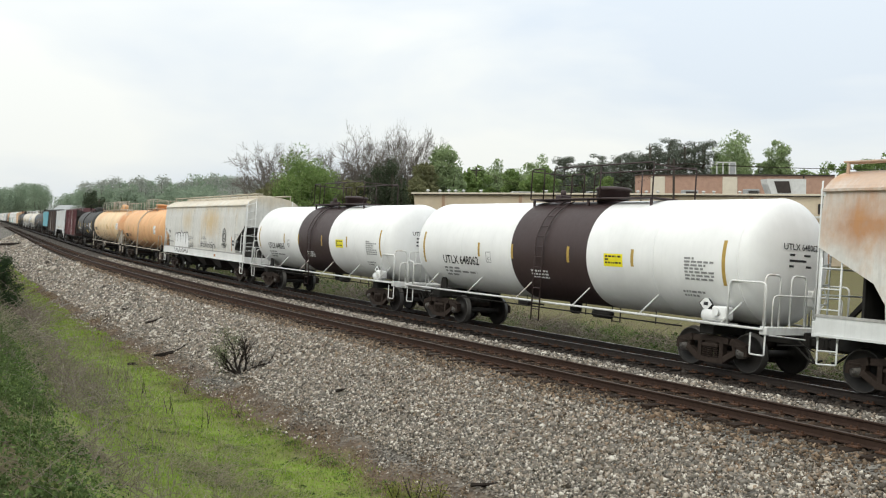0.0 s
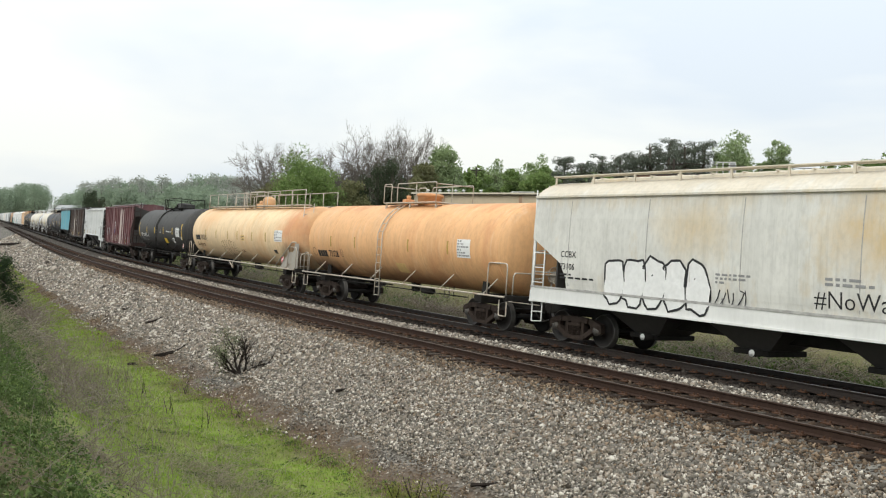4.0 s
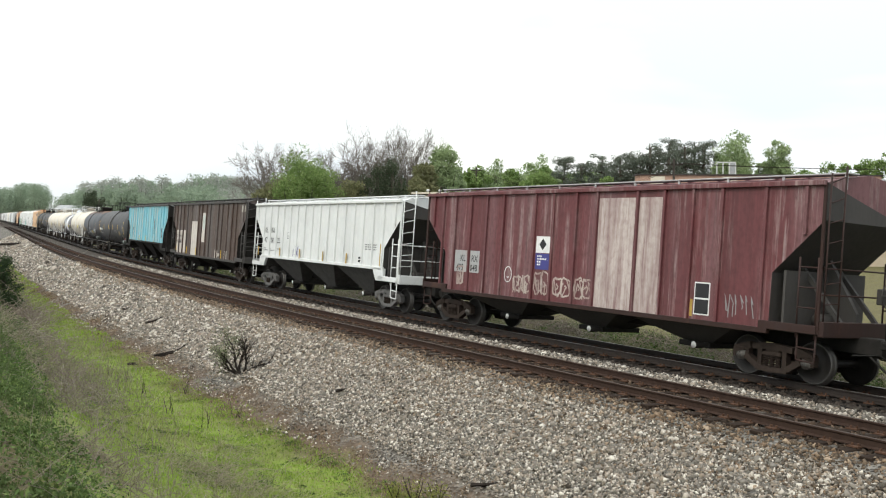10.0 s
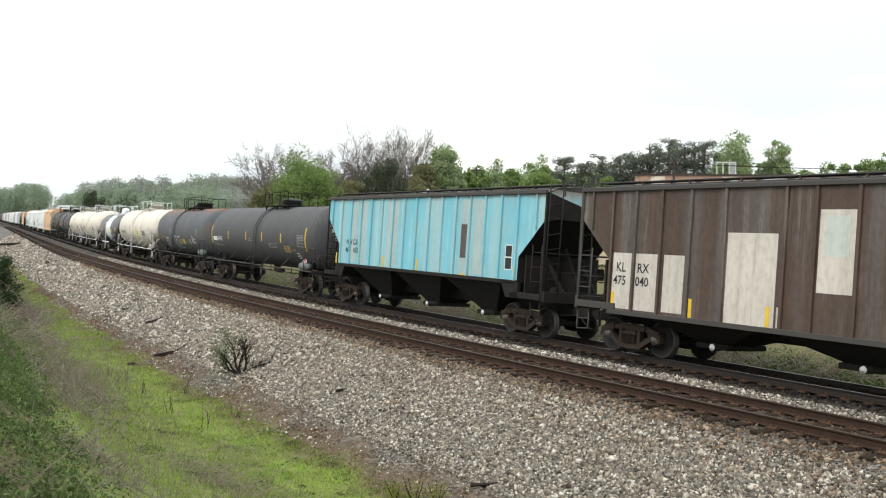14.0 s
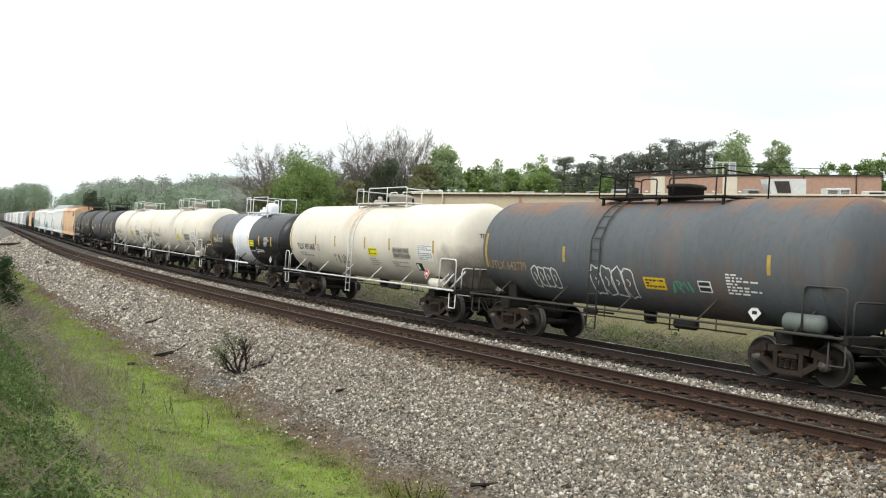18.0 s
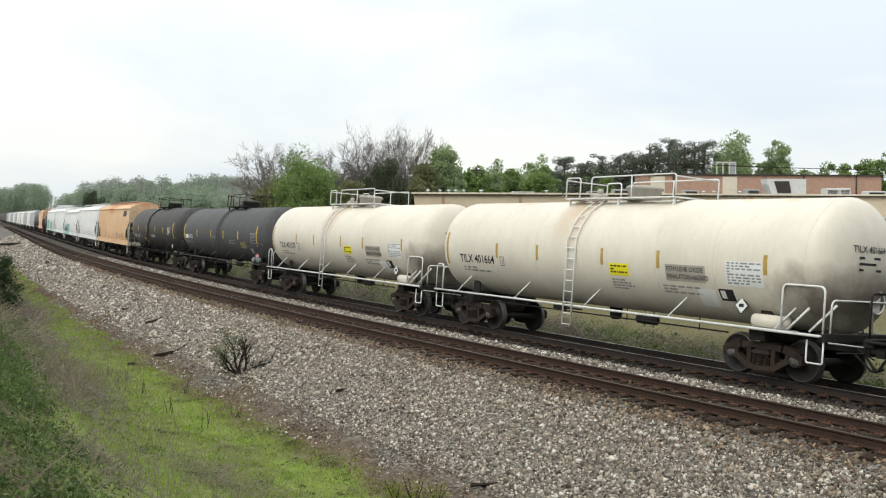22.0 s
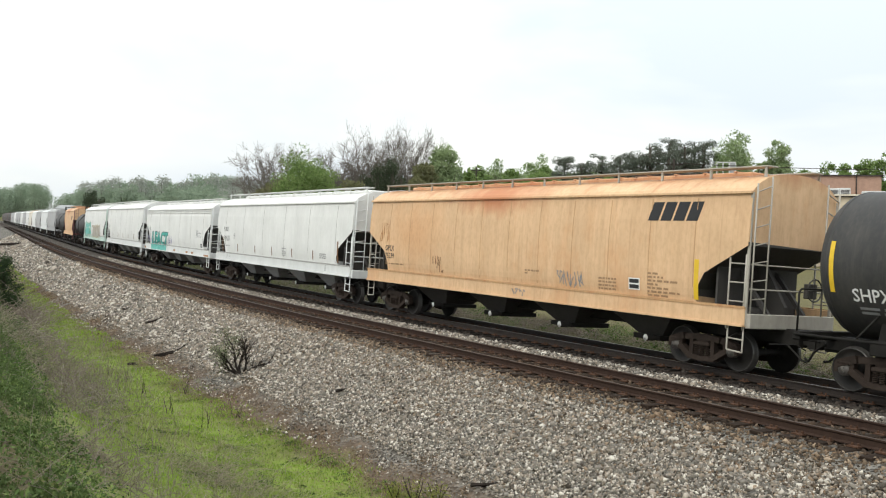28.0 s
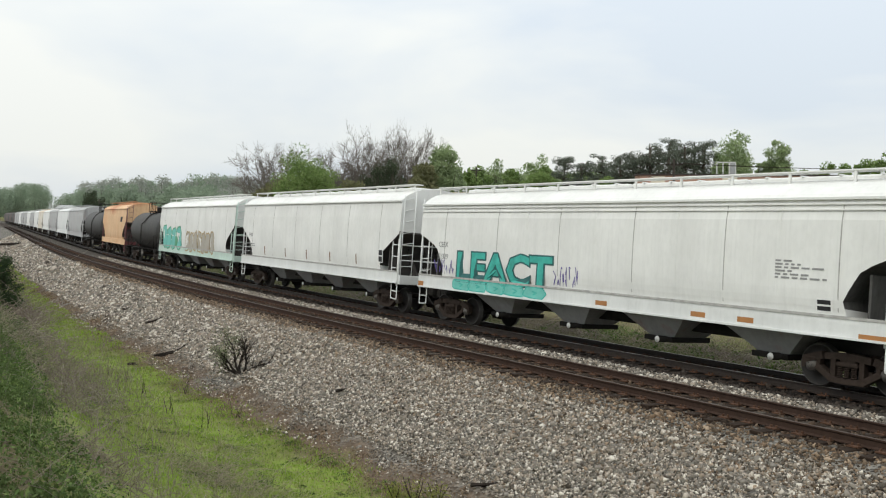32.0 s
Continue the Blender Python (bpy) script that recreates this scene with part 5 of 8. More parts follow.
def bays(root, xs, mat, z0=1.62, half=1.75, width=1.34, low=0.42, gate_mat=None):
    for x in xs:
        sh = Shape()
        t = [(x - half, -width), (x + half, -width), (x + half, width), (x - half, width)]
        b = [(x - 0.42, -0.55), (x + 0.42, -0.55), (x + 0.42, 0.55), (x - 0.42, 0.55)]
        v = [(px, py, z0) for px, py in t] + [(px, py, low + 0.12) for px, py in b]
        sh.add(v, [(0, 1, 2, 3), (7, 6, 5, 4)] + [(i, 4 + i, 4 + (i + 1) % 4, (i + 1) % 4) for i in range(4)])
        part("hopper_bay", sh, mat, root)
        sh = Shape()
        box(sh, x - 0.5, x + 0.5, -0.7, 0.7, low, low + 0.13, 0, 0.015)
        lathe(sh, [(-1.02, 0.02), (-1.0, 0.085), (-0.7, 0.085)], 10, "y", [1, 0], (x + 0.28, 0, low + 0.07))
        part("outlet_gate", sh, [UNDER, gate_mat or LETTER_W], root)


def body_mesh(rows, xs=()):
    """A hull from rows of (y, z, half length), mirrored over the middle, with closed ends."""
    sh = Shape()
    full = rows + [(-y, z, x) for y, z, x in rows[::-1] if y > 0]
    stations = sorted({-1.0, 1.0, *xs})
    n = len(stations)
    verts = [(t * x, -y, z) for y, z, x in full for t in stations]
    faces = []
    m = len(full)
    for i in range(m - 1):
        for k in range(n - 1):
            faces.append((i * n + k, (i + 1) * n + k, (i + 1) * n + k + 1, i * n + k + 1))
    half = m // 2
    for i in range(half):
        j = m - 2 - i
        if i == j:
            continue
        for k, turn in ((0, 1), (n - 1, 0)):
            f = (i * n + k, (i + 1) * n + k, j * n + k, (j + 1) * n + k)
            if i + 1 == j:
                f = f[:3]
                f = (i * n + k, (i + 1) * n + k, (j + 1) * n + k)
            faces.append(f[::-1] if turn == 0 else f)
    faces.append(tuple((k * n) for k in (0, m - 1)) + tuple((k * n + n - 1) for k in (m - 1, 0)))
    sh.add(verts, faces, 0, False)
    return sh


def hopper_smooth(u0, u1, label, mat, sill_mat=None, dark=None, end_mat=None, z_eave=4.12, lines=(), gate=None, truck_mat=None, cut=(2.92, 2.25, 1.25), spin=True, bay_mat=None, walk_mat=None, name="covered_hopper", round_cut=False, gap=0.78, seam_mat=None):
    """A covered hopper with smooth bulging sides above a deep side sill."""
    dark, sill_mat = dark or UNDER, sill_mat or mat
    root, H = wagon(name, u0, u1, label, 2.35, 1.75, truck_mat, "hopper car", spin)
    xe = H - gap
    za, zb, inset = cut

    def half_len(z):
        if z >= za:
            return xe
        if z >= zb:
            t = (za - z) / (za - zb)
            return xe - inset * (math.sin(t * math.pi / 2) if round_cut else t)
        return xe - inset - 0.25 * min(1, (zb - z) / 0.4) + (0.25 * max(0, (1.9 - z)) if round_cut else 0)

    zr = z_eave + 0.52
    side_prof = [(1.50, z_eave), (1.485, z_eave - 0.05), (1.50, z_eave - 0.3), (1.525, 3.5), (1.535, 3.0), (1.535, za), (1.533, 2.75), (1.53, 2.6), (1.527, 2.45), (1.522, zb), (1.515, 2.05), (1.50, 1.85), (1.48, 1.7), (1.44, 1.5)]
    roof = [(0.0, zr), (0.35, zr - 0.01), (0.7, zr - 0.06), (1.0, zr - 0.15), (1.25, zr - 0.28), (1.42, zr - 0.42)]
    rows = [(y, z, xe) for y, z in roof] + [(y, z, half_len(z)) for y, z in side_prof]
    sh = body_mesh(rows)
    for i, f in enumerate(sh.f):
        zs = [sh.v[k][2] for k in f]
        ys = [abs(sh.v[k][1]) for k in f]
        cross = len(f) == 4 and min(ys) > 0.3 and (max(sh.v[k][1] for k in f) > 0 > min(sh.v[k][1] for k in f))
        # end slopes get a darker material that paints in the shade beneath them
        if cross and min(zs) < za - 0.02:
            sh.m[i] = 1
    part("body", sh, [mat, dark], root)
    zs_skin = [z for _, z in side_prof][::-1]
    ys_skin = [y for y, _ in side_prof][::-1]
    for y in (-1, 1):
        sh = Shape()
        a, b = sorted((y * 1.46, y * 1.52))
        box(sh, -xe, xe, a, b, 1.12, 1.54, 0, 0.012)
        a, b = sorted((y * 1.40, y * 1.56))
        box(sh, -xe, xe, a, b, 1.10, 1.15)
        part("side_sill", sh, sill_mat, root)
        sh = Shape()
        a, b = sorted((y * 1.47, y * 1.55))
        box(sh, -xe, xe, a, b, z_eave - 0.04, z_eave + 0.03, 0, 0.01)
        part("eave_rail", sh, mat, root)
        for dz in lines:
            sh = Shape()
            a, b = sorted((y * 1.49, y * 1.53))
            box(sh, -xe, xe, a, b, z_eave - dz - 0.02, z_eave - dz + 0.02, 0, 0.005)
            part("side_rib", sh, mat, root)
    sh = Shape()
    box(sh, -H + 0.3, H - 0.3, -0.24, 0.24, 0.74, 1.1, 0, 0.02)
    part("centre_sill", sh, UNDER, root)
    L = 2 * (xe - 2.1)
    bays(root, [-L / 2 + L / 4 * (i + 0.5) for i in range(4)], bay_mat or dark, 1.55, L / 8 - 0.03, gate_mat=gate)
    hopper_ends(root, xe, end_mat or sill_mat, dark, z_eave)
    roof_walk(root, -xe + 0.05, xe - 0.05, zr, walk_mat or mat, 0.80, 11 if spin else 0, mat)
    side = Side(root, lambda z: float(np.interp(z, zs_skin, ys_skin)) if z > 1.56 else 1.52, (u0 + u1) / 2)
    if spin:
        for i in range(11):
            x = -xe + 1.6 + (2 * xe - 3.2) * i / 10
            side.patch("weld_seam", x - 0.012, x + 0.012, 1.62, z_eave - 0.12, seam_mat or (mat if i % 2 else SEAM), lift=0.006)
        for y in (-1, 1):
            sh = Shape()
            a, b = sorted((y * 1.515, y * 1.535))
            box(sh, -xe, xe, a, b, 1.50, 1.56)
            part("sill_lip", sh, seam_mat or SEAM, root)
    return root, H, xe, side


def hopper_ribbed(u0, u1, label, mat, ribs=18, z0=1.08, z_eave=4.28, dark=None, roof_mat=None, end_mat=None, tri=(3.5, 2.35, 1.25), truck_mat=None, bay_mat=None, gap=0.95, rib_mat=None, name="covered_hopper", gate=None, walk_mat=None):
    """A covered hopper with flat sides stiffened by outside posts."""
    dark = dark or UNDER
    root, H = wagon(name, u0, u1, label, 2.35, 1.75, truck_mat, "hopper car")
    xe = H - gap
    za, zb, inset = tri

    def half_len(z):
        return xe if z >= za else xe - inset * min(1.0, (za - z) / (za - zb))

    zr = z_eave + 0.28
    rows = [(0.0, zr, xe), (0.7, zr - 0.1, xe), (1.2, zr - 0.2, xe), (1.46, z_eave, xe), (1.46, za, xe), (1.46, (za + zb) / 2, half_len((za + zb) / 2)), (1.46, zb, half_len(zb)), (1.46, z0, half_len(zb) - 0.02)]
    sh = body_mesh(rows)
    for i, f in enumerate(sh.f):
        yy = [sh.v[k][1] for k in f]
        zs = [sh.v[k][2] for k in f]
        # shade under the end slopes is put in as a dark material
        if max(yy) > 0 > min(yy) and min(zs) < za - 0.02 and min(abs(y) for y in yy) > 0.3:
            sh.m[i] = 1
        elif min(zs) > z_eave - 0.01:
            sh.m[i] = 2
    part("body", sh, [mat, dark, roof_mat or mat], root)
    for y in (-1, 1):
        for i in range(ribs if isinstance(ribs, int) else len(ribs)):
            x = -xe + inset + 0.12 + (2 * (xe - inset) - 0.24) * i / (ribs - 1) if isinstance(ribs, int) else ribs[i]
            sh = Shape()
            a, b = sorted((y * 1.455, y * 1.525))
            box(sh, x - 0.04, x + 0.04, a, b, z0 + 0.04, z_eave - 0.03, 0, 0.008)
            part("side_post", sh, rib_mat or mat, root)
        for s in (-1, 1):
            sh = Shape()
            x = s * (xe - 0.45)
            a, b = sorted((y * 1.455, y * 1.525))
            zt = za - (za - zb) * 0.40
            box(sh, x - 0.04, x + 0.04, a, b, zt + 0.15, z_eave - 0.03, 0, 0.008)
            part("side_post", sh, rib_mat or mat, root)
        sh = Shape()
        a, b = sorted((y * 1.44, y * 1.55))
        box(sh, -xe, xe, a, b, z_eave - 0.06, z_eave + 0.05, 0, 0.012)
        part("eave_rail", sh, roof_mat or mat, root)
        sh = Shape()
        a, b = sorted((y * 1.42, y * 1.53))
        xs = half_len(zb)
        box(sh, -xs, xs, a, b, z0 - 0.06, z0 + 0.06, 0, 0.01)
        for s in (-1, 1):
            c, d = sorted((s * (xs - 0.25), s * (xe - 0.02)))
            box(sh, c, d, a, b, 1.12, 1.3, 0, 0.01)
            c, d = sorted((s * (xs - 0.30), s * (xs + 0.12)))
            if z0 > 1.3:
                prism(sh, [(s * (xs + 0.15), z0), (s * (xs - 0.75), z0), (s * (xs - 0.45), 1.12), (s * (xs + 0.15), 1.12)][::s], a, b)
        part("side_sill", sh, end_mat or mat, root)
    sh = Shape()
    box(sh, -H + 0.3, H - 0.3, -0.24, 0.24, 0.74, 1.1, 0, 0.02)
    part("centre_sill", sh, UNDER, root)
    L = 2 * (half_len(zb) - 0.9)
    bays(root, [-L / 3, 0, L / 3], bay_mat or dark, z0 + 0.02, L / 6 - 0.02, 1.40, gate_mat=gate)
    hopper_ends(root, xe, end_mat or mat, dark, z_eave, (1.12, 1.4))
    roof_walk(root, -xe - 0.1, xe + 0.1, zr - 0.12, walk_mat or roof_mat or mat, 0.72, 10, roof_mat or mat, 0.07)
    side = Side(root, lambda z: 1.46, (u0 + u1) / 2)
    return root, H, xe, side


# ---- the cars, front to back ----
P_WHITE = paint("tank_white", (0.80, 0.80, 0.79), 0.0, dirt=0.06, rough=0.35)
P_BROWN = paint("tank_brown", (0.045, 0.027, 0.026), 0.0, dirt=0.15, rough=0.4)
P_RUSTW = paint("rust_stained_white", (0.66, 0.64, 0.60), 0.6, (0.45, 0.22, 0.075), dirt=0.3, spot=0.8, cap=(3.5, 0.8, (0.42, 0.19, 0.06), 0.55), stain=((-8.0, 3.4, 1.4, 0.6, (0.40, 0.17, 0.05), 0.85),))
P_GREYW = paint("grey_white_rust_tinged", (0.66, 0.65, 0.61), 0.25, (0.52, 0.38, 0.18), dirt=0.35, spot=0.8, cap=(3.75, 0.55, (0.52, 0.37, 0.16), 0.35), stain=((2.5, 3.2, 2.2, 0.9, (0.55, 0.36, 0.12), 0.7), (-3.0, 3.3, 1.4, 0.8, (0.55, 0.38, 0.15), 0.5)))
P_ORANGE = paint("orange_tank", (0.74, 0.42, 0.20), 0.35, (0.50, 0.20, 0.08), dirt=0.28, spot=0.45, bleach=((0.72, 0.50, 0.33), 0.6), cap=(3.75, 0.5, (0.52, 0.21, 0.08), 0.6), stain=((-6.6, 1.35, 2.6, 0.55, (0.05, 0.03, 0.022), 0.9), (0.6, 1.2, 4.5, 0.45, (0.20, 0.09, 0.045), 0.7)))
P_AMBER = paint("amber_tank", (0.80, 0.60, 0.37), 0.45, (0.62, 0.33, 0.14), dirt=0.28, spot=0.35, streak=0.6, cap=(3.75, 0.5, (0.62, 0.30, 0.12), 0.65), stain=((8.4, 3.1, 1.7, 1.2, (0.52, 0.19, 0.07), 0.75), (8.2, 1.6, 1.5, 0.6, (0.07, 0.045, 0.03), 0.9), (-5.5, 3.4, 2.4, 0.7, (0.66, 0.36, 0.16), 0.6), (0.5, 1.25, 4.0, 0.35, (0.30, 0.19, 0.10), 0.6)))
P_BLACK = paint("tank_black", (0.030, 0.030, 0.030), 0.0, dirt=0.4, dirt_colour=(0.085, 0.075, 0.065), rough=0.5)
P_MAROON = paint("maroon_faded", (0.135, 0.038, 0.042), 0.15, (0.19, 0.10, 0.10), dirt=0.5, dirt_colour=(0.05, 0.02, 0.02), spot=1.0, tone=((0.17, 0.085, 0.09), 0.7), bleach=((0.40, 0.31, 0.30), 0.85))
P_RIBW = paint("hopper_white", (0.69, 0.70, 0.69), 0.0, dirt=0.16)
P_DKBROWN = paint("dark_brown_faded", (0.082, 0.052, 0.040), 0.2, (0.12, 0.07, 0.045), dirt=0.5, dirt_colour=(0.03, 0.022, 0.018), spot=1.0, tone=((0.115, 0.10, 0.095), 0.75), bleach=((0.21, 0.18, 0.165), 0.8))
P_BLUE = paint("light_blue_faded", (0.17, 0.50, 0.61), 0.2, (0.42, 0.52, 0.52), dirt=0.4, spot=1.1, dirt_colour=(0.30, 0.36, 0.34), tone=((0.33, 0.50, 0.53), 0.8), bleach=((0.55, 0.62, 0.60), 0.7), cap=(4.1, 0.25, (0.24, 0.12, 0.07), 0.7))
P_GREYBLK = paint("tank_grey_black", (0.055, 0.056, 0.06), 0.0, dirt=0.4, dirt_colour=(0.11, 0.105, 0.10), rough=0.55)
P_GREYRUST = paint("tank_grey_rust_topped", (0.105, 0.113, 0.125), 0.3, (0.20, 0.11, 0.065), dirt=0.35, rough=0.6, spot=0.45, cap=(3.6, 0.55, (0.21, 0.105, 0.055), 0.8), stain=((-5.8, 1.4, 1.6, 0.6, (0.03, 0.028, 0.027), 0.8),), gloss=0.25)
P_CREAM = paint("tank_cream", (0.67, 0.62, 0.53), 0.0, dirt=0.11, dirt_colour=(0.36, 0.30, 0.23), rough=0.4, cap=(4.02, 0.22, (0.50, 0.33, 0.17), 0.55), stain=((7.5, 1.75, 1.5, 0.75, (0.07, 0.05, 0.04), 0.85), (-0.9, 3.7, 0.7, 0.9, (0.45, 0.30, 0.17), 0.6)))
P_GLOSSK = paint("tank_gloss_black", (0.010, 0.010, 0.012), 0.0, dirt=0.08, rough=0.22)
P_GLOSSW = paint("tank_gloss_white", (0.80, 0.81, 0.84), 0.0, dirt=0.06, rough=0.3)
P_TAN = paint("hopper_tan", (0.69, 0.46, 0.27), 0.35, (0.56, 0.27, 0.12), dirt=0.36, dirt_colour=(0.38, 0.21, 0.11), spot=0.5, cap=(4.25, 0.5, (0.42, 0.15, 0.06), 0.6), stain=((-1.0, 4.2, 2.6, 0.6, (0.45, 0.15, 0.06), 0.8), (-5.5, 3.0, 2.0, 1.2, (0.60, 0.32, 0.15), 0.6)))
P_TANGREY = paint("hopper_end_grey", (0.40, 0.37, 0.32), 0.1, dirt=0.3)
P_PALE = paint("hopper_pale_grey", (0.73, 0.73, 0.71), 0.0, dirt=0.14)
P_GREY = paint("hopper_mid_grey", (0.40, 0.40, 0.40), 0.1, dirt=0.3)
P_MINTSILL = paint("sill_mint_tinged", (0.50, 0.62, 0.56), 0.0, dirt=0.2)
# dark paint of ends and rails; on end slopes it stands for shade
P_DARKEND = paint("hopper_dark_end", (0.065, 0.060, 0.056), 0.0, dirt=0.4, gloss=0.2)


TEAL = plain("teal_spray", (0.06, 0.45, 0.38), 0.6, 0.0, 0.45, 3.0)
TEALDARK = plain("dark_teal_spray", (0.03, 0.13, 0.13), 0.6, 0.0, 0.4, 3.0)
MINT = plain("mint_spray", (0.16, 0.52, 0.46), 0.6, 0.0, 0.3, 3.0)
GREENS = plain("green_spray", (0.10, 0.34, 0.20), 0.6, 0.0, 0.35, 3.0)
OCHRE = plain("ochre_spray", (0.38, 0.27, 0.10), 0.6, 0.0, 0.35, 3.0)
PURPLE = plain("purple_spray", (0.12, 0.09, 0.32), 0.6, 0.0, 0.3, 3.0)
BROWNL = plain("brown_spray", (0.20, 0.11, 0.06), 0.7, 0.0, 0.3, 3.0)
BLUEB = plain("blue_board", (0.05, 0.05, 0.22), 0.5, 0.0, 0.2, 3.0)
PRIMER = paint("primer_patch", (0.60, 0.55, 0.50), 0.0, dirt=0.4, dirt_colour=(0.20, 0.16, 0.13))
RUSTSEAM = paint("rusted_seam", (0.52, 0.31, 0.15), 0.6, (0.36, 0.15, 0.06), dirt=0.4, spot=2.0)
CHALK = paint("worn_white_spray", (0.50, 0.43, 0.38), 0.0, dirt=0.6, dirt_colour=(0.16, 0.08, 0.08), streak=0.9)
OCHRETEXT = paint("faded_ochre_lettering", (0.36, 0.25, 0.11), 0.0, dirt=0.4)
FAINT = plain("faint_brown_stencil", (0.36, 0.22, 0.12), 0.65, 0.0, 0.3, 6.0)
P_RUSTEND = paint("rust_black_end", (0.040, 0.022, 0.019), 0.3, (0.10, 0.05, 0.035), dirt=0.4, gloss=0.15)
# streaky dark grey, darker than the car bodies above
P_BAY = paint("dark_grey_bay", (0.10, 0.098, 0.095), 0.0, dirt=0.5, dirt_colour=(0.035, 0.033, 0.03), gloss=0.2)
P_WORNRAIL = paint("worn_pale_rail_paint", (0.56, 0.50, 0.42), 0.6, (0.30, 0.15, 0.07), dirt=0.5, spot=3.0)
FADED = paint("faded_amber_sign", (0.72, 0.49, 0.20), 0.0, dirt=0.3)
PRIMER2 = paint("pale_primer_patch", (0.52, 0.56, 0.52), 0.0, dirt=0.3)
BLEACH = paint("bleached_maroon", (0.52, 0.45, 0.42), 0.0, dirt=0.5, dirt_colour=(0.17, 0.08, 0.08), streak=0.9, bleach=((0.16, 0.06, 0.065), 0.8))
BLUEPALE = paint("bleached_blue", (0.40, 0.50, 0.50), 0.3, (0.17, 0.42, 0.48), dirt=0.35, spot=1.4)
RUSTMARK = paint("rust_panel", (0.40, 0.18, 0.06), 0.4, (0.25, 0.10, 0.04), dirt=0.3)
GREYT = paint("grey_reservoir", (0.15, 0.17, 0.16), 0.1, dirt=0.3)


def bubbles(side, x0, x1, z0, z1, n, line, fill, seed, width=0.05, label="sprayed graffiti lettering"):
    """Fat rounded spray letters that nobody can read."""
    rnd = random.Random(seed)
    w = (x1 - x0) / n
    for i in range(n):
        cx, cz = x0 + w * (i + 0.5), (z0 + z1) / 2
        pts = []
        for k in range(14):
            a = 6.283 * k / 14
            q = rnd.uniform(0.8, 1.12)
            c, s = math.cos(a), math.sin(a)
            pts.append((cx + w * 0.54 * q * math.copysign(abs(c) ** 0.6, c), cz + (z1 - z0) * 0.48 * q * math.copysign(abs(s) ** 0.6, s)))
        if fill:
            side.blob(pts, 0, 0, 1, fill, 0.0065 + 0.0004 * i, label=label)
        side.strokes([pts + [pts[0]], [(cx - w * 0.1, cz + (z1 - z0) * rnd.uniform(0.05, 0.2)), (cx + w * 0.15, cz), (cx - w * 0.05, cz - (z1 - z0) * rnd.uniform(0.1, 0.25))]], 0, 0, 1, width, line, 0.0085 + 0.0004 * i, label=label)


def scrawl(side, x0, x1, z0, z1, mat, seed, width=0.03, loops=9, label="sprayed scrawl"):
    rnd = random.Random(seed)
    ways, x = [], x0
    step = (x1 - x0) / loops
    for i in range(loops):
        way = [(x + step * rnd.uniform(0, 1.1), rnd.uniform(z0, z1)) for _ in range(3)]
        way.insert(1, (x + step * 0.2, rnd.choice((z0, z1))))
        ways.append(way)
        x += step
    side.strokes(ways, 0, 0, 1, width, mat, label=label)


def panel(side, x0, x1, z0, z1, board, ink, rows=6, seed=1):
    """A stencilled data panel."""
    if board:
        side.patch("data_panel", x0, x1, z0, z1, board)
    h = (z1 - z0) / (rows * 1.9)
    side.bars(x0 + 0.04, z1 - h * 1.6, x1 - x0 - 0.08, rows, h, ink, seed, 0.009)


def caution(side, x0, x1, z0, z1, mat=None):
    side.patch("caution_sign", x0, x1, z0, z1, mat or SIGNY, "yellow caution sign")
    side.bars(x0 + 0.06, z1 - 0.09, x1 - x0 - 0.12, 3, (z1 - z0) * 0.14, LETTER_K, 5, 0.009)


def boxed(side, x, z, ink, s=0.24):
    """A small stencilled frame with one letter in it."""
    side.strokes([[(0, 0), (1, 0), (1, 1.3), (0, 1.3), (0, 0)]], x, z, s, 0.018, ink, name="stencil_frame")
    side.text("C", x + 0.07, z + 0.06, 0.10, ink)


def logo_bars(side, x, z, h, w, mat, n=4, lean=0.12):
    """A maker's mark as plain slanted blocks."""
    for i in range(n):
        side.patch("emblem_block", x + i * w * 1.2, x + i * w * 1.2 + w, z, z + h, mat, lift=0.007, lean=lean)


def dual_panel(side, x0, x1, z0, z1):
    side.patch("data_panel", x0, x1, z0, z1, LETTER_W)
    m = (z0 + z1) / 2
    for a, b in ((z0 + 0.03, m - 0.02), (m + 0.02, z1 - 0.03)):
        side.patch("data_panel", x0 + 0.03, x1 - 0.03, a, b, LETTER_K, lift=0.009)


def long_top_rail(root, x0, x1, zt, mat):
    """A walkway with rails along the whole top of a tank."""
    for y in (-0.8, 0.8):
        sh = Shape()
        a, b = sorted((y * 0.55, y))
        box(sh, x0, x1, a, b, zt - 0.02, zt + 0.03, 0, 0.008)
        part("running_board", sh, mat, root)
        n = int((x1 - x0) / 1.75)
        for i in range(n + 1):
            x = x0 + (x1 - x0) * i / n
            rail(root, [[(x, y * 1.02, zt - 0.15), (x, y, zt + 0.72)]], 0.022, mat, "rail_post")
        rail(root, [[(x0, y, zt + 0.72), (x1, y, zt + 0.72)]], 0.02, mat, "top_rail")


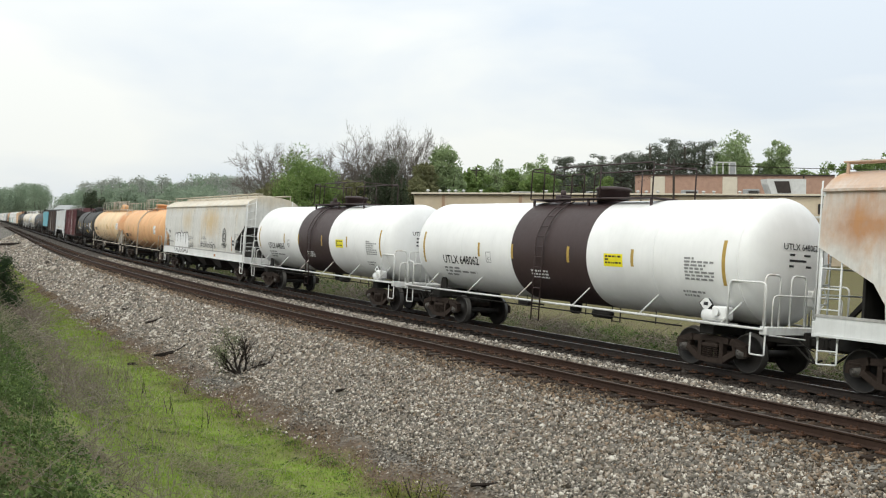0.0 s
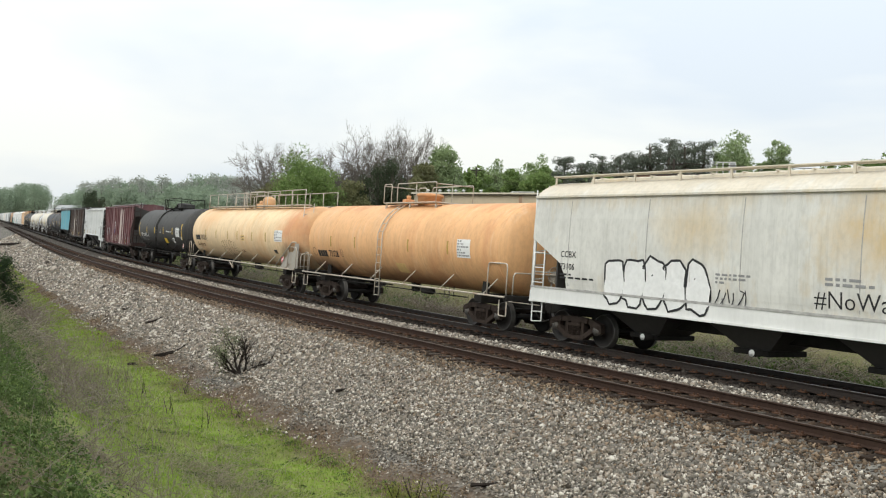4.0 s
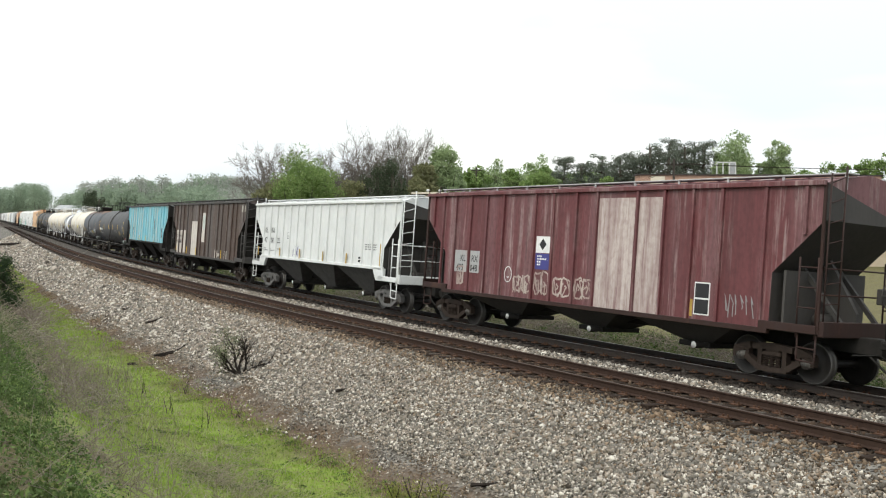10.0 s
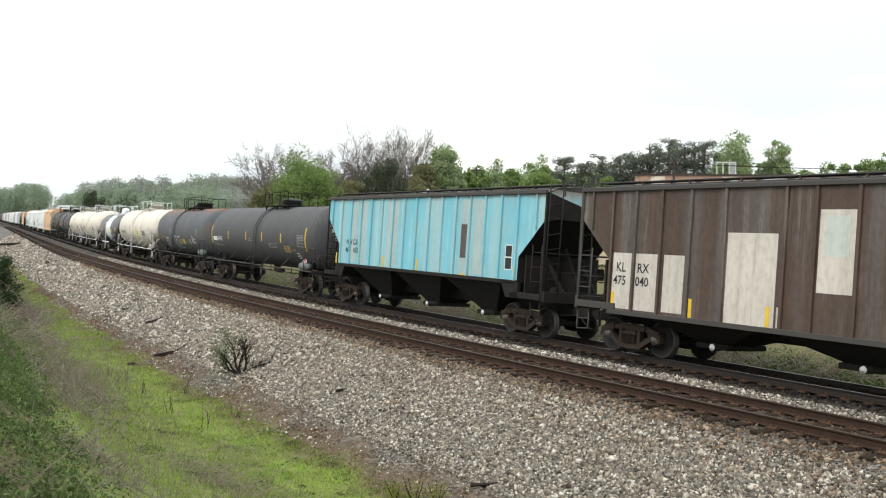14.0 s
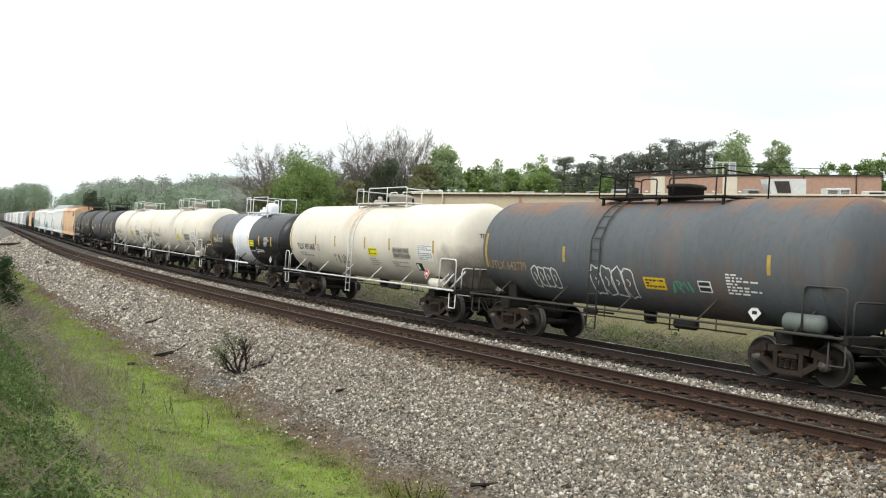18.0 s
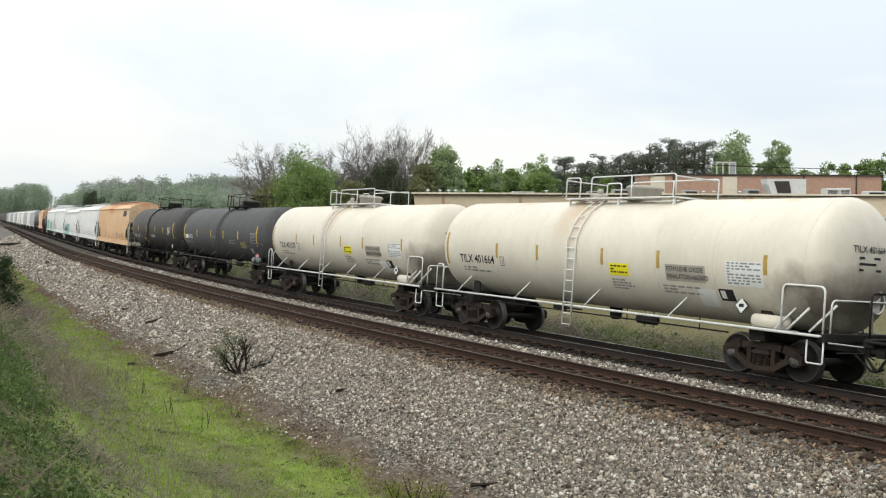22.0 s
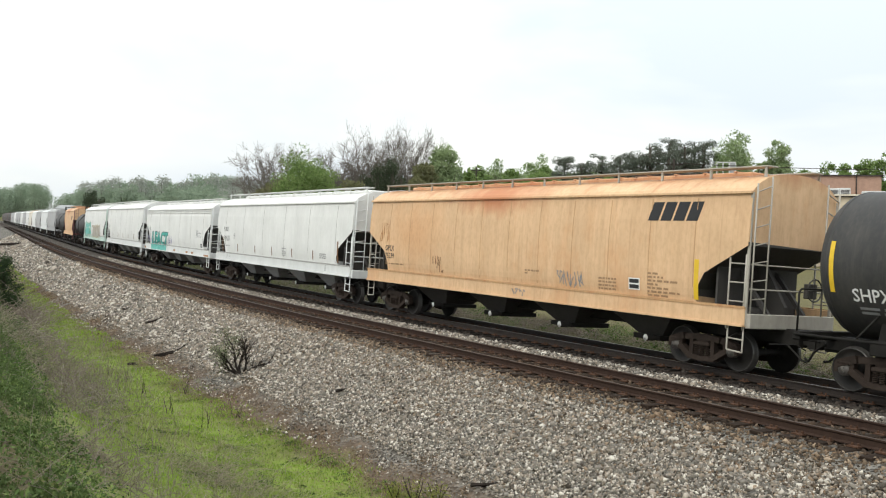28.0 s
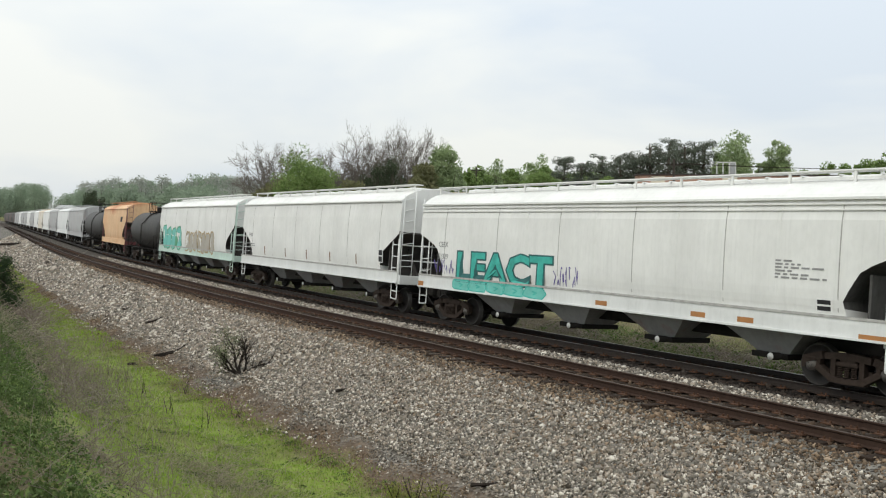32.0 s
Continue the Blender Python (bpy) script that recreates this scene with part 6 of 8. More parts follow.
def build_train():
    # rust-streaked hopper that leads
    r, H, xe, sd = hopper_smooth(-36.2, -16.4, "white covered hopper car streaked with orange rust", P_RUSTW, sill_mat=P_RIBW, end_mat=P_RIBW)
    sd.patch("reflector_stripe", -xe + 1.55, -xe + 1.65, 1.7, 2.4, DULLY)
    # two white tank cars with brown bands
    for a, b, num in ((-16.4, 0.4, "UTLX 648062"), (0.4, 17.2, "UTLX 648065")):
        r, H, T, sd = tank_car(a, b, "white tank car with a dark brown middle band", [P_WHITE, P_BROWN], [(-1.62, 1.87, 1)], gap=0.72, ladder_x=-0.15, ladder_mat=P_BROWN, top=(-1.75, 3.5, 0.95, "open"), top_mat=P_BROWN, hatch_mat=P_BROWN,
                               seams=(-4.4, 4.4), stripes=(-6.95, -3.55, -1.75, 0.9, 3.48, 6.5), head_text=(num, LETTER_K), side_tank=(5.9, 6.7, 0.14, P_WHITE), end_mat=WHITE)
        sd.text(num, -5.75, 2.0, 0.26, LETTER_K, 0.98)
        sd.bars(-5.8, 1.82, 1.9, 3, 0.06, LETTER_G, 3)
        boxed(sd, -3.15, 2.12, LETTER_K)
        caution(sd, 2.4, 3.12, 2.25, 2.58)
        panel(sd, 5.25, 6.25, 2.02, 2.62, None, LETTER_G, 7, 2)
        sd.bars(-0.9, 1.95, 0.8, 3, 0.05, LETTER_W, 6)
        sd.placard(5.75, 1.52, LETTER_W, 0.22)
        sd.bars(5.1, 1.75, 0.7, 2, 0.05, LETTER_G, 8)
        sh = Shape()
        lathe(sh, [(4.19, 0.34), (4.42, 0.34), (4.45, 0.05)], 18, "z", None, (0.9, 0, 0))
        part("valve_cover", sh, P_BROWN, r)
        sh = Shape()
        box(sh, 6.3, 6.75, -1.38, -1.1, 1.18, 1.5, 0, 0.04)
        lathe(sh, [(-1.46, 0.09), (-1.3, 0.09)], 10, "y", None, (6.5, 0, 1.36))
        part("valve_gear", sh, P_WHITE, r)
        for y in (-1.42, -0.55):
            rail(r, [[(H - 0.55, y, 1.1), (H - 0.55, y, 2.3), (H - 0.55, y + 0.5, 2.3), (H - 0.55, y + 0.5, 1.1)]], 0.026, WHITE, "end_cage")
        for y in (-1.42, -0.55):
            rail(r, [[(-H + 0.55, y, 1.1), (-H + 0.55, y, 2.3), (-H + 0.55, y + 0.5, 2.3), (-H + 0.55, y + 0.5, 1.1)]], 0.026, WHITE, "end_cage")
    # grey-white hopper with tags
    r, H, xe, sd = hopper_smooth(17.2, 36.9, "grey-white covered hopper car with graffiti and rust stains", P_GREYW, sill_mat=P_PALE, dark=P_DARKEND, end_mat=P_PALE)
    sd.text("CCBX", -7.8, 2.42, 0.17, LETTER_K)
    sd.text("73106", -7.8, 2.08, 0.17, LETTER_K)
    sd.bars(-7.8, 1.92, 1.4, 2, 0.05, LETTER_K, 2)
    bubbles(sd, -5.9, -2.4, 1.2, 2.55, 5, LETTER_K, LETTER_W, 4, 0.06)
    sd.text("#NoWarInSyria", 0.45, 1.68, 0.36, LETTER_K, 0.98, fat=-0.004, name="graffiti", label="black sprayed slogan")
    sd.bars(0.7, 2.25, 1.3, 2, 0.06, LETTER_G, 9)
    sd.bars(-2.2, 2.2, 1.0, 3, 0.05, LETTER_G, 12)
    scrawl(sd, -2.2, -1.2, 1.55, 1.9, LETTER_K, 5, 0.03, 6)
    for k in (0.36, 0.26, 0.15):
        sd.strokes([[(math.cos(a * 0.449) * k, math.sin(a * 0.449) * k * 1.2) for a in range(15)]], 5.5, 2.4, 1.0, 0.06, LETTER_K)
    scrawl(sd, 5.05, 6.0, 1.75, 2.0, LETTER_K, 6, 0.05, 6)
    sd.patch("reflector_stripe", 6.86, 6.96, 1.62, 2.4, RUSTMARK)
    dual_panel(sd, 7.05, 7.42, 1.9, 2.25)
    sd.bars(7.45, 2.5, 0.8, 6, 0.045, LETTER_G, 11)
    sd.patch("sill_mark", 3.6, 3.95, 1.22, 1.36, RUSTMARK)
    # weathered orange and yellow tank cars
    r, H, T, sd = tank_car(36.9, 53.7, "weathered orange tank car with a caged ladder", [P_ORANGE], rail_mat=P_WORNRAIL, gap=0.45, ladder_x=-0.47, top=(-1.87, 2.18, 0.75, "open"), seams=(-5.0, -2.75, -0.1, 2.6, 4.6), stripes=(-5.27, -2.97, 1.43, 4.2), dx=0.35, hatch_mat=P_ORANGE)
    logo_bars(sd, -6.72, 1.84, 0.26, 0.2, LETTER_K, 4, 0.0)
    sd.text("73028", -5.6, 1.86, 0.26, LETTER_K)
    boxed(sd, -4.4, 1.9, BROWNL, 0.2)
    sd.strokes([[(math.cos(a * 0.449), math.sin(a * 0.449)) for a in range(15)]], -7.05, 2.02, 0.17, 0.02, BROWNL, name="stencil_ring")
    sd.patch("sign", 0.23, 0.95, 1.5, 1.84, FADED, "blank faded yellow sign")
    panel(sd, 4.8, 5.6, 2.2, 2.8, LETTER_W, LETTER_G, 6, 7)
    r, H, T, sd = tank_car(53.7, 73.4, "long weathered yellow tank car with rails along its top", [P_AMBER], rail_mat=P_WORNRAIL, gap=0.7, ladder_x=None, top=(-1.0, 2.4, 0.78, "dome"), seams=(-7.0, -4.8, -2.4, 0.0, 2.3, 4.3, 6.2), stripes=(-6.1, -3.9, -1.65, 0.1, 2.6, 4.72), dx=0.35, hatch_mat=P_AMBER)
    long_top_rail(r, -7.7, 8.4, 4.12, P_WORNRAIL)
    logo_bars(sd, -8.2, 2.12, 0.28, 0.2, LETTER_K, 4, 0.0)
    sd.text("73555", -7.1, 2.14, 0.28, LETTER_K)
    boxed(sd, -6.0, 2.1, LETTER_K, 0.2)
    sd.bars(-8.1, 1.95, 1.6, 3, 0.045, BROWNL, 4)
    bubbles(sd, -3.0, -0.3, 1.35, 2.2, 6, BROWNL, None, 8, 0.022, "thin brown sprayed outline letters")
    sd.text("SURE", 0.3, 1.62, 0.17, BROWNL, 1.3, fat=-0.01, name="graffiti")
    caution(sd, 0.75, 1.35, 2.24, 2.54, FADED)
    panel(sd, 6.0, 7.1, 2.32, 2.86, LETTER_W, LETTER_G, 7, 3)
    sd.patch("data_panel", 5.7, 6.1, 1.75, 1.92, LETTER_K)
    sd.placard(6.4, 1.5, REDDI, 0.2)
    ladder(r, (8.9, -1.15, 1.1), (8.75, -0.95, 4.1), (8.95, -0.70, 1.1), (8.8, -0.5, 4.2), 10, P_WORNRAIL)
    for y in (-1.3, 1.3):
        sh = Shape()
        prism(sh, [(H - 2.9, 1.12), (H - 0.6, 1.12), (H - 0.6, 2.3), (H - 1.1, 2.3)], y - 0.02, y + 0.02)
        part("end_shield", sh, P_TANGREY, r)
    rail(r, [[(H - 3.2, -1.48, 1.1), (H - 1.0, -1.48, 2.35), (H - 0.5, -1.48, 2.35)], [(-0.6, -1.5, 1.1), (-0.3, -1.35, 0.7), (0.0, -1.5, 1.1)]], 0.03, P_WORNRAIL, "brace")
    # black tank car
    r, H, T, sd = tank_car(73.2, 91.0, "black tank car with white lettering", [P_BLACK], rail_mat=UNDER, gap=0.85, end_loop=False, ladder_x=-0.35, top=(-1.8, 3.3, 0.7, "box"), seams=(-4.2, -1.6, 1.2, 4.0), stripes=(-7.25, -4.35, -1.6, 1.3, 4.1, 6.75), dx=-0.15, head_text=("SHPX 204275", LETTER_W), stripe_mat=YELLOW)
    sd.text("SHPX 204275", -6.55, 2.0, 0.26, LETTER_W, 0.98)
    sd.bars(-6.4, 1.85, 2.1, 2, 0.05, LETTER_G, 2)
    boxed(sd, -4.15, 2.0, LETTER_W, 0.22)
    sd.patch("yellow_board", 1.3, 2.1, 1.68, 2.0, YELLOW)
    sd.bars(2.2, 2.42, 1.7, 1, 0.06, LETTER_W, 8)
    sd.bars(0.2, 2.52, 0.35, 3, 0.05, LETTER_W, 9)
    panel(sd, 3.85, 4.4, 1.74, 2.06, LETTER_W, LETTER_K, 5, 4)
    panel(sd, 5.0, 6.05, 2.15, 2.75, LETTER_W, LETTER_G, 8, 5)
    sd.patch("data_panel", 6.4, 6.62, 2.0, 2.18, LETTER_W)
    sd.placard(6.45, 1.6, REDDI, 0.2, second=LETTER_W)
    sh = Shape()
    box(sh, 0.9, 2.05, -0.45, 0.45, 4.1, 4.45, 0, 0.03)
    part("valve_box", sh, P_BLACK, r)
    # four ribbed hoppers
    r, H, xe, sd = hopper_ribbed(91.0, 108.8, "faded maroon covered hopper car with bleached panels", P_MAROON, (-6.9, -6.15, -5.24, -4.34, -3.44, -1.84, -0.99, 0.01, 0.86, 2.41, 3.36, 4.31, 5.21, 6.45), dark=P_DARKEND, rib_mat=P_MAROON, truck_mat=TRUCK, roof_mat=P_MAROON, walk_mat=P_GREY, end_mat=P_RUSTEND)
    sd.patch("bleached_panel", 0.92, 2.36, 1.12, 4.05, BLEACH, lift=0.003)
    sd.patch("bleached_panel", 2.46, 3.31, 1.12, 4.05, BLEACH, lift=0.003)
    for a, b in ((-6.08, -5.3), (-5.18, -4.65)):
        sd.patch("repaint_patch", a, b, 1.75, 2.45, P_GREY, lift=0.004)
    for t, x, z in (("KL", -5.75, 2.10), ("RX", -5.1, 2.10), ("475", -5.95, 1.80), ("048", -5.15, 1.80)):
        sd.text(t, x, z, 0.2, LETTER_K, 0.95)
    sd.patch("sign", -1.74, -1.1, 2.5, 2.98, LETTER_W, "white and blue sign")
    sd.blob([(0, -1), (1, 0), (0, 1), (-1, 0)], -1.42, 2.75, 0.17, LETTER_K, 0.009, "emblem")
    sd.patch("sign", -1.74, -1.1, 2.02, 2.48, BLUEB)
    sd.bars(-1.65, 2.38, 0.45, 4, 0.045, LETTER_W, 3, 0.009)
    for a, b, k, c in ((-2.75, -2.35, 1, 1), (-2.3, -1.95, 2, 1), (-1.72, -1.1, 7, 2), (-0.85, -0.1, 3, 2), (0.1, 0.8, 4, 2), (-5.9, -5.5, 8, 1)):
        bubbles(sd, a, b, 1.3, 1.75 + 0.03 * k, c, CHALK, None, 20 + k, 0.05, "worn white sprayed letters")
        scrawl(sd, a, b, 1.28, 1.8, CHALK, 20 + k, 0.045, 4, "worn white sprayed letters")
    sd.strokes([[(math.cos(a * 0.449), math.sin(a * 0.449) * 1.3) for a in range(15)], [(-0.3, -0.4), (0, -0.55), (0.3, -0.4)]], -3.05, 1.8, 0.18, 0.025, LETTER_W)
    dual_panel(sd, 4.5, 4.98, 1.25, 2.02)
    scrawl(sd, 5.4, 6.3, 1.25, 1.8, LETTER_G, 29, 0.025, 6)
    sd.patch("reflector_stripe", 4.38, 4.46, 1.2, 1.6, DULLY)
    r, H, xe, sd = hopper_ribbed(108.8, 126.5, "white covered hopper car with outside posts and grey bays", P_RIBW, 16, 1.58, 4.12, dark=P_DARKEND, truck_mat=TRUCK_GREY, bay_mat=P_BAY, walk_mat=P_RIBW)
    for t, x, z in (("KL", -6.42, 2.74), ("RX", -5.56, 2.74), ("47", -6.42, 2.26), ("50", -5.56, 2.26), ("22", -4.68, 2.26)):
        sd.text(t, x, z, 0.24, LETTER_K)
    sd.bars(-6.45, 1.95, 0.6, 2, 0.05, LETTER_G, 3)
    sd.bars(-5.56, 1.95, 0.6, 2, 0.05, LETTER_G, 4)
    sd.bars(-4.68, 1.95, 0.4, 2, 0.05, LETTER_G, 5)
    boxed(sd, -3.4, 2.5, LETTER_K, 0.22)
    for x in (-7.1, -4.14, -1.64, 1.01, 3.41):
        sd.patch("reflector_stripe", x - 0.05, x + 0.05, 1.62, 2.05, DULLY, lift=0.068)
    sd.patch("reflector_stripe", 6.3, 6.4, 1.65, 2.5, DULLY)
    scrawl(sd, -2.6, -1.85, 1.7, 2.2, PURPLE, 31, 0.035, 4)
    sd.bars(5.0, 2.42, 1.0, 3, 0.05, LETTER_G, 6)
    dual_panel(sd, 4.42, 4.8, 1.7, 1.98)
    r, H, xe, sd = hopper_ribbed(126.5, 143.9, "dark brown covered hopper car with white repair patches", P_DKBROWN, (-6.83, -5.98, -5.08, -4.13, -3.08, -1.43, -0.68, 0.32, 1.17, 2.87, 3.67, 4.72, 5.6, 6.4), dark=UNDER, walk_mat=P_DARKEND, truck_mat=TRUCK, end_mat=P_DARKEND, roof_mat=P_DARKEND, gap=0.62)
    for a, b, c, d, m in ((-6.75, -6.05, 1.18, 2.62, PRIMER), (-5.92, -5.14, 1.18, 2.62, PRIMER), (-4.95, -4.28, 1.21, 2.62, PRIMER), (-3.0, -1.62, 1.13, 3.2, PRIMER), (-0.60, 0.24, 1.98, 3.72, PRIMER), (-0.45, 0.12, 2.75, 3.6, PRIMER2)):
        sd.patch("repaint_patch", a, b, c, d, m, lift=0.004 if m is PRIMER else 0.008)
    for t, x, z in (("KL", -6.62, 2.14), ("RX", -5.85, 2.14), ("475", -6.7, 1.80), ("040", -5.9, 1.80)):
        sd.text(t, x, z, 0.23, LETTER_K, 0.95, lift=0.011)
    for x, m in ((-6.70, YELLOW), (-4.02, YELLOW), (-1.78, YELLOW), (-1.5, PRIMER), (1.1, YELLOW), (2.55, PRIMER), (2.97, PRIMER), (3.72, YELLOW), (3.58, PRIMER), (4.5, PRIMER), (4.82, PRIMER), (6.3, YELLOW)):
        sd.patch("reflector_stripe", x - 0.05, x + 0.05, 1.15, 1.6, m, lift=0.012)
    sd.patch("repaint_patch", 3.1, 3.5, 1.25, 1.42, PRIMER, lift=0.006)
    sd.patch("repaint_patch", xe - 0.9, xe - 0.25, 3.75, 4.1, P_TANGREY, lift=0.004)
    r, H, xe, sd = hopper_ribbed(143.9, 160.9, "light blue faded covered hopper car with black bays", P_BLUE, 15, 1.58, dark=UNDER, truck_mat=TRUCK, walk_mat=P_DARKEND, end_mat=UNDER, roof_mat=P_DARKEND)
    for a, b in ((-5.4, -4.75), (-4.6, -4.0), (3.0, 3.65), (3.8, 4.5), (-2.2, -1.4)):
        sd.patch("bleached_panel", a, b, 1.7, 4.1, BLUEPALE, lift=0.003)
    sd.text("NW", -5.66, 2.42, 0.2, LETTER_K, lift=0.011)
    sd.text("CX", -5.05, 2.42, 0.2, LETTER_K, lift=0.011)
    sd.text("462", -5.7, 2.1, 0.2, LETTER_K, lift=0.011)
    sd.text("632", -5.0, 2.1, 0.2, LETTER_K, lift=0.011)
    dual_panel(sd, 5.6, 5.98, 1.93, 2.7)
    for x in (-6.55, -2.4, 0.2, 6.1):
        sd.patch("reflector_stripe", x - 0.05, x + 0.05, 1.62, 2.05, YELLOW, lift=0.012)
    sd.patch("reflector_stripe", 3.0, 3.6, 1.6, 1.68, YELLOW, lift=0.012)
    sd.patch("reflector_stripe", 6.08, 6.18, 1.65, 2.6, YELLOW, lift=0.012)
    sd.patch("rust_scab", 3.0, 3.35, 2.2, 3.3, P_DKBROWN, lift=0.006)
    # dark tank cars
    for a, b, dx, num in ((160.9, 178.2, 0.55, "54145"), (254.9, 272.1, 0.45, "54135")):
        r, H, T, sd = tank_car(a, b, "dark grey tank car with bright yellow reflector stripes", [P_GREYBLK], rail_mat=P_DARKEND, gap=0.5, ladder_x=0.4, top=(-0.65, 2.75, 0.7, "open"), seams=(-4.6, -2.0, 0.9, 3.6, 5.6), stripes=(-8.1, -4.5, -1.4, 1.1, 3.85, 7.0), dx=dx, stripe_mat=YELLOW, top_mat=UNDER, hatch_mat=P_BLACK, side_tank=(6.2, 7.2, 0.17, GREYT), head_text=(num, LETTER_W))
        logo_bars(sd, -7.3, 2.16, 0.23, 0.16, LETTER_W, 4, 0.0)
        sd.text(num, -6.45, 2.17, 0.24, LETTER_W)
        sd.bars(-7.25, 1.98, 1.7, 2, 0.05, LETTER_G, 3)
        sd.bars(2.1, 2.2, 1.1, 4, 0.035, LETTER_G, 5)
        sd.bars(-1.0, 2.35, 1.2, 2, 0.05, LETTER_G, 7)
        sd.patch("yellow_board", 4.15, 4.95, 1.85, 2.15, OCHRE)
        sd.bars(4.22, 2.05, 0.66, 3, 0.04, LETTER_K, 8, 0.009)
        sd.text("FRA AIP", 5.15, 1.93, 0.10, LETTER_G)
        panel(sd, 5.95, 6.85, 2.1, 2.7, None, LETTER_G, 8, 6)
        dual_panel(sd, 5.6, 5.95, 1.62, 1.85)
        sd.placard(6.25, 1.5, REDDI, 0.24)
    r, H, T, sd = tank_car(178.2, 192.7, "grey tank car with rust-brown top and white graffiti", [P_GREYRUST], rail_mat=P_DARKEND, gap=0.52, ladder_x=-0.83, top=(-1.7, 2.8, 0.7, "open"), seams=(-4.4, -1.6, 1.2, 3.6), stripes=(-6.7, -2.4, 4.62), dx=0.95, side_tank=(5.1, 6.1, 0.2, GREYT), stripe_mat=DULLY, inset=2.1, top_mat=UNDER, hatch_mat=UNDER)
    sd.text("UTLX 642779", -6.1, 1.95, 0.24, OCHRETEXT, 0.95)
    bubbles(sd, -4.0, -2.8, 1.5, 2.12, 4, LETTER_W, None, 14, 0.035)
    bubbles(sd, -1.35, 0.3, 1.45, 2.25, 4, LETTER_W, None, 15, 0.035)
    caution(sd, 0.67, 1.42, 1.75, 2.04, YELLOW)
    scrawl(sd, 1.6, 2.3, 1.7, 2.0, GREENS, 33, 0.04, 5)
    dual_panel(sd, 2.5, 2.9, 1.78, 2.05)
    panel(sd, 3.35, 4.4, 1.76, 2.28, None, LETTER_W, 7, 7)
    sd.placard(3.95, 1.42, LETTER_W, 0.22)
    # cream tank cars
    for a, b, dx, num, tag in ((192.7, 208.9, 0.45, "TILX 401668", True), (222.4, 238.6, 0.4, "TILX 401664", False), (238.6, 254.9, 0.0, "TILX 401570", False)):
        r, H, T, sd = tank_car(a, b, "cream tank car with orange reflector stripes", [P_CREAM], gap=0.43, ladder_x=-0.88 + dx, top=(-2.2 + dx, 2.15 + dx, 0.62, "open"), seams=(-4.2, -2.2, 0.7, 2.7, 4.6), stripes=(-7.5, -4.3, -2.27, 0.55, 2.63, 5.9), dx=dx, head_text=(num, LETTER_K), side_tank=(5.6, 6.6, 0.15, P_CREAM), hatch_mat=P_TANGREY)
        sd.text(num, -6.4, 2.08, 0.25, LETTER_K)
        sd.bars(-6.3, 1.9, 1.6, 2, 0.05, LETTER_G, 3)
        boxed(sd, -4.15, 2.05, LETTER_K, 0.2)
        caution(sd, 0.82, 1.55, 2.03, 2.34)
        sd.bars(0.85, 1.9, 0.8, 4, 0.04, LETTER_G, 9)
        sd.patch("hazard_board", 2.87, 4.15, 2.0, 2.4, P_TANGREY)
        sd.text("ETHYLENE OXIDE", 2.92, 2.24, 0.11, LETTER_K, 0.92, 0.011)
        sd.text("INHALATION HAZARD", 2.92, 2.06, 0.11, LETTER_K, 0.80, 0.011)
        sd.bars(2.7, 1.85, 1.2, 3, 0.04, LETTER_G, 10)
        panel(sd, 4.78, 5.82, 2.0, 2.55, LETTER_W, LETTER_G, 8, 8)
        sd.patch("data_panel", 4.47, 4.9, 1.63, 1.9, LETTER_K)
        sd.patch("data_panel", 4.52, 4.66, 1.68, 1.86, LETTER_W, lift=0.009)
        sd.placard(5.07, 1.56, REDDI if tag else LETTER_W, 0.2, second=LETTER_W if tag else REDDI)
        if tag:
            scrawl(sd, -2.6, -1.2, 1.6, 1.98, LETTER_K, 41, 0.035, 9)
        else:
            sd.patch("sign", 3.8, 4.35, 1.45, 1.85, LETTER_W)
        for k in (0.0, 0.55):
            rail(r, [[(H - 0.9 - k, -1.35, 1.15), (H - 0.45 - k, -1.1, 1.75)]], 0.03, WHITE, "brace")
    # short black and white tank car
    r, H, T, sd = tank_car(208.9, 222.4, "short glossy black tank car with a white middle band", [P_GLOSSK, P_GLOSSW], [(-1.49, 1.31, 1)], 1.36, 2.4, 0.35, 2.1, end_loop=False, rail_mat=UNDER, ladder_x=0.23, ladder_mat=P_GLOSSW, top=(-1.15, 2.25, 0.82, "dome"), top_mat=P_GLOSSW, hatch_mat=P_GLOSSW, seams=(-3.2, 3.2), stripes=(-6.2, -4.54, -1.94, 0.91, 2.76, 4.6), stripe_mat=YELLOW, dx=0.45, head_text=("IPBX 17117", LETTER_W))
    sd.text("IPBX", -5.34, 2.06, 0.25, LETTER_W)
    sd.text("17117", -4.48, 2.06, 0.25, LETTER_W)
    sd.bars(-5.3, 1.9, 1.5, 2, 0.045, LETTER_G, 3)
    caution(sd, 1.16, 1.91, 2.0, 2.3)
    sd.bars(2.2, 1.9, 1.2, 4, 0.045, LETTER_W, 4)
    sd.bars(1.0, 1.75, 1.0, 2, 0.05, LETTER_W, 5)
    panel(sd, 3.5, 4.4, 2.0, 2.5, None, LETTER_W, 7, 9)
    sd.placard(3.91, 1.42, LETTER_W, 0.2)
    rail(r, [[(-1.9, -1.52, 1.12), (2.0, -1.52, 1.12)]], 0.045, P_GLOSSW, "white_step_rail")
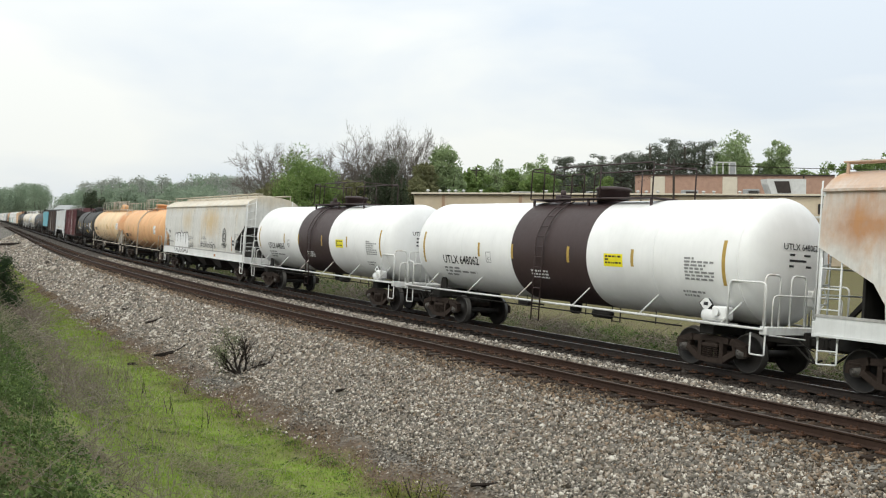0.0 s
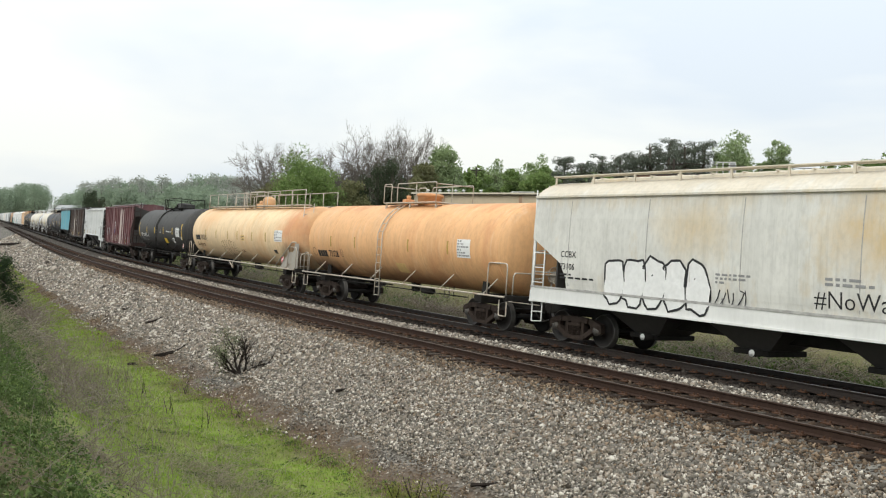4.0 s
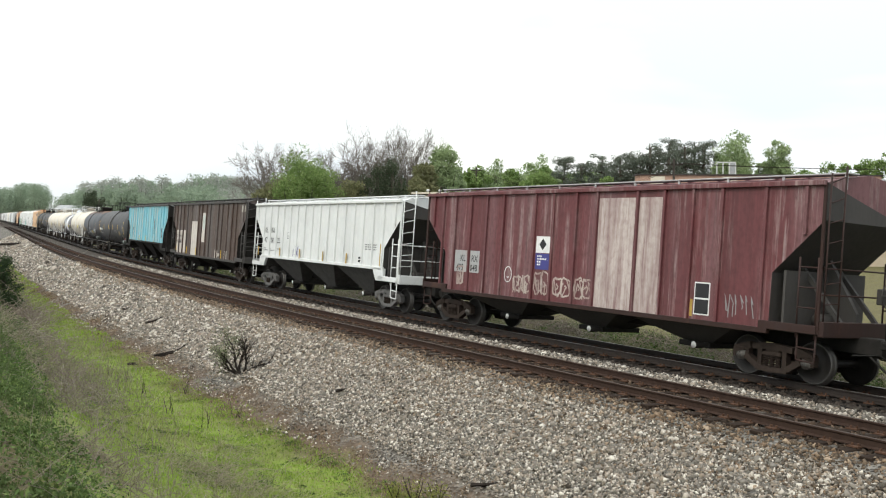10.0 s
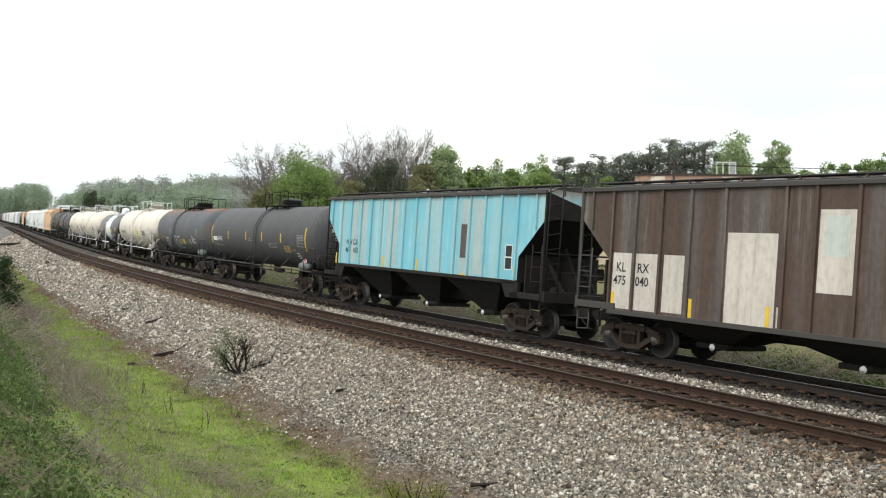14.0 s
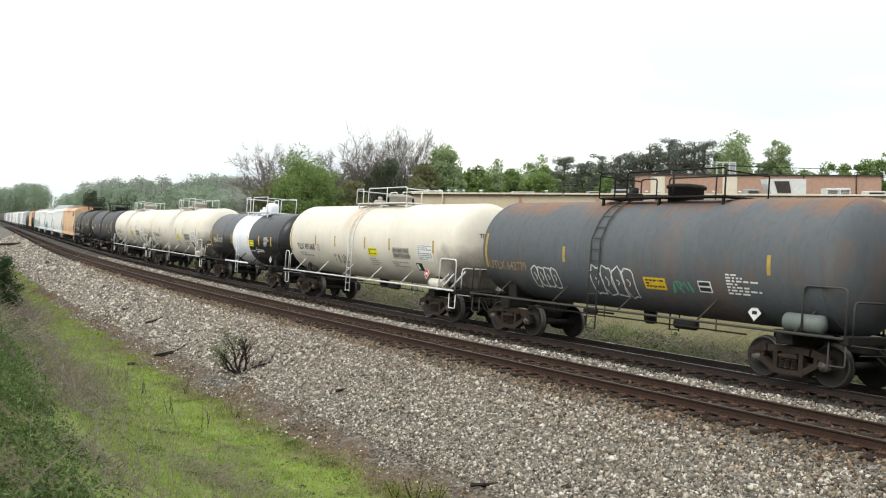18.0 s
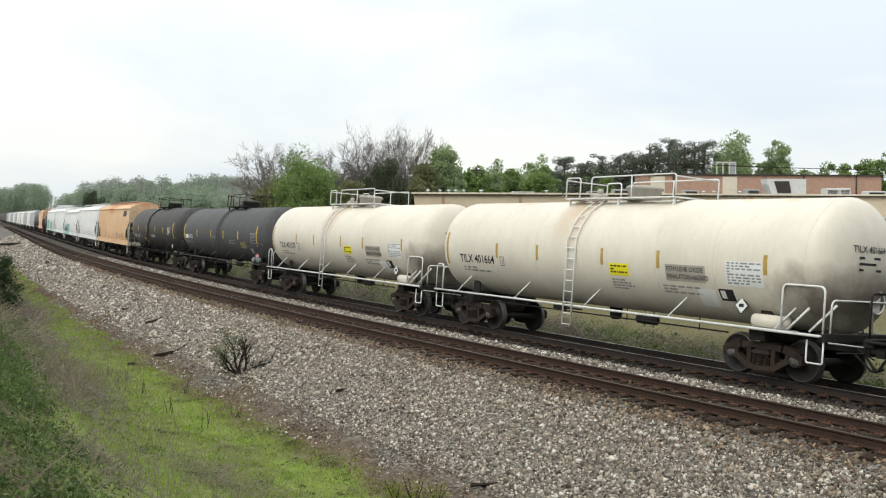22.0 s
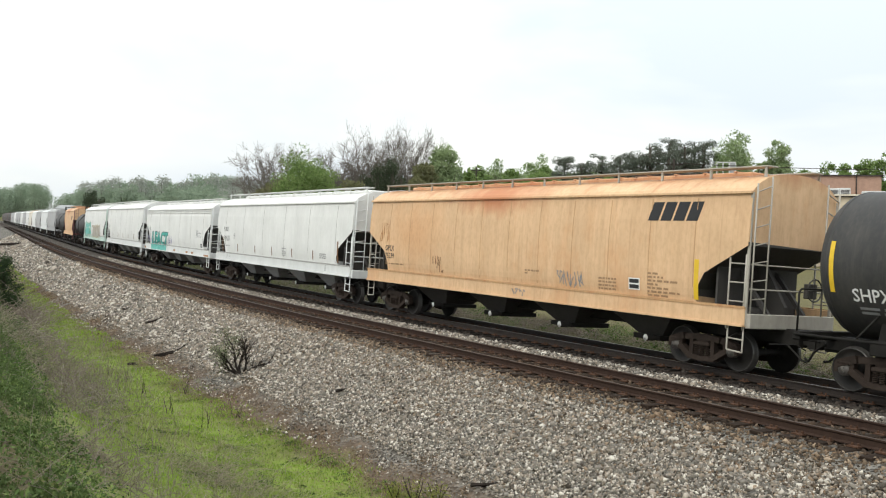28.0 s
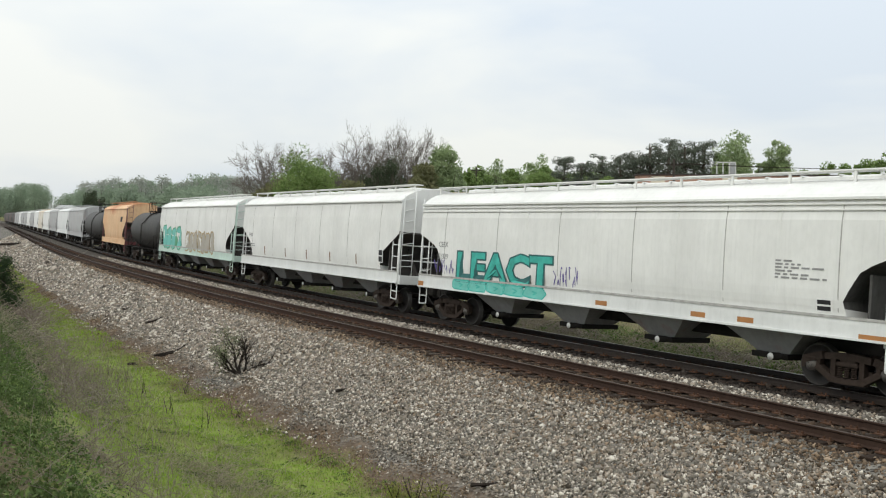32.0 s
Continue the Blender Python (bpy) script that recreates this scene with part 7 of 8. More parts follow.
    # second black tank car
    r, H, T, sd = tank_car(272.1, 289.6, "black tank car with white lettering and a yellow board", [P_BLACK], rail_mat=UNDER, gap=0.6, R=1.55, zc=2.65, end_loop=False, ladder_x=-1.3, top=(-1.9, 1.6, 0.7, "box"), seams=(-4.2, -1.6, 1.2, 4.0), stripes=(-8.1, -5.18, -2.23, 0.9, 3.6, 6.7), dx=0.45, stripe_mat=YELLOW, head_text=("SHPX 213858", LETTER_W))
    sd.text("SHPX 213858", -7.2, 1.88, 0.25, LETTER_W, 0.98)
    sd.bars(-7.1, 1.72, 2.0, 2, 0.05, LETTER_G, 2)
    boxed(sd, -4.7, 1.88, LETTER_W, 0.22)
    sd.patch("yellow_board", -3.5, -2.8, 1.55, 1.9, YELLOW)
    sd.bars(-0.6, 2.1, 1.2, 2, 0.06, LETTER_W, 6)
    panel(sd, 5.0, 6.0, 2.2, 2.75, None, LETTER_W, 8, 5)
    sd.strokes([[(0, 0), (1.4, 0.1), (1.4, 0.8), (0, 0.7), (0, 0)]], 3.9, 1.6, 0.4, 0.03, LETTER_G)
    sd.placard(5.2, 1.5, LETTER_W, 0.2)
    # tan hopper
    r, H, xe, sd = hopper_smooth(289.6, 309.5, "tan covered hopper car with rust stains and graffiti", P_TAN, end_mat=P_TANGREY, dark=P_DARKEND, bay_mat=P_DARKEND, walk_mat=P_TANGREY, seam_mat=RUSTSEAM)
    logo_bars(sd, 5.95, 3.46, 0.46, 0.36, LETTER_K, 4, 0.16)
    sd.text("GPLX", -7.83, 2.28, 0.19, LETTER_K)
    sd.text("75239", -7.83, 2.0, 0.19, LETTER_K)
    sd.bars(-7.8, 1.86, 1.4, 2, 0.045, FAINT, 4)
    scrawl(sd, -4.4, -3.7, 1.65, 2.2, BROWNL, 51, 0.03, 5)
    scrawl(sd, -8.3, -7.6, 2.6, 3.3, RUSTMARK, 52, 0.03, 5)
    scrawl(sd, 2.4, 3.6, 1.6, 2.05, LETTER_G, 53, 0.035, 8)
    sd.bars(0.9, 1.95, 0.7, 2, 0.045, FAINT, 5)
    sd.bars(4.2, 1.9, 0.7, 4, 0.05, FAINT, 6)
    dual_panel(sd, 5.37, 5.77, 1.7, 2.0)
    sd.bars(6.05, 2.12, 1.1, 7, 0.05, FAINT, 7)
    sd.patch("reflector_stripe", 7.6, 7.74, 1.6, 2.55, YELLOW)
    scrawl(sd, 0.3, 1.0, 1.2, 1.4, LETTER_G, 54, 0.03, 4)
    # pale hoppers
    r, H, xe, sd = hopper_smooth(309.5, 329.4, "pale grey covered hopper car with brown reflector stripes", P_PALE, sill_mat=P_RIBW, dark=P_DARKEND, bay_mat=P_GREY)
    sd.text("F I N X", -7.88, 2.7, 0.24, LETTER_K, 0.72, fat=0.02)
    sd.text("1 0 4 2 0", -7.85, 2.2, 0.26, LETTER_K, 0.72, fat=0.02)
    sd.bars(-7.7, 1.98, 0.9, 2, 0.04, LETTER_G, 4)
    boxed(sd, -6.1, 2.35, LETTER_K, 0.2)
    for x in (-5.43, -2.63, -0.13, 2.57, 5.12):
        sd.patch("reflector_stripe", x - 0.04, x + 0.04, 1.65, 2.05, BROWNL)
    sd.patch("reflector_stripe", 7.75, 7.88, 1.62, 2.5, BROWNL)
    sd.patch("reflector_stripe", -8.1, -8.0, 1.62, 2.4, BROWNL)
    sd.bars(1.3, 2.0, 0.5, 5, 0.045, LETTER_G, 5)
    sd.bars(5.9, 1.9, 0.7, 3, 0.045, LETTER_G, 6)
    boxed(sd, 6.6, 1.25, LETTER_G, 0.16)
    boxed(sd, -7.2, 1.25, LETTER_G, 0.16)
    boxed(sd, -6.7, 1.25, LETTER_G, 0.16)
    # dark grey inside the end cut-outs paints in their shade
    r, H, xe, sd = hopper_smooth(329.4, 349.2, "pale grey covered hopper car with large teal graffiti", P_PALE, sill_mat=P_RIBW, z_eave=3.95, lines=(0.0, 0.12, 0.24), round_cut=True, dark=P_BAY, bay_mat=P_GREY)
    sd.text("CEFX", -7.9, 2.52, 0.17, LETTER_G)
    sd.text("51329", -7.9, 2.12, 0.17, LETTER_G)
    sd.text("LEACT", -6.75, 1.5, 0.86, TEALDARK, 1.35, 0.008, "graffiti", "teal sprayed letters with dark outlines", 0.07)
    sd.text("LEACT", -6.75, 1.5, 0.86, TEAL, 1.35, 0.011, "graffiti", "teal sprayed letters with dark outlines", 0.03)
    bubbles(sd, -6.9, -2.0, 1.14, 1.5, 5, TEAL, MINT, 61, 0.04)
    scrawl(sd, -8.2, -6.9, 1.65, 2.1, PURPLE, 62, 0.03, 8)
    scrawl(sd, -1.7, -0.6, 1.6, 2.15, PURPLE, 63, 0.03, 8)
    sd.bars(5.95, 2.6, 1.3, 6, 0.04, LETTER_G, 7)
    dual_panel(sd, 7.0, 7.38, 1.6, 1.88)
    for x in (0.2, 3.6, 5.0):
        sd.patch("sill_mark", x, x + 0.45, 1.2, 1.32, RUSTMARK)
    sd.patch("sill_mark", 8.05, 9.05, 1.13, 1.24, RUSTMARK, lift=0.012)
    sd.patch("sill_mark", -xe + 0.02, -xe + 0.35, 1.15, 1.3, RUSTMARK, lift=0.012)
    r, H, xe, sd = hopper_smooth(349.2, 368.4, "pale grey covered hopper car with dark end cages", P_PALE, sill_mat=P_RIBW, dark=P_DARKEND, bay_mat=P_GREY)
    sd.text("TFRX", -7.8, 2.5, 0.18, LETTER_G)
    sd.bars(-7.7, 2.2, 0.9, 3, 0.05, LETTER_G, 4)
    for x in (-5.4, -2.6, 0.0, 2.6, 5.2):
        sd.patch("reflector_stripe", x - 0.04, x + 0.04, 1.65, 2.05, BROWNL)
    dual_panel(sd, 7.2, 7.55, 1.8, 2.3)
    r, H, xe, sd = hopper_smooth(368.4, 388.0, "pale grey covered hopper car with green and yellow graffiti", P_PALE, sill_mat=P_MINTSILL, dark=P_DARKEND, bay_mat=P_GREY)
    bubbles(sd, -7.9, -2.6, 1.3, 2.85, 4, GREENS, MINT, 71, 0.10)
    bubbles(sd, -7.0, -3.5, 1.5, 2.3, 3, LETTER_W, GREENS, 73, 0.05)
    bubbles(sd, -1.4, 5.2, 1.3, 2.6, 7, OCHRE, P_TANGREY, 72, 0.07)
    # cars that stay far off
    tank_car(388.0, 400.4, "short dull black tank car with top rails", [P_BLACK], R=1.4, zc=2.5, rail_mat=UNDER, gap=0.6, inset=2.0, detail=False)
    r, H, xe, sd = hopper_smooth(400.4, 415.4, "tan covered hopper car with dark rusty ends", P_TAN, dark=P_DARKEND, spin=False, end_mat=P_MAROON)
    logo_bars(sd, 3.9, 3.0, 0.45, 0.3, LETTER_K, 3)
    tank_car(415.4, 432.4, "dull black tank car with top rails", [P_BLACK], rail_mat=UNDER, gap=0.6, detail=False)
    u = 432.4
    far_cars = [(20.4, P_GREY), (19.9, P_RIBW), (18.7, P_GREY), (18.2, P_PALE), (16.0, P_CREAM), (18.5, P_PALE), (18.5, P_GREY), (18.5, P_PALE), (18.5, P_GREY), (18.5, P_GREY),
                (18.5, P_PALE), (18.5, P_GREY), (18.5, P_GREY)] + [(17.0, P_DKBROWN), (17.0, P_BLACK), (17.0, P_DKBROWN)] * 3
    for i, (w, m) in enumerate(far_cars):
        hopper_smooth(u, u + w, "long grey-white covered hopper car" if i < 13 else "dark brown covered hopper car far off", m, spin=False, gap=0.9)
        u += w


build_train()


# ---- trees and buildings behind the train ----
def spot(px, py, depth):
    """A place far off, by its share of the view across and down."""
    x, y = px - 784, py - 441 - 0.0047 * (px - 784)
    return Vector((x / 1702 * depth, depth, EYE[2] - (y / 1702 + 0.0328) * depth))


def leaf_cloud(rng, centres, radii, each, size, flat=1.0):
    n = len(centres) * each
    c = np.repeat(np.asarray(centres, float), each, 0)
    r = np.repeat(np.asarray(radii, float), each)
    d = rng.normal(size=(n, 3))
    d /= np.linalg.norm(d, axis=1, keepdims=True)
    p = c + d * (r * rng.uniform(0.25, 1.0, n) ** 0.5)[:, None] * np.array([1, 1, flat])
    q = np.array([(-1, -0.2, 0), (0, -0.6, 0.15), (1, 0.1, 0), (0.1, 0.6, 0.15)])[None] * (size * rng.lognormal(0, 0.35, n))[:, None, None]
    q = np.einsum("nij,nkj->nki", random_turns(rng, n), q) + p[:, None]
    return q.reshape(-1, 3), np.arange(n * 4).reshape(n, 4)


def grow(nodes, targets, origin, drop=0.35):
    """Each target, from the trunk outwards, grows from the nearest wood that is not above it."""
    order = np.argsort(np.linalg.norm(targets - origin, axis=1))
    targets = targets[order]
    n0, n = len(nodes), len(targets)
    wood = np.empty((n0 + 2 * n, 3))
    wood[:n0] = nodes
    starts = np.empty((n, 3))
    m = n0
    for i, p in enumerate(targets):
        w = wood[:m]
        d = ((w - p) ** 2).sum(1) + np.maximum(0, w[:, 2] - p[2] + drop) * 5
        starts[i] = w[int(np.argmin(d))]
        wood[m], wood[m + 1] = (starts[i] + p) / 2, p
        m += 2
    return starts, targets, wood


def crown_points(rng, n, h, base, w, lump, inner=0.45, egg=0.0):
    """Places within an uneven crown: an egg with lobes."""
    d = rng.normal(size=(n, 3))
    d /= np.linalg.norm(d, axis=1, keepdims=True)
    q = rng.uniform(0, 50)
    lobe = np.array([noise.noise(Vector((x * 1.7 + q, y * 1.7, z * 1.7))) for x, y, z in d])
    k = rng.uniform(inner, 1.0, n) ** 0.5 * (1 + lump * lobe)
    p = d * k[:, None] * np.array([w / 2, w / 2, (h - base) / 2])
    p[:, :2] *= (1 - egg * p[:, 2] / (h - base))[:, None]
    p[:, 2] += (h + base) / 2
    return p


BARK = plain("bark", (0.10, 0.085, 0.07), 0.9, 0.0, 0.5, 3.0)
BARK_PALE = plain("bark_grey", (0.20, 0.175, 0.155), 0.9, 0.0, 0.4, 3.0)


def tree(name, label, seed, h, w, bark, leaf, clumps=90, each=70, size=0.11, base=0.2, lump=0.3, r=None, egg=0.15, limbs=8, puff=0.15):
    """A trunk, limbs and boughs that reach into an uneven crown of leaf clumps."""
    rng = np.random.default_rng(seed)
    root = tagged(new(name), label, "tree")
    h, w, size, puff, each = h * 1.02, w * 1.12, size * 0.74, puff * 1.18, int(each * 2.3)
    r = r or h * 0.016
    b0 = h * base
    sh = Shape()
    tube(sh, [(0, 0, -0.4), (0, 0, 0.1), (rng.uniform(-0.15, 0.15), rng.uniform(-0.15, 0.15), max(b0, 0.5) * 1.15)], r, 8)
    part("trunk", sh, bark, root)
    main = crown_points(rng, limbs, h, b0, w, lump, 0.5, egg)
    main[:, 2] = np.maximum(main[:, 2], b0 + (h - b0) * 0.45)
    start = np.stack([0 * main[:, 0], 0 * main[:, 0], rng.uniform(0.7, 1.1, limbs) * max(b0, 0.5)], -1)
    v, f, p = branches(start, main * np.array([0.9, 0.9, 0.95]), r * 0.6, r * 0.16, 5, 0.10, 6)
    for k in range(limbs):
        m = len(v) // limbs
        q = len(f) // limbs
        part("limb", array_mesh("limb", v[k * m:(k + 1) * m], f[k * q:(k + 1) * q] - k * m, bark, True), None, root)
    nodes = p[:, 1:].reshape(-1, 3)
    ends = crown_points(rng, clumps, h, b0, w, lump, 0.12, egg)
    foot = np.array([0, 0, max(b0, 0.5)])
    starts, tops, _ = grow(nodes, ends, foot)
    thick = r * (0.22 - 0.16 * np.linalg.norm(starts - foot, axis=1) / max(h, 1))
    v, f, _ = branches(starts, tops, thick, r * 0.05, 3, 0.08, 4)
    tagged(part("bough_spray", array_mesh("bough_spray", v, f, bark), None, root), kind="stuff")
    if leaf:
        rad = min(w, h) * puff * rng.uniform(0.7, 1.3, clumps)
        v, f = leaf_cloud(rng, ends * np.array([0.93, 0.93, 0.97]), rad, each, size, 0.8)
        tagged(part("crown", array_mesh("crown", v, f, leaf), None, root), kind="stuff")
    return root


def bare_tree(label, seed, h, w, limbs=8, base=0.2):
    """A leafless tree: limbs that sweep up and apart, forking three times into fine twigs."""
    rng = np.random.default_rng(seed)
    root = tagged(new("bare_tree"), label, "tree")
    b0 = h * base
    a = rng.uniform(0, 0.5, limbs) + np.arange(limbs) * 2 * np.pi / limbs
    q = rng.uniform(0.15, 0.7, limbs)
    d = np.stack([np.cos(a) * q, np.sin(a) * q, np.ones(limbs)], -1)
    d /= np.linalg.norm(d, axis=1, keepdims=True)
    start = np.stack([0 * a, 0 * a, rng.uniform(0.6, 1.1, limbs) * b0], -1)
    sets = []
    v, f, way = branches(start, start + d * (h * 0.42 * rng.uniform(0.85, 1.1, limbs))[:, None], h * 0.011, h * 0.0035, 5, 0.06, 7)
    sets.append((v, f))
    for each, near, far, stray, lift, r0, r1, sides in ((6, 0.35, 0.7, 0.7, 0.0, 0.0036, 0.0016, 4), (6, 0.35, 0.65, 0.8, 0.0, 0.0018, 0.0010, 3), (11, 0.35, 0.7, 0.85, 0.0, 0.0009, 0.0006, 3)):
        starts, tips = fork(rng, way, each, near, far, stray, lift, 2)
        v, f, way = branches(starts, tips, h * r0, h * r1, sides, 0.04, 5 if sides > 3 else 4)
        sets.append((v, f))
    every = np.concatenate([v for v, _ in sets])
    grown = np.array([w / 2 / np.percentile(np.abs(every[:, 0]), 98), w / 2 / np.percentile(np.abs(every[:, 1]), 98), h / np.percentile(every[:, 2], 99.9)])
    sets = [(v * grown, f) for v, f in sets]
    sh = Shape()
    tube(sh, [(0, 0, -0.4), (0, 0, 0.1), (0, 0, b0 * grown[2] * 1.1)], h * 0.017, 8)
    part("trunk", sh, BARK_PALE, root)
    v, f = sets[0]
    m, q = len(v) // limbs, len(f) // limbs
    for k in range(limbs):
        part("limb", array_mesh("limb", v[k * m:(k + 1) * m], f[k * q:(k + 1) * q] - k * m, BARK_PALE, True), None, root)
    for word, (v, f) in zip(("bough_spray", "branch_spray", "twig_spray"), sets[1:]):
        tagged(part(word, array_mesh(word, v, f, BARK_PALE), None, root), kind="stuff")
    return root


def pine(name, label, seed, h, leaf):
    rnd, rng = random.Random(seed), np.random.default_rng(seed)
    root = tagged(new(name), label, "tree")
    sh = Shape()
    tube(sh, [(0, 0, -0.4), (rnd.uniform(-0.2, 0.2), 0, h * 0.5), (rnd.uniform(-0.3, 0.3), 0, h * 0.97)], h * 0.011, 7)
    part("trunk", sh, BARK, root)
    sh, cs, rs = Shape(), [], []
    for k in range(46):
        t = 0.45 + 0.55 * rnd.uniform(0, 1) ** 0.75
        z, a = h * t, rnd.uniform(0, 6.283)
        reach = h * 0.19 * (1.15 - t) ** 0.5 * rnd.uniform(0.5, 1.2)
        e = Vector((math.cos(a) * reach, math.sin(a) * reach, z + reach * 0.15))
        tube(sh, [(0, 0, z - reach * 0.2), tuple(e)], 0.05, 4)
        cs.append(tuple(e))
        rs.append(h * rnd.uniform(0.045, 0.08))
    part("limb", sh, BARK, root)
    v, f = leaf_cloud(rng, cs, rs, 150, 0.085, 0.5)
    tagged(part("crown", array_mesh("crown", v, f, leaf), None, root), kind="stuff")
    return root


def cedar(name, label, seed, h, w, leaf, size=0.06, each=230):
    rnd, rng = random.Random(seed), np.random.default_rng(seed)
    root = tagged(new(name), label, "tree")
    sh = Shape()
    tube(sh, [(0, 0, -0.3), (0, 0, h * 0.9)], h * 0.015, 6)
    part("trunk", sh, BARK, root)
    cs, rs = [], []
    for k in range(44):
        t = rnd.uniform(0.04, 0.96)
        a, q = rnd.uniform(0, 6.283), w * (1 - t) ** 0.6 * rnd.uniform(0.4, 1.1)
        cs.append((math.cos(a) * q, math.sin(a) * q, h * t))
        rs.append(h * rnd.uniform(0.04, 0.09))
    v, f = leaf_cloud(rng, cs, rs, each, size, 1.3)
    tagged(part("crown", array_mesh("crown", v, f, leaf), None, root), kind="stuff")
    return root


SPRING = blade_material("spring_leaves", (0.15, 0.23, 0.075), (0.22, 0.31, 0.10), (0.32, 0.40, 0.16), None, 0.45)
MIDLEAF = blade_material("mid_leaves", (0.25, 0.33, 0.16), (0.33, 0.41, 0.21), (0.41, 0.48, 0.27), None, 0.5)
OLIVE = blade_material("olive_buds", (0.16, 0.17, 0.08), (0.22, 0.22, 0.11), (0.30, 0.29, 0.16), None, 0.35)
NEEDLE = blade_material("pine_needles", (0.11, 0.13, 0.105), (0.15, 0.17, 0.13), (0.20, 0.22, 0.165), None, 0.35)
CEDARL = blade_material("cedar_leaves", (0.05, 0.07, 0.042), (0.07, 0.09, 0.05), (0.11, 0.125, 0.075), None, 0.2)
# far foliage is paled and greyed: distance haze put into its colour
FARLEAF_HAZE = blade_material("far_leaves_hazed", (0.25, 0.32, 0.23), (0.30, 0.37, 0.27), (0.36, 0.43, 0.31), None, 0.45)
FARGREY_HAZE = blade_material("far_bare_woods_hazed", (0.31, 0.33, 0.29), (0.38, 0.40, 0.35), (0.44, 0.46, 0.40), None, 0.45)


def stand(ob, px, depth, sink=0.0):
    p = spot(px, 400, depth)
    ob.location = (p.x, p.y, -1.25 - sink)
    return ob


def height_at(py, depth):
    return spot(784, py, depth).z + 1.25


def crown_width(a, b, depth):
    return (b - a) / 1702 * depth


def build_trees():
    # bare trees behind the line: the span across the view, the crown's top and foot, the distance
    for x0, x1, top, d, seed, base, limbs in ((412, 552, 258, 116, 1, 0.34, 9), (540, 672, 252, 122, 2, 0.30, 8), (585, 715, 230, 124, 3, 0.34, 9), (625, 752, 222, 122, 4, 0.34, 9),
                                              (662, 782, 226, 125, 5, 0.34, 9), (520, 612, 268, 120, 6, 0.28, 8), (455, 545, 272, 121, 7, 0.3, 8)):
        h = height_at(top, d)
        stand(bare_tree("leafless grey tree with fine twigs behind the line", seed, h, crown_width(x0, x1, d), limbs, base), (x0 + x1) / 2, d)
    for x0, x1, top, d, seed, leaf, word in ((482, 606, 268, 103, 11, SPRING, "bushy tree in bright green spring leaf"), (470, 530, 318, 106, 12, OLIVE, "low bushy tree with olive buds"), (590, 660, 322, 106, 13, OLIVE, "low bushy tree with olive buds"),
                                             (440, 500, 330, 108, 14, OLIVE, "low bushy tree with olive buds")):
        h = height_at(top, d)
        stand(tree("green_tree", word, seed, h, crown_width(x0, x1, d), BARK, leaf, 240, 62, 0.12, 0.04, 0.15, puff=0.11), (x0 + x1) / 2, d)
    for px, top, d, seed in ((668, 280, 108, 21), (694, 278, 108, 22), (645, 308, 107, 23), (710, 302, 108, 24), (682, 286, 109, 25)):
        h = height_at(top, d)
        stand(cedar("cedar", "dark green cedar with a ragged top", seed, h, 1.7, CEDARL), px, d)
    for x0, x1, top, d, seed, leaf in ((746, 812, 256, 122, 31, MIDLEAF), (785, 826, 296, 125, 32, MIDLEAF), (726, 775, 282, 119, 33, OLIVE), (705, 760, 312, 112, 34, OLIVE)):
        h = height_at(top, d)
        stand(tree("green_tree", "tree in fresh green spring leaf", seed, h, crown_width(x0, x1, d), BARK, leaf, 150, 56, 0.16, 0.12, 0.22, puff=0.13), (x0 + x1) / 2, d)
    # tree line behind the low building
    for x0, x1, top, d, seed in ((824, 870, 292, 165, 41), (850, 905, 289, 168, 42), (885, 930, 298, 160, 43), (920, 978, 277, 172, 44), (945, 985, 290, 170, 45), (905, 945, 300, 160, 46), (1005, 1045, 300, 175, 47), (1055, 1090, 306, 178, 48), (815, 850, 304, 150, 49), (918, 984, 296, 138, 147), (1052, 1092, 306, 140, 149)):
        h = height_at(top, d)
        stand(tree("green_tree", "tree in fresh green spring leaf behind the roofs", seed, h, crown_width(x0, x1, d), BARK, SPRING if seed % 2 else MIDLEAF, 100, 50, 0.22, 0.08, 0.22, puff=0.15), (x0 + x1) / 2, d)
    for px, top, d, seed in ((998, 283, 150, 51), (1030, 290, 152, 52), (1062, 276, 150, 53), (1098, 278, 155, 54), (1118, 274, 152, 55), (1148, 255, 150, 56), (1182, 249, 148, 57), (1212, 253, 150, 58), (1242, 252, 150, 59), (1085, 288, 160, 60), (1165, 262, 153, 50), (1228, 262, 154, 49), (1198, 258, 155, 48), (1132, 272, 151, 47)):
        h = height_at(top, d)
        stand(pine("pine_tree", "tall dark green pine behind the brick building", seed, h, NEEDLE), px, d)
    for x0, x1, top, d, seed in ((1258, 1336, 234, 146, 61), (1255, 1300, 262, 150, 63), (1342, 1402, 246, 150, 64), (1330, 1365, 278, 150, 66)):
        h = height_at(top, d)
        stand(tree("green_tree", "rounded tree in fresh green leaf behind the brick building", seed, h, crown_width(x0, x1, d), BARK, MIDLEAF, 170, 56, 0.17, 0.15, 0.14, puff=0.13), (x0 + x1) / 2, d)
    for x0, x1, top, d, seed in ((1435, 1485, 284, 210, 71), (1470, 1515, 286, 205, 72), (1508, 1555, 274, 190, 73), (1540, 1590, 266, 185, 74), (1405, 1450, 292, 215, 75)):
        h = height_at(top, d)
        stand(tree("green_tree", "tree in fresh green leaf beyond the brick building", seed, h, crown_width(x0, x1, d), BARK, SPRING, 90, 50, 0.28, 0.1, 0.22, puff=0.15), (x0 + x1) / 2, d)
    for i in range(18):
        x = 795 + 18 * i
        h = height_at(297 + 5 * (i % 3), 182)
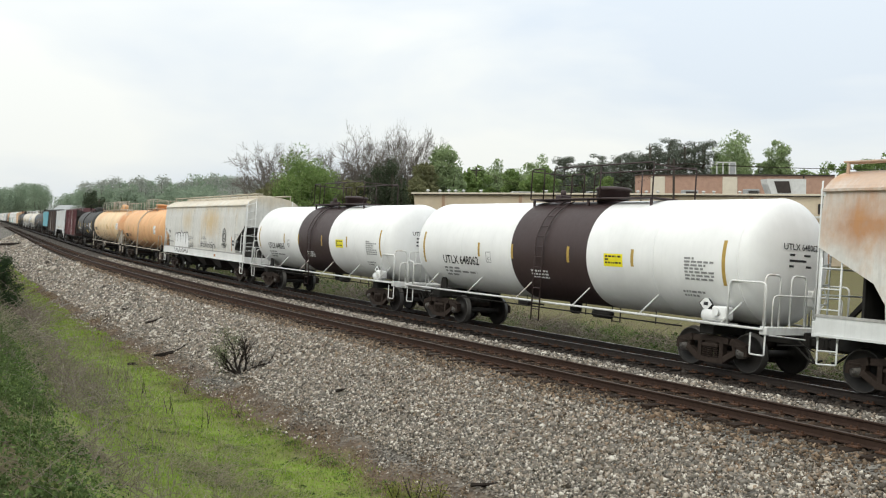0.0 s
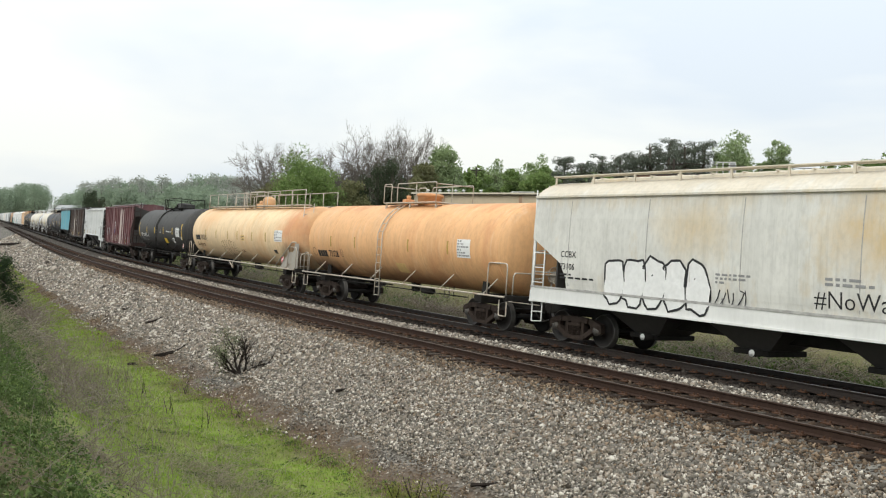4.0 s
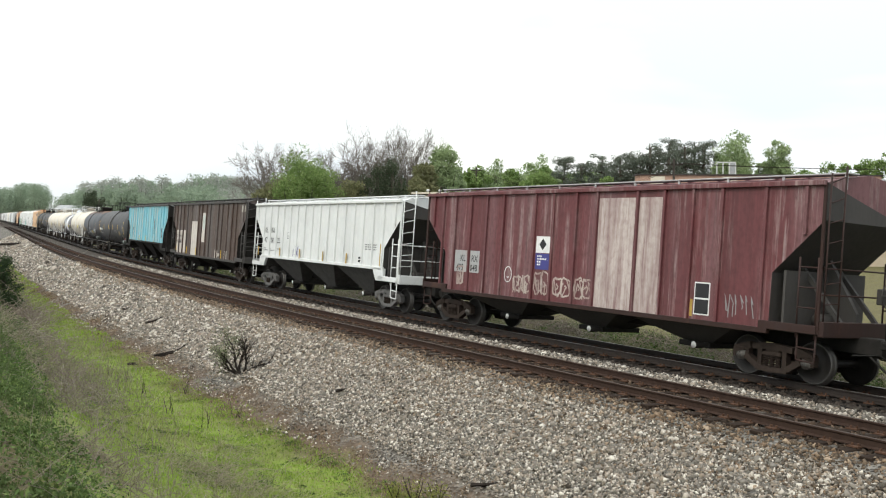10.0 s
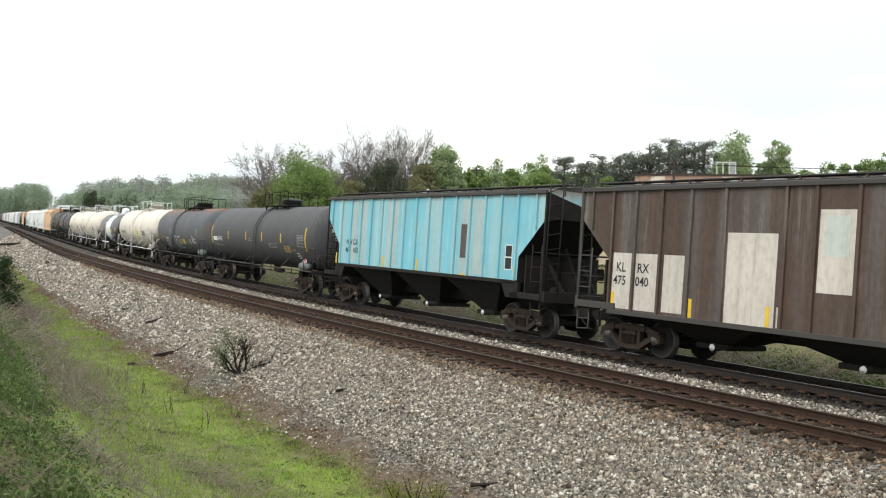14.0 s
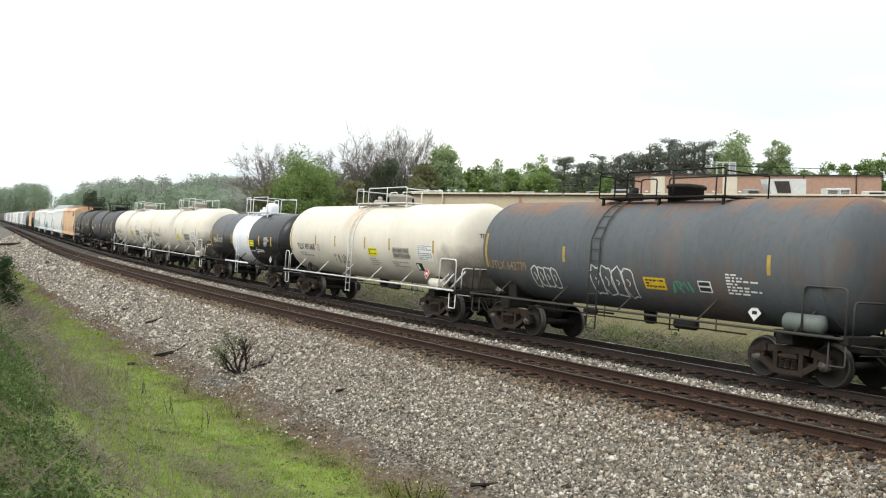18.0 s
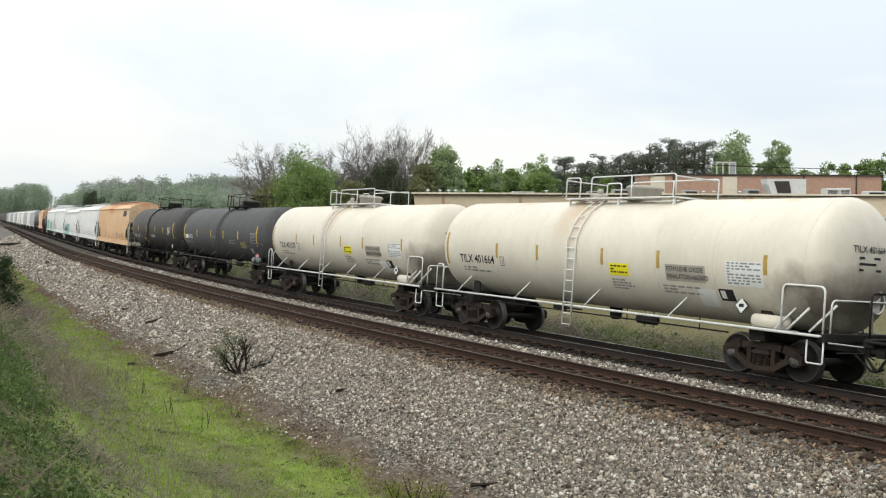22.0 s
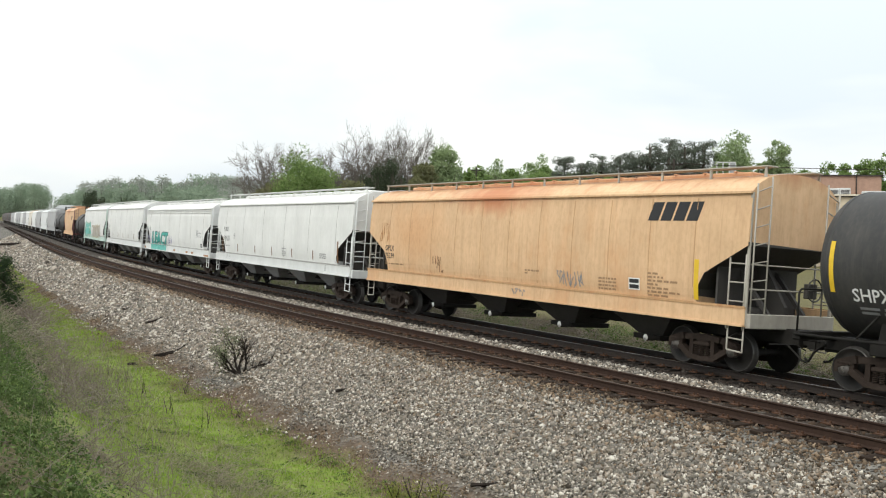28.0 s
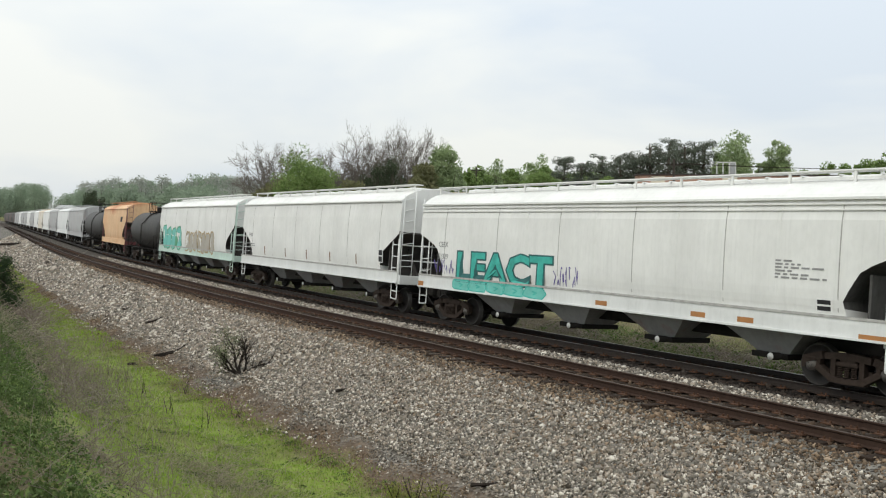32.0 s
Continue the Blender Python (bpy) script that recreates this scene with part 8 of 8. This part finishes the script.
        stand(tree("green_tree", "low spreading green tree in the line behind the roofs", 100 + i, h, crown_width(x - 30, x + 30, 182), BARK, MIDLEAF if i % 2 else SPRING, 70, 44, 0.26, 0.02, 0.22, puff=0.16), x, 182)
    # far woods along the line
    rnd = random.Random(8)
    kinds = []
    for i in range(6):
        kinds.append(stand(tree("far_tree", "far tree in spring green paled with haze along the line" if i % 3 else "far tree still grey and bare, paled with haze, along the line", 80 + i, 11 + 2.0 * i, 8 + 0.8 * i, BARK, FARLEAF_HAZE if i % 3 else FARGREY_HAZE, 60, 36, 0.34, 0.05, 0.25, puff=0.17), 250 + 30 * i, 340))
    ridge = [(-40, 340), (5, 330), (25, 330), (40, 322), (65, 320), (95, 338), (115, 345), (140, 334), (190, 322), (230, 320), (270, 312), (310, 322), (350, 314), (385, 307), (420, 316), (460, 322), (500, 324), (560, 318), (620, 315), (760, 322)]
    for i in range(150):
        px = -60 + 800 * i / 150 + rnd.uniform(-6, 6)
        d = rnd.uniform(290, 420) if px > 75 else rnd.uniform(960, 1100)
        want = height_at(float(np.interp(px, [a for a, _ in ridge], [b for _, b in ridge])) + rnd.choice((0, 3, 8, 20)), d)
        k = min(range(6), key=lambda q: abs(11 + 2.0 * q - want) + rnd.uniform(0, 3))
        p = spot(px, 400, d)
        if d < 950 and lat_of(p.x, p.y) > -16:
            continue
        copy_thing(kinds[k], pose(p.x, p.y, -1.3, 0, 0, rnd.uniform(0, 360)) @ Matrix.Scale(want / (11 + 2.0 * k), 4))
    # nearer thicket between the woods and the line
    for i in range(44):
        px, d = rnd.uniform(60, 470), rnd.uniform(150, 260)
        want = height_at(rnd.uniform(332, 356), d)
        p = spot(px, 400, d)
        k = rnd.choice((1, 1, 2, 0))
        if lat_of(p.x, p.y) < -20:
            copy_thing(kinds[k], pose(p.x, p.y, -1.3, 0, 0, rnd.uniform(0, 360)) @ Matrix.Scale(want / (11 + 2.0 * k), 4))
    # dark cedar by the line and a green tree far down it
    for px, top, d, seed in ((165, 341, 190, 91), (157, 346, 192, 92), (176, 347, 188, 94)):
        stand(cedar("cedar", "dark green cedar with a ragged top beside the line", seed, height_at(top, d), 2.6, CEDARL, 0.09, 150), px, d)


build_trees()

BRICK = plain("brick_wall", (0.43, 0.275, 0.205), 0.9, 0.0, 0.25, 2.0)
STUCCO = plain("cream_wall", (0.56, 0.47, 0.35), 0.9, 0.0, 0.15, 1.5)
PANEL = plain("cream_panel", (0.62, 0.56, 0.45), 0.85, 0.0, 0.12, 1.5)
FASCIA = plain("dark_fascia", (0.06, 0.05, 0.045), 0.7, 0.0, 0.3, 2.0)
TANWALL = plain("tan_wall", (0.40, 0.27, 0.19), 0.9, 0.0, 0.2, 1.5)
METALW = plain("white_sheet_metal", (0.62, 0.62, 0.60), 0.5, 0.0, 0.2, 3.0)
METALG = plain("grey_sheet_metal", (0.34, 0.35, 0.35), 0.5, 0.0, 0.25, 3.0)
ROOFG = plain("flat_roof", (0.30, 0.29, 0.27), 0.9, 0.0, 0.2, 1.0)
GLASS = material("window_glass", 0.1)[0]
GLASS.node_tree.nodes["Principled BSDF"].inputs["Base Color"].default_value = (0.02, 0.022, 0.025, 1)
POLE = plain("pole_wood", (0.05, 0.042, 0.036), 0.9, 0.0, 0.4, 4.0)


def build_buildings():
    # long low commercial building
    z = 6.05
    root = tagged(new("commercial_building"), "long low flat-roofed commercial building with cream walls", "building")
    sh = Shape()
    box(sh, -3, 62, 100, 130, -1.3, z, 0)
    part("wall", sh, STUCCO, root)
    sh = Shape()
    box(sh, -3.2, 62.2, 99.8, 130.2, z, z + 0.10, 0)
    part("roof", sh, ROOFG, root)
    for x0, x1 in ((12.5, 62.3), (-3.3, 12.3)):
        sh = Shape()
        box(sh, x0, x1, 99.7, 99.98, z - 0.02, z + 0.16, 0, 0.02)
        part("fascia", sh, PANEL, root)
        # narrow dark strip just below the cream fascia
        sh = Shape()
        box(sh, x0, x1, 99.76, 99.98, z - 0.14, z - 0.02)
        part("dark_strip", sh, FASCIA, root)
    for x in range(0, 62, 8):
        sh = Shape()
        box(sh, x - 0.15, x + 0.15, 99.86, 100.0, -1.2, z - 0.12)
        part("pilaster", sh, TANWALL, root)
    for x in (33.2, 39):
        w = new("window")
        w.parent = root
        sh = Shape()
        box(sh, x, x + 1.8, 99.9, 100.02, 4.2, 5.1)
        part("pane", sh, GLASS, w)
        sh = Shape()
        for a in ((x - 0.08, x, 4.12, 5.18), (x + 1.8, x + 1.88, 4.12, 5.18), (x, x + 1.8, 4.12, 4.2), (x, x + 1.8, 5.1, 5.18)):
            box(sh, a[0], a[1], 99.84, 100.0, a[2], a[3])
        part("frame", sh, FASCIA, w)
    sh = Shape()
    box(sh, 30, 62, 97.5, 99.7, 3.7, 3.9, 0, 0.02)
    part("canopy", sh, METALW, root)
    # brick block behind
    root = tagged(new("brick_building"), "flat-roofed red brick building block with cream panels", "building")
    x0, x1 = spot(1130, 300, 112).x, spot(1558, 300, 112).x
    zt = 8.62
    sh = Shape()
    box(sh, x0, x1, 112, 114.4, 5.9, zt)
    box(sh, x0 + 1, x1 - 1, 112.3, 114.2, -1.3, 5.9)
    part("wall", sh, BRICK, root)
    sh = Shape()
    box(sh, x0 - 0.2, x1 + 0.2, 111.8, 114.6, zt, zt + 0.16, 0, 0.02)
    part("roof_edge", sh, FASCIA, root)
    for a, b in ((1150, 1175), (1277, 1303)):
        sh = Shape()
        box(sh, spot(a, 300, 112).x, spot(b, 300, 112).x, 111.9, 112.0, 6.2, zt - 0.12)
        part("panel", sh, PANEL, root)
    for a in (1420, 1513):
        sh = Shape()
        q = spot(a, 300, 112).x
        tube(sh, [(q, 111.9, 6.2), (q, 111.9, zt)], 0.07)
        part("downpipe", sh, FASCIA, root)
    # rooftop plant on the low building
    # the last white box is added in place of a probable white vehicle
    units = [(1210, 1235, 332, 343, METALG), (1321, 1343, 329, 343, METALG), (1461, 1483, 327, 341, METALW), (1484, 1504, 326, 340, METALW), (1085, 1112, 330, 344, METALG), (1040, 1062, 336, 345, METALG),
             (800, 830, 340, 350, METALG), (905, 945, 337, 350, METALW), (868, 890, 341, 350, METALG), (770, 784, 342, 351, METALG), (1534, 1566, 334, 346, METALW)]
    for a, b, t, u, m in units:
        r = tagged(new("rooftop_unit"), "boxy sheet-metal air handling unit on the flat roof", "roof unit", "rooftop units")
        p, q = spot(a, t, 104), spot(b, u, 104)
        p.z = z + 0.1 + (p.z - z - 0.1) * 0.65
        sh = Shape()
        box(sh, p.x, q.x, 104, 105.6, z + 0.10, p.z, 0, 0.04)
        part("housing", sh, m, r)
        sh = Shape()
        for k in range(4):
            zz = z + 0.25 + k * (p.z - z - 0.4) / 4
            box(sh, p.x + 0.15, q.x - 0.15, 103.95, 104.0, zz, zz + 0.06)
        part("louvre", sh, FASCIA, r)
    for a in (757, 778, 794, 806, 820, 851, 966, 1128, 1143, 1163, 1244, 1262, 1308):
        r = tagged(new("roof_vent"), "small round white vent on the flat roof", "roof vent", "roof vents")
        p = spot(a, 345, 102)
        sh = Shape()
        lathe(sh, [(z + 0.08, 0.10), (z + 0.34, 0.10), (z + 0.36, 0.19), (z + 0.46, 0.19), (z + 0.52, 0.05)], 10, "z", None, (p.x, 102, 0))
        part("vent", sh, METALW, r)
    r = tagged(new("roof_hood"), "white sloped exhaust hood on the flat roof", "roof unit", "rooftop units")
    p, q = spot(1355, 317, 103), spot(1425, 341, 103)
    w = q.x - p.x
    sh = Shape()
    prism(sh, [(p.x + 0.6, z + 0.1), (q.x, z + 0.1), (q.x, p.z), (p.x, p.z), (p.x + 0.1, p.z - 0.5)], 103, 105)
    part("housing", sh, METALW, r)
    sh = Shape()
    prism(sh, [(p.x + 1.2, z + 0.35), (p.x + w * 0.62, z + 0.35), (p.x + w * 0.56, p.z - 0.25), (p.x + 0.8, p.z - 0.25)], 102.9, 103)
    part("intake", sh, FASCIA, r)
    r = tagged(new("roof_screen"), "open metal frame screen above the roofs", "roof screen")
    p, q = spot(1267, 289, 114), spot(1300, 303, 114)
    for k in range(4):
        sh = Shape()
        x = p.x + (q.x - p.x) * k / 3
        box(sh, x - 0.06, x + 0.06, 114, 114.1, zt + 0.12, p.z)
        part("post", sh, METALW, r)
    sh = Shape()
    box(sh, p.x, q.x, 114, 114.1, p.z, p.z + 0.12)
    part("top_bar", sh, METALW, r)
    sh = Shape()
    box(sh, p.x + (q.x - p.x) * 0.66, q.x, 114.02, 114.08, zt + 0.2, p.z)
    part("sheet", sh, METALG, r)
    # low sheds far down the line
    for a, b, top, d, m, word in ((97, 140, 363, 300, METALG, "far low shed with a grey metal roof"),):
        r = tagged(new("shed"), word, "building")
        p, q = spot(a, top, d), spot(b, top, d)
        sh = Shape()
        box(sh, p.x, q.x, d, d + 9, -1.3, p.z - 1.4)
        part("wall", sh, STUCCO, r)
        sh = Shape()
        sh.add([(p.x - 0.4, d - 0.5, p.z - 1.45), (q.x + 0.4, d - 0.5, p.z - 1.45), (q.x + 0.4, d + 4.5, p.z), (p.x - 0.4, d + 4.5, p.z), (q.x + 0.4, d + 9.5, p.z - 1.45), (p.x - 0.4, d + 9.5, p.z - 1.45)],
               [(0, 1, 2, 3), (3, 2, 4, 5), (0, 3, 5), (1, 4, 2), (0, 5, 4, 1)])
        part("roof", sh, m, r)
    # utility poles and wires
    heads = []
    for px, top, d in ((1191, 282, 92), (842, 296, 150), (629, 330, 170), (1012, 322, 135)):
        r = tagged(new("utility_pole"), "dark wooden utility pole with a crossarm and wires", "utility pole", "utility poles")
        a = spot(px, top, d)
        sh = Shape()
        tube(sh, [(a.x, d, -1.3), (a.x, d, a.z)], 0.11, 8)
        part("pole", sh, POLE, r)
        sh = Shape()
        box(sh, a.x - 0.85, a.x + 0.85, d - 0.05, d + 0.05, a.z - 0.62, a.z - 0.5)
        for s in (-1, 1):
            tube(sh, [(a.x + s * 0.6, d, a.z - 0.55), (a.x, d, a.z - 1.1)], 0.025, 4)
        part("crossarm", sh, POLE, r)
        for k in (-0.78, -0.35, 0.35, 0.78):
            sh = Shape()
            lathe(sh, [(a.z - 0.5, 0.05), (a.z - 0.4, 0.06), (a.z - 0.34, 0.03)], 6, "z", None, (a.x + k, d, 0))
            part("insulator", sh, METALG, r)
        heads.append(Vector((a.x, d, a.z - 0.4)))
    order = [heads[0], heads[3], heads[1], heads[2]]
    for a, b in [(order[0] + Vector((60, -25, 0.5)), order[0])] + list(zip(order, order[1:])):
        for k in (-0.78, 0.35, 0.78):
            sh = Shape()
            pts = []
            for i in range(13):
                t = i / 12
                c = a.lerp(b, t)
                pts.append((c.x + k, c.y, c.z - 1.3 * 4 * t * (1 - t)))
            tube(sh, pts, 0.018, 3)
            tagged(part("wire", sh, POLE), "thin black overhead wire between utility poles", "wire", "overhead wires")


build_buildings()


def motions():
    """The train rolls by at an even pace; the wheels of the cars that come near turn."""
    for root, u, half in TRAIN:
        rows = [(t * 1.0, line_pose(u + 0.34 - SPEED * t, half)) for t in range(33)]
        walk(root, rows)
    mid = {root: u for root, u, _ in TRAIN}
    for wheel, x, root in WHEELS:
        u = mid[root]
        first = max(0, round((u - 34) / SPEED * FPS))
        last = min(round(CLIP * FPS), round((u + 34) / SPEED * FPS))
        if last <= first:
            continue
        step = SPEED / FPS / 0.457
        rows = [(k / FPS, Matrix.Translation((x, 0, 0.457)) @ Euler((0, (k - first) * step % (2 * math.pi), 0)).to_matrix().to_4x4()) for k in range(first, last + 1)]
        if first > 0:
            rows.insert(0, (0.0, rows[0][1]))
        if last < round(CLIP * FPS):
            rows.append((CLIP, rows[-1][1]))
        walk(wheel, rows)


motions()
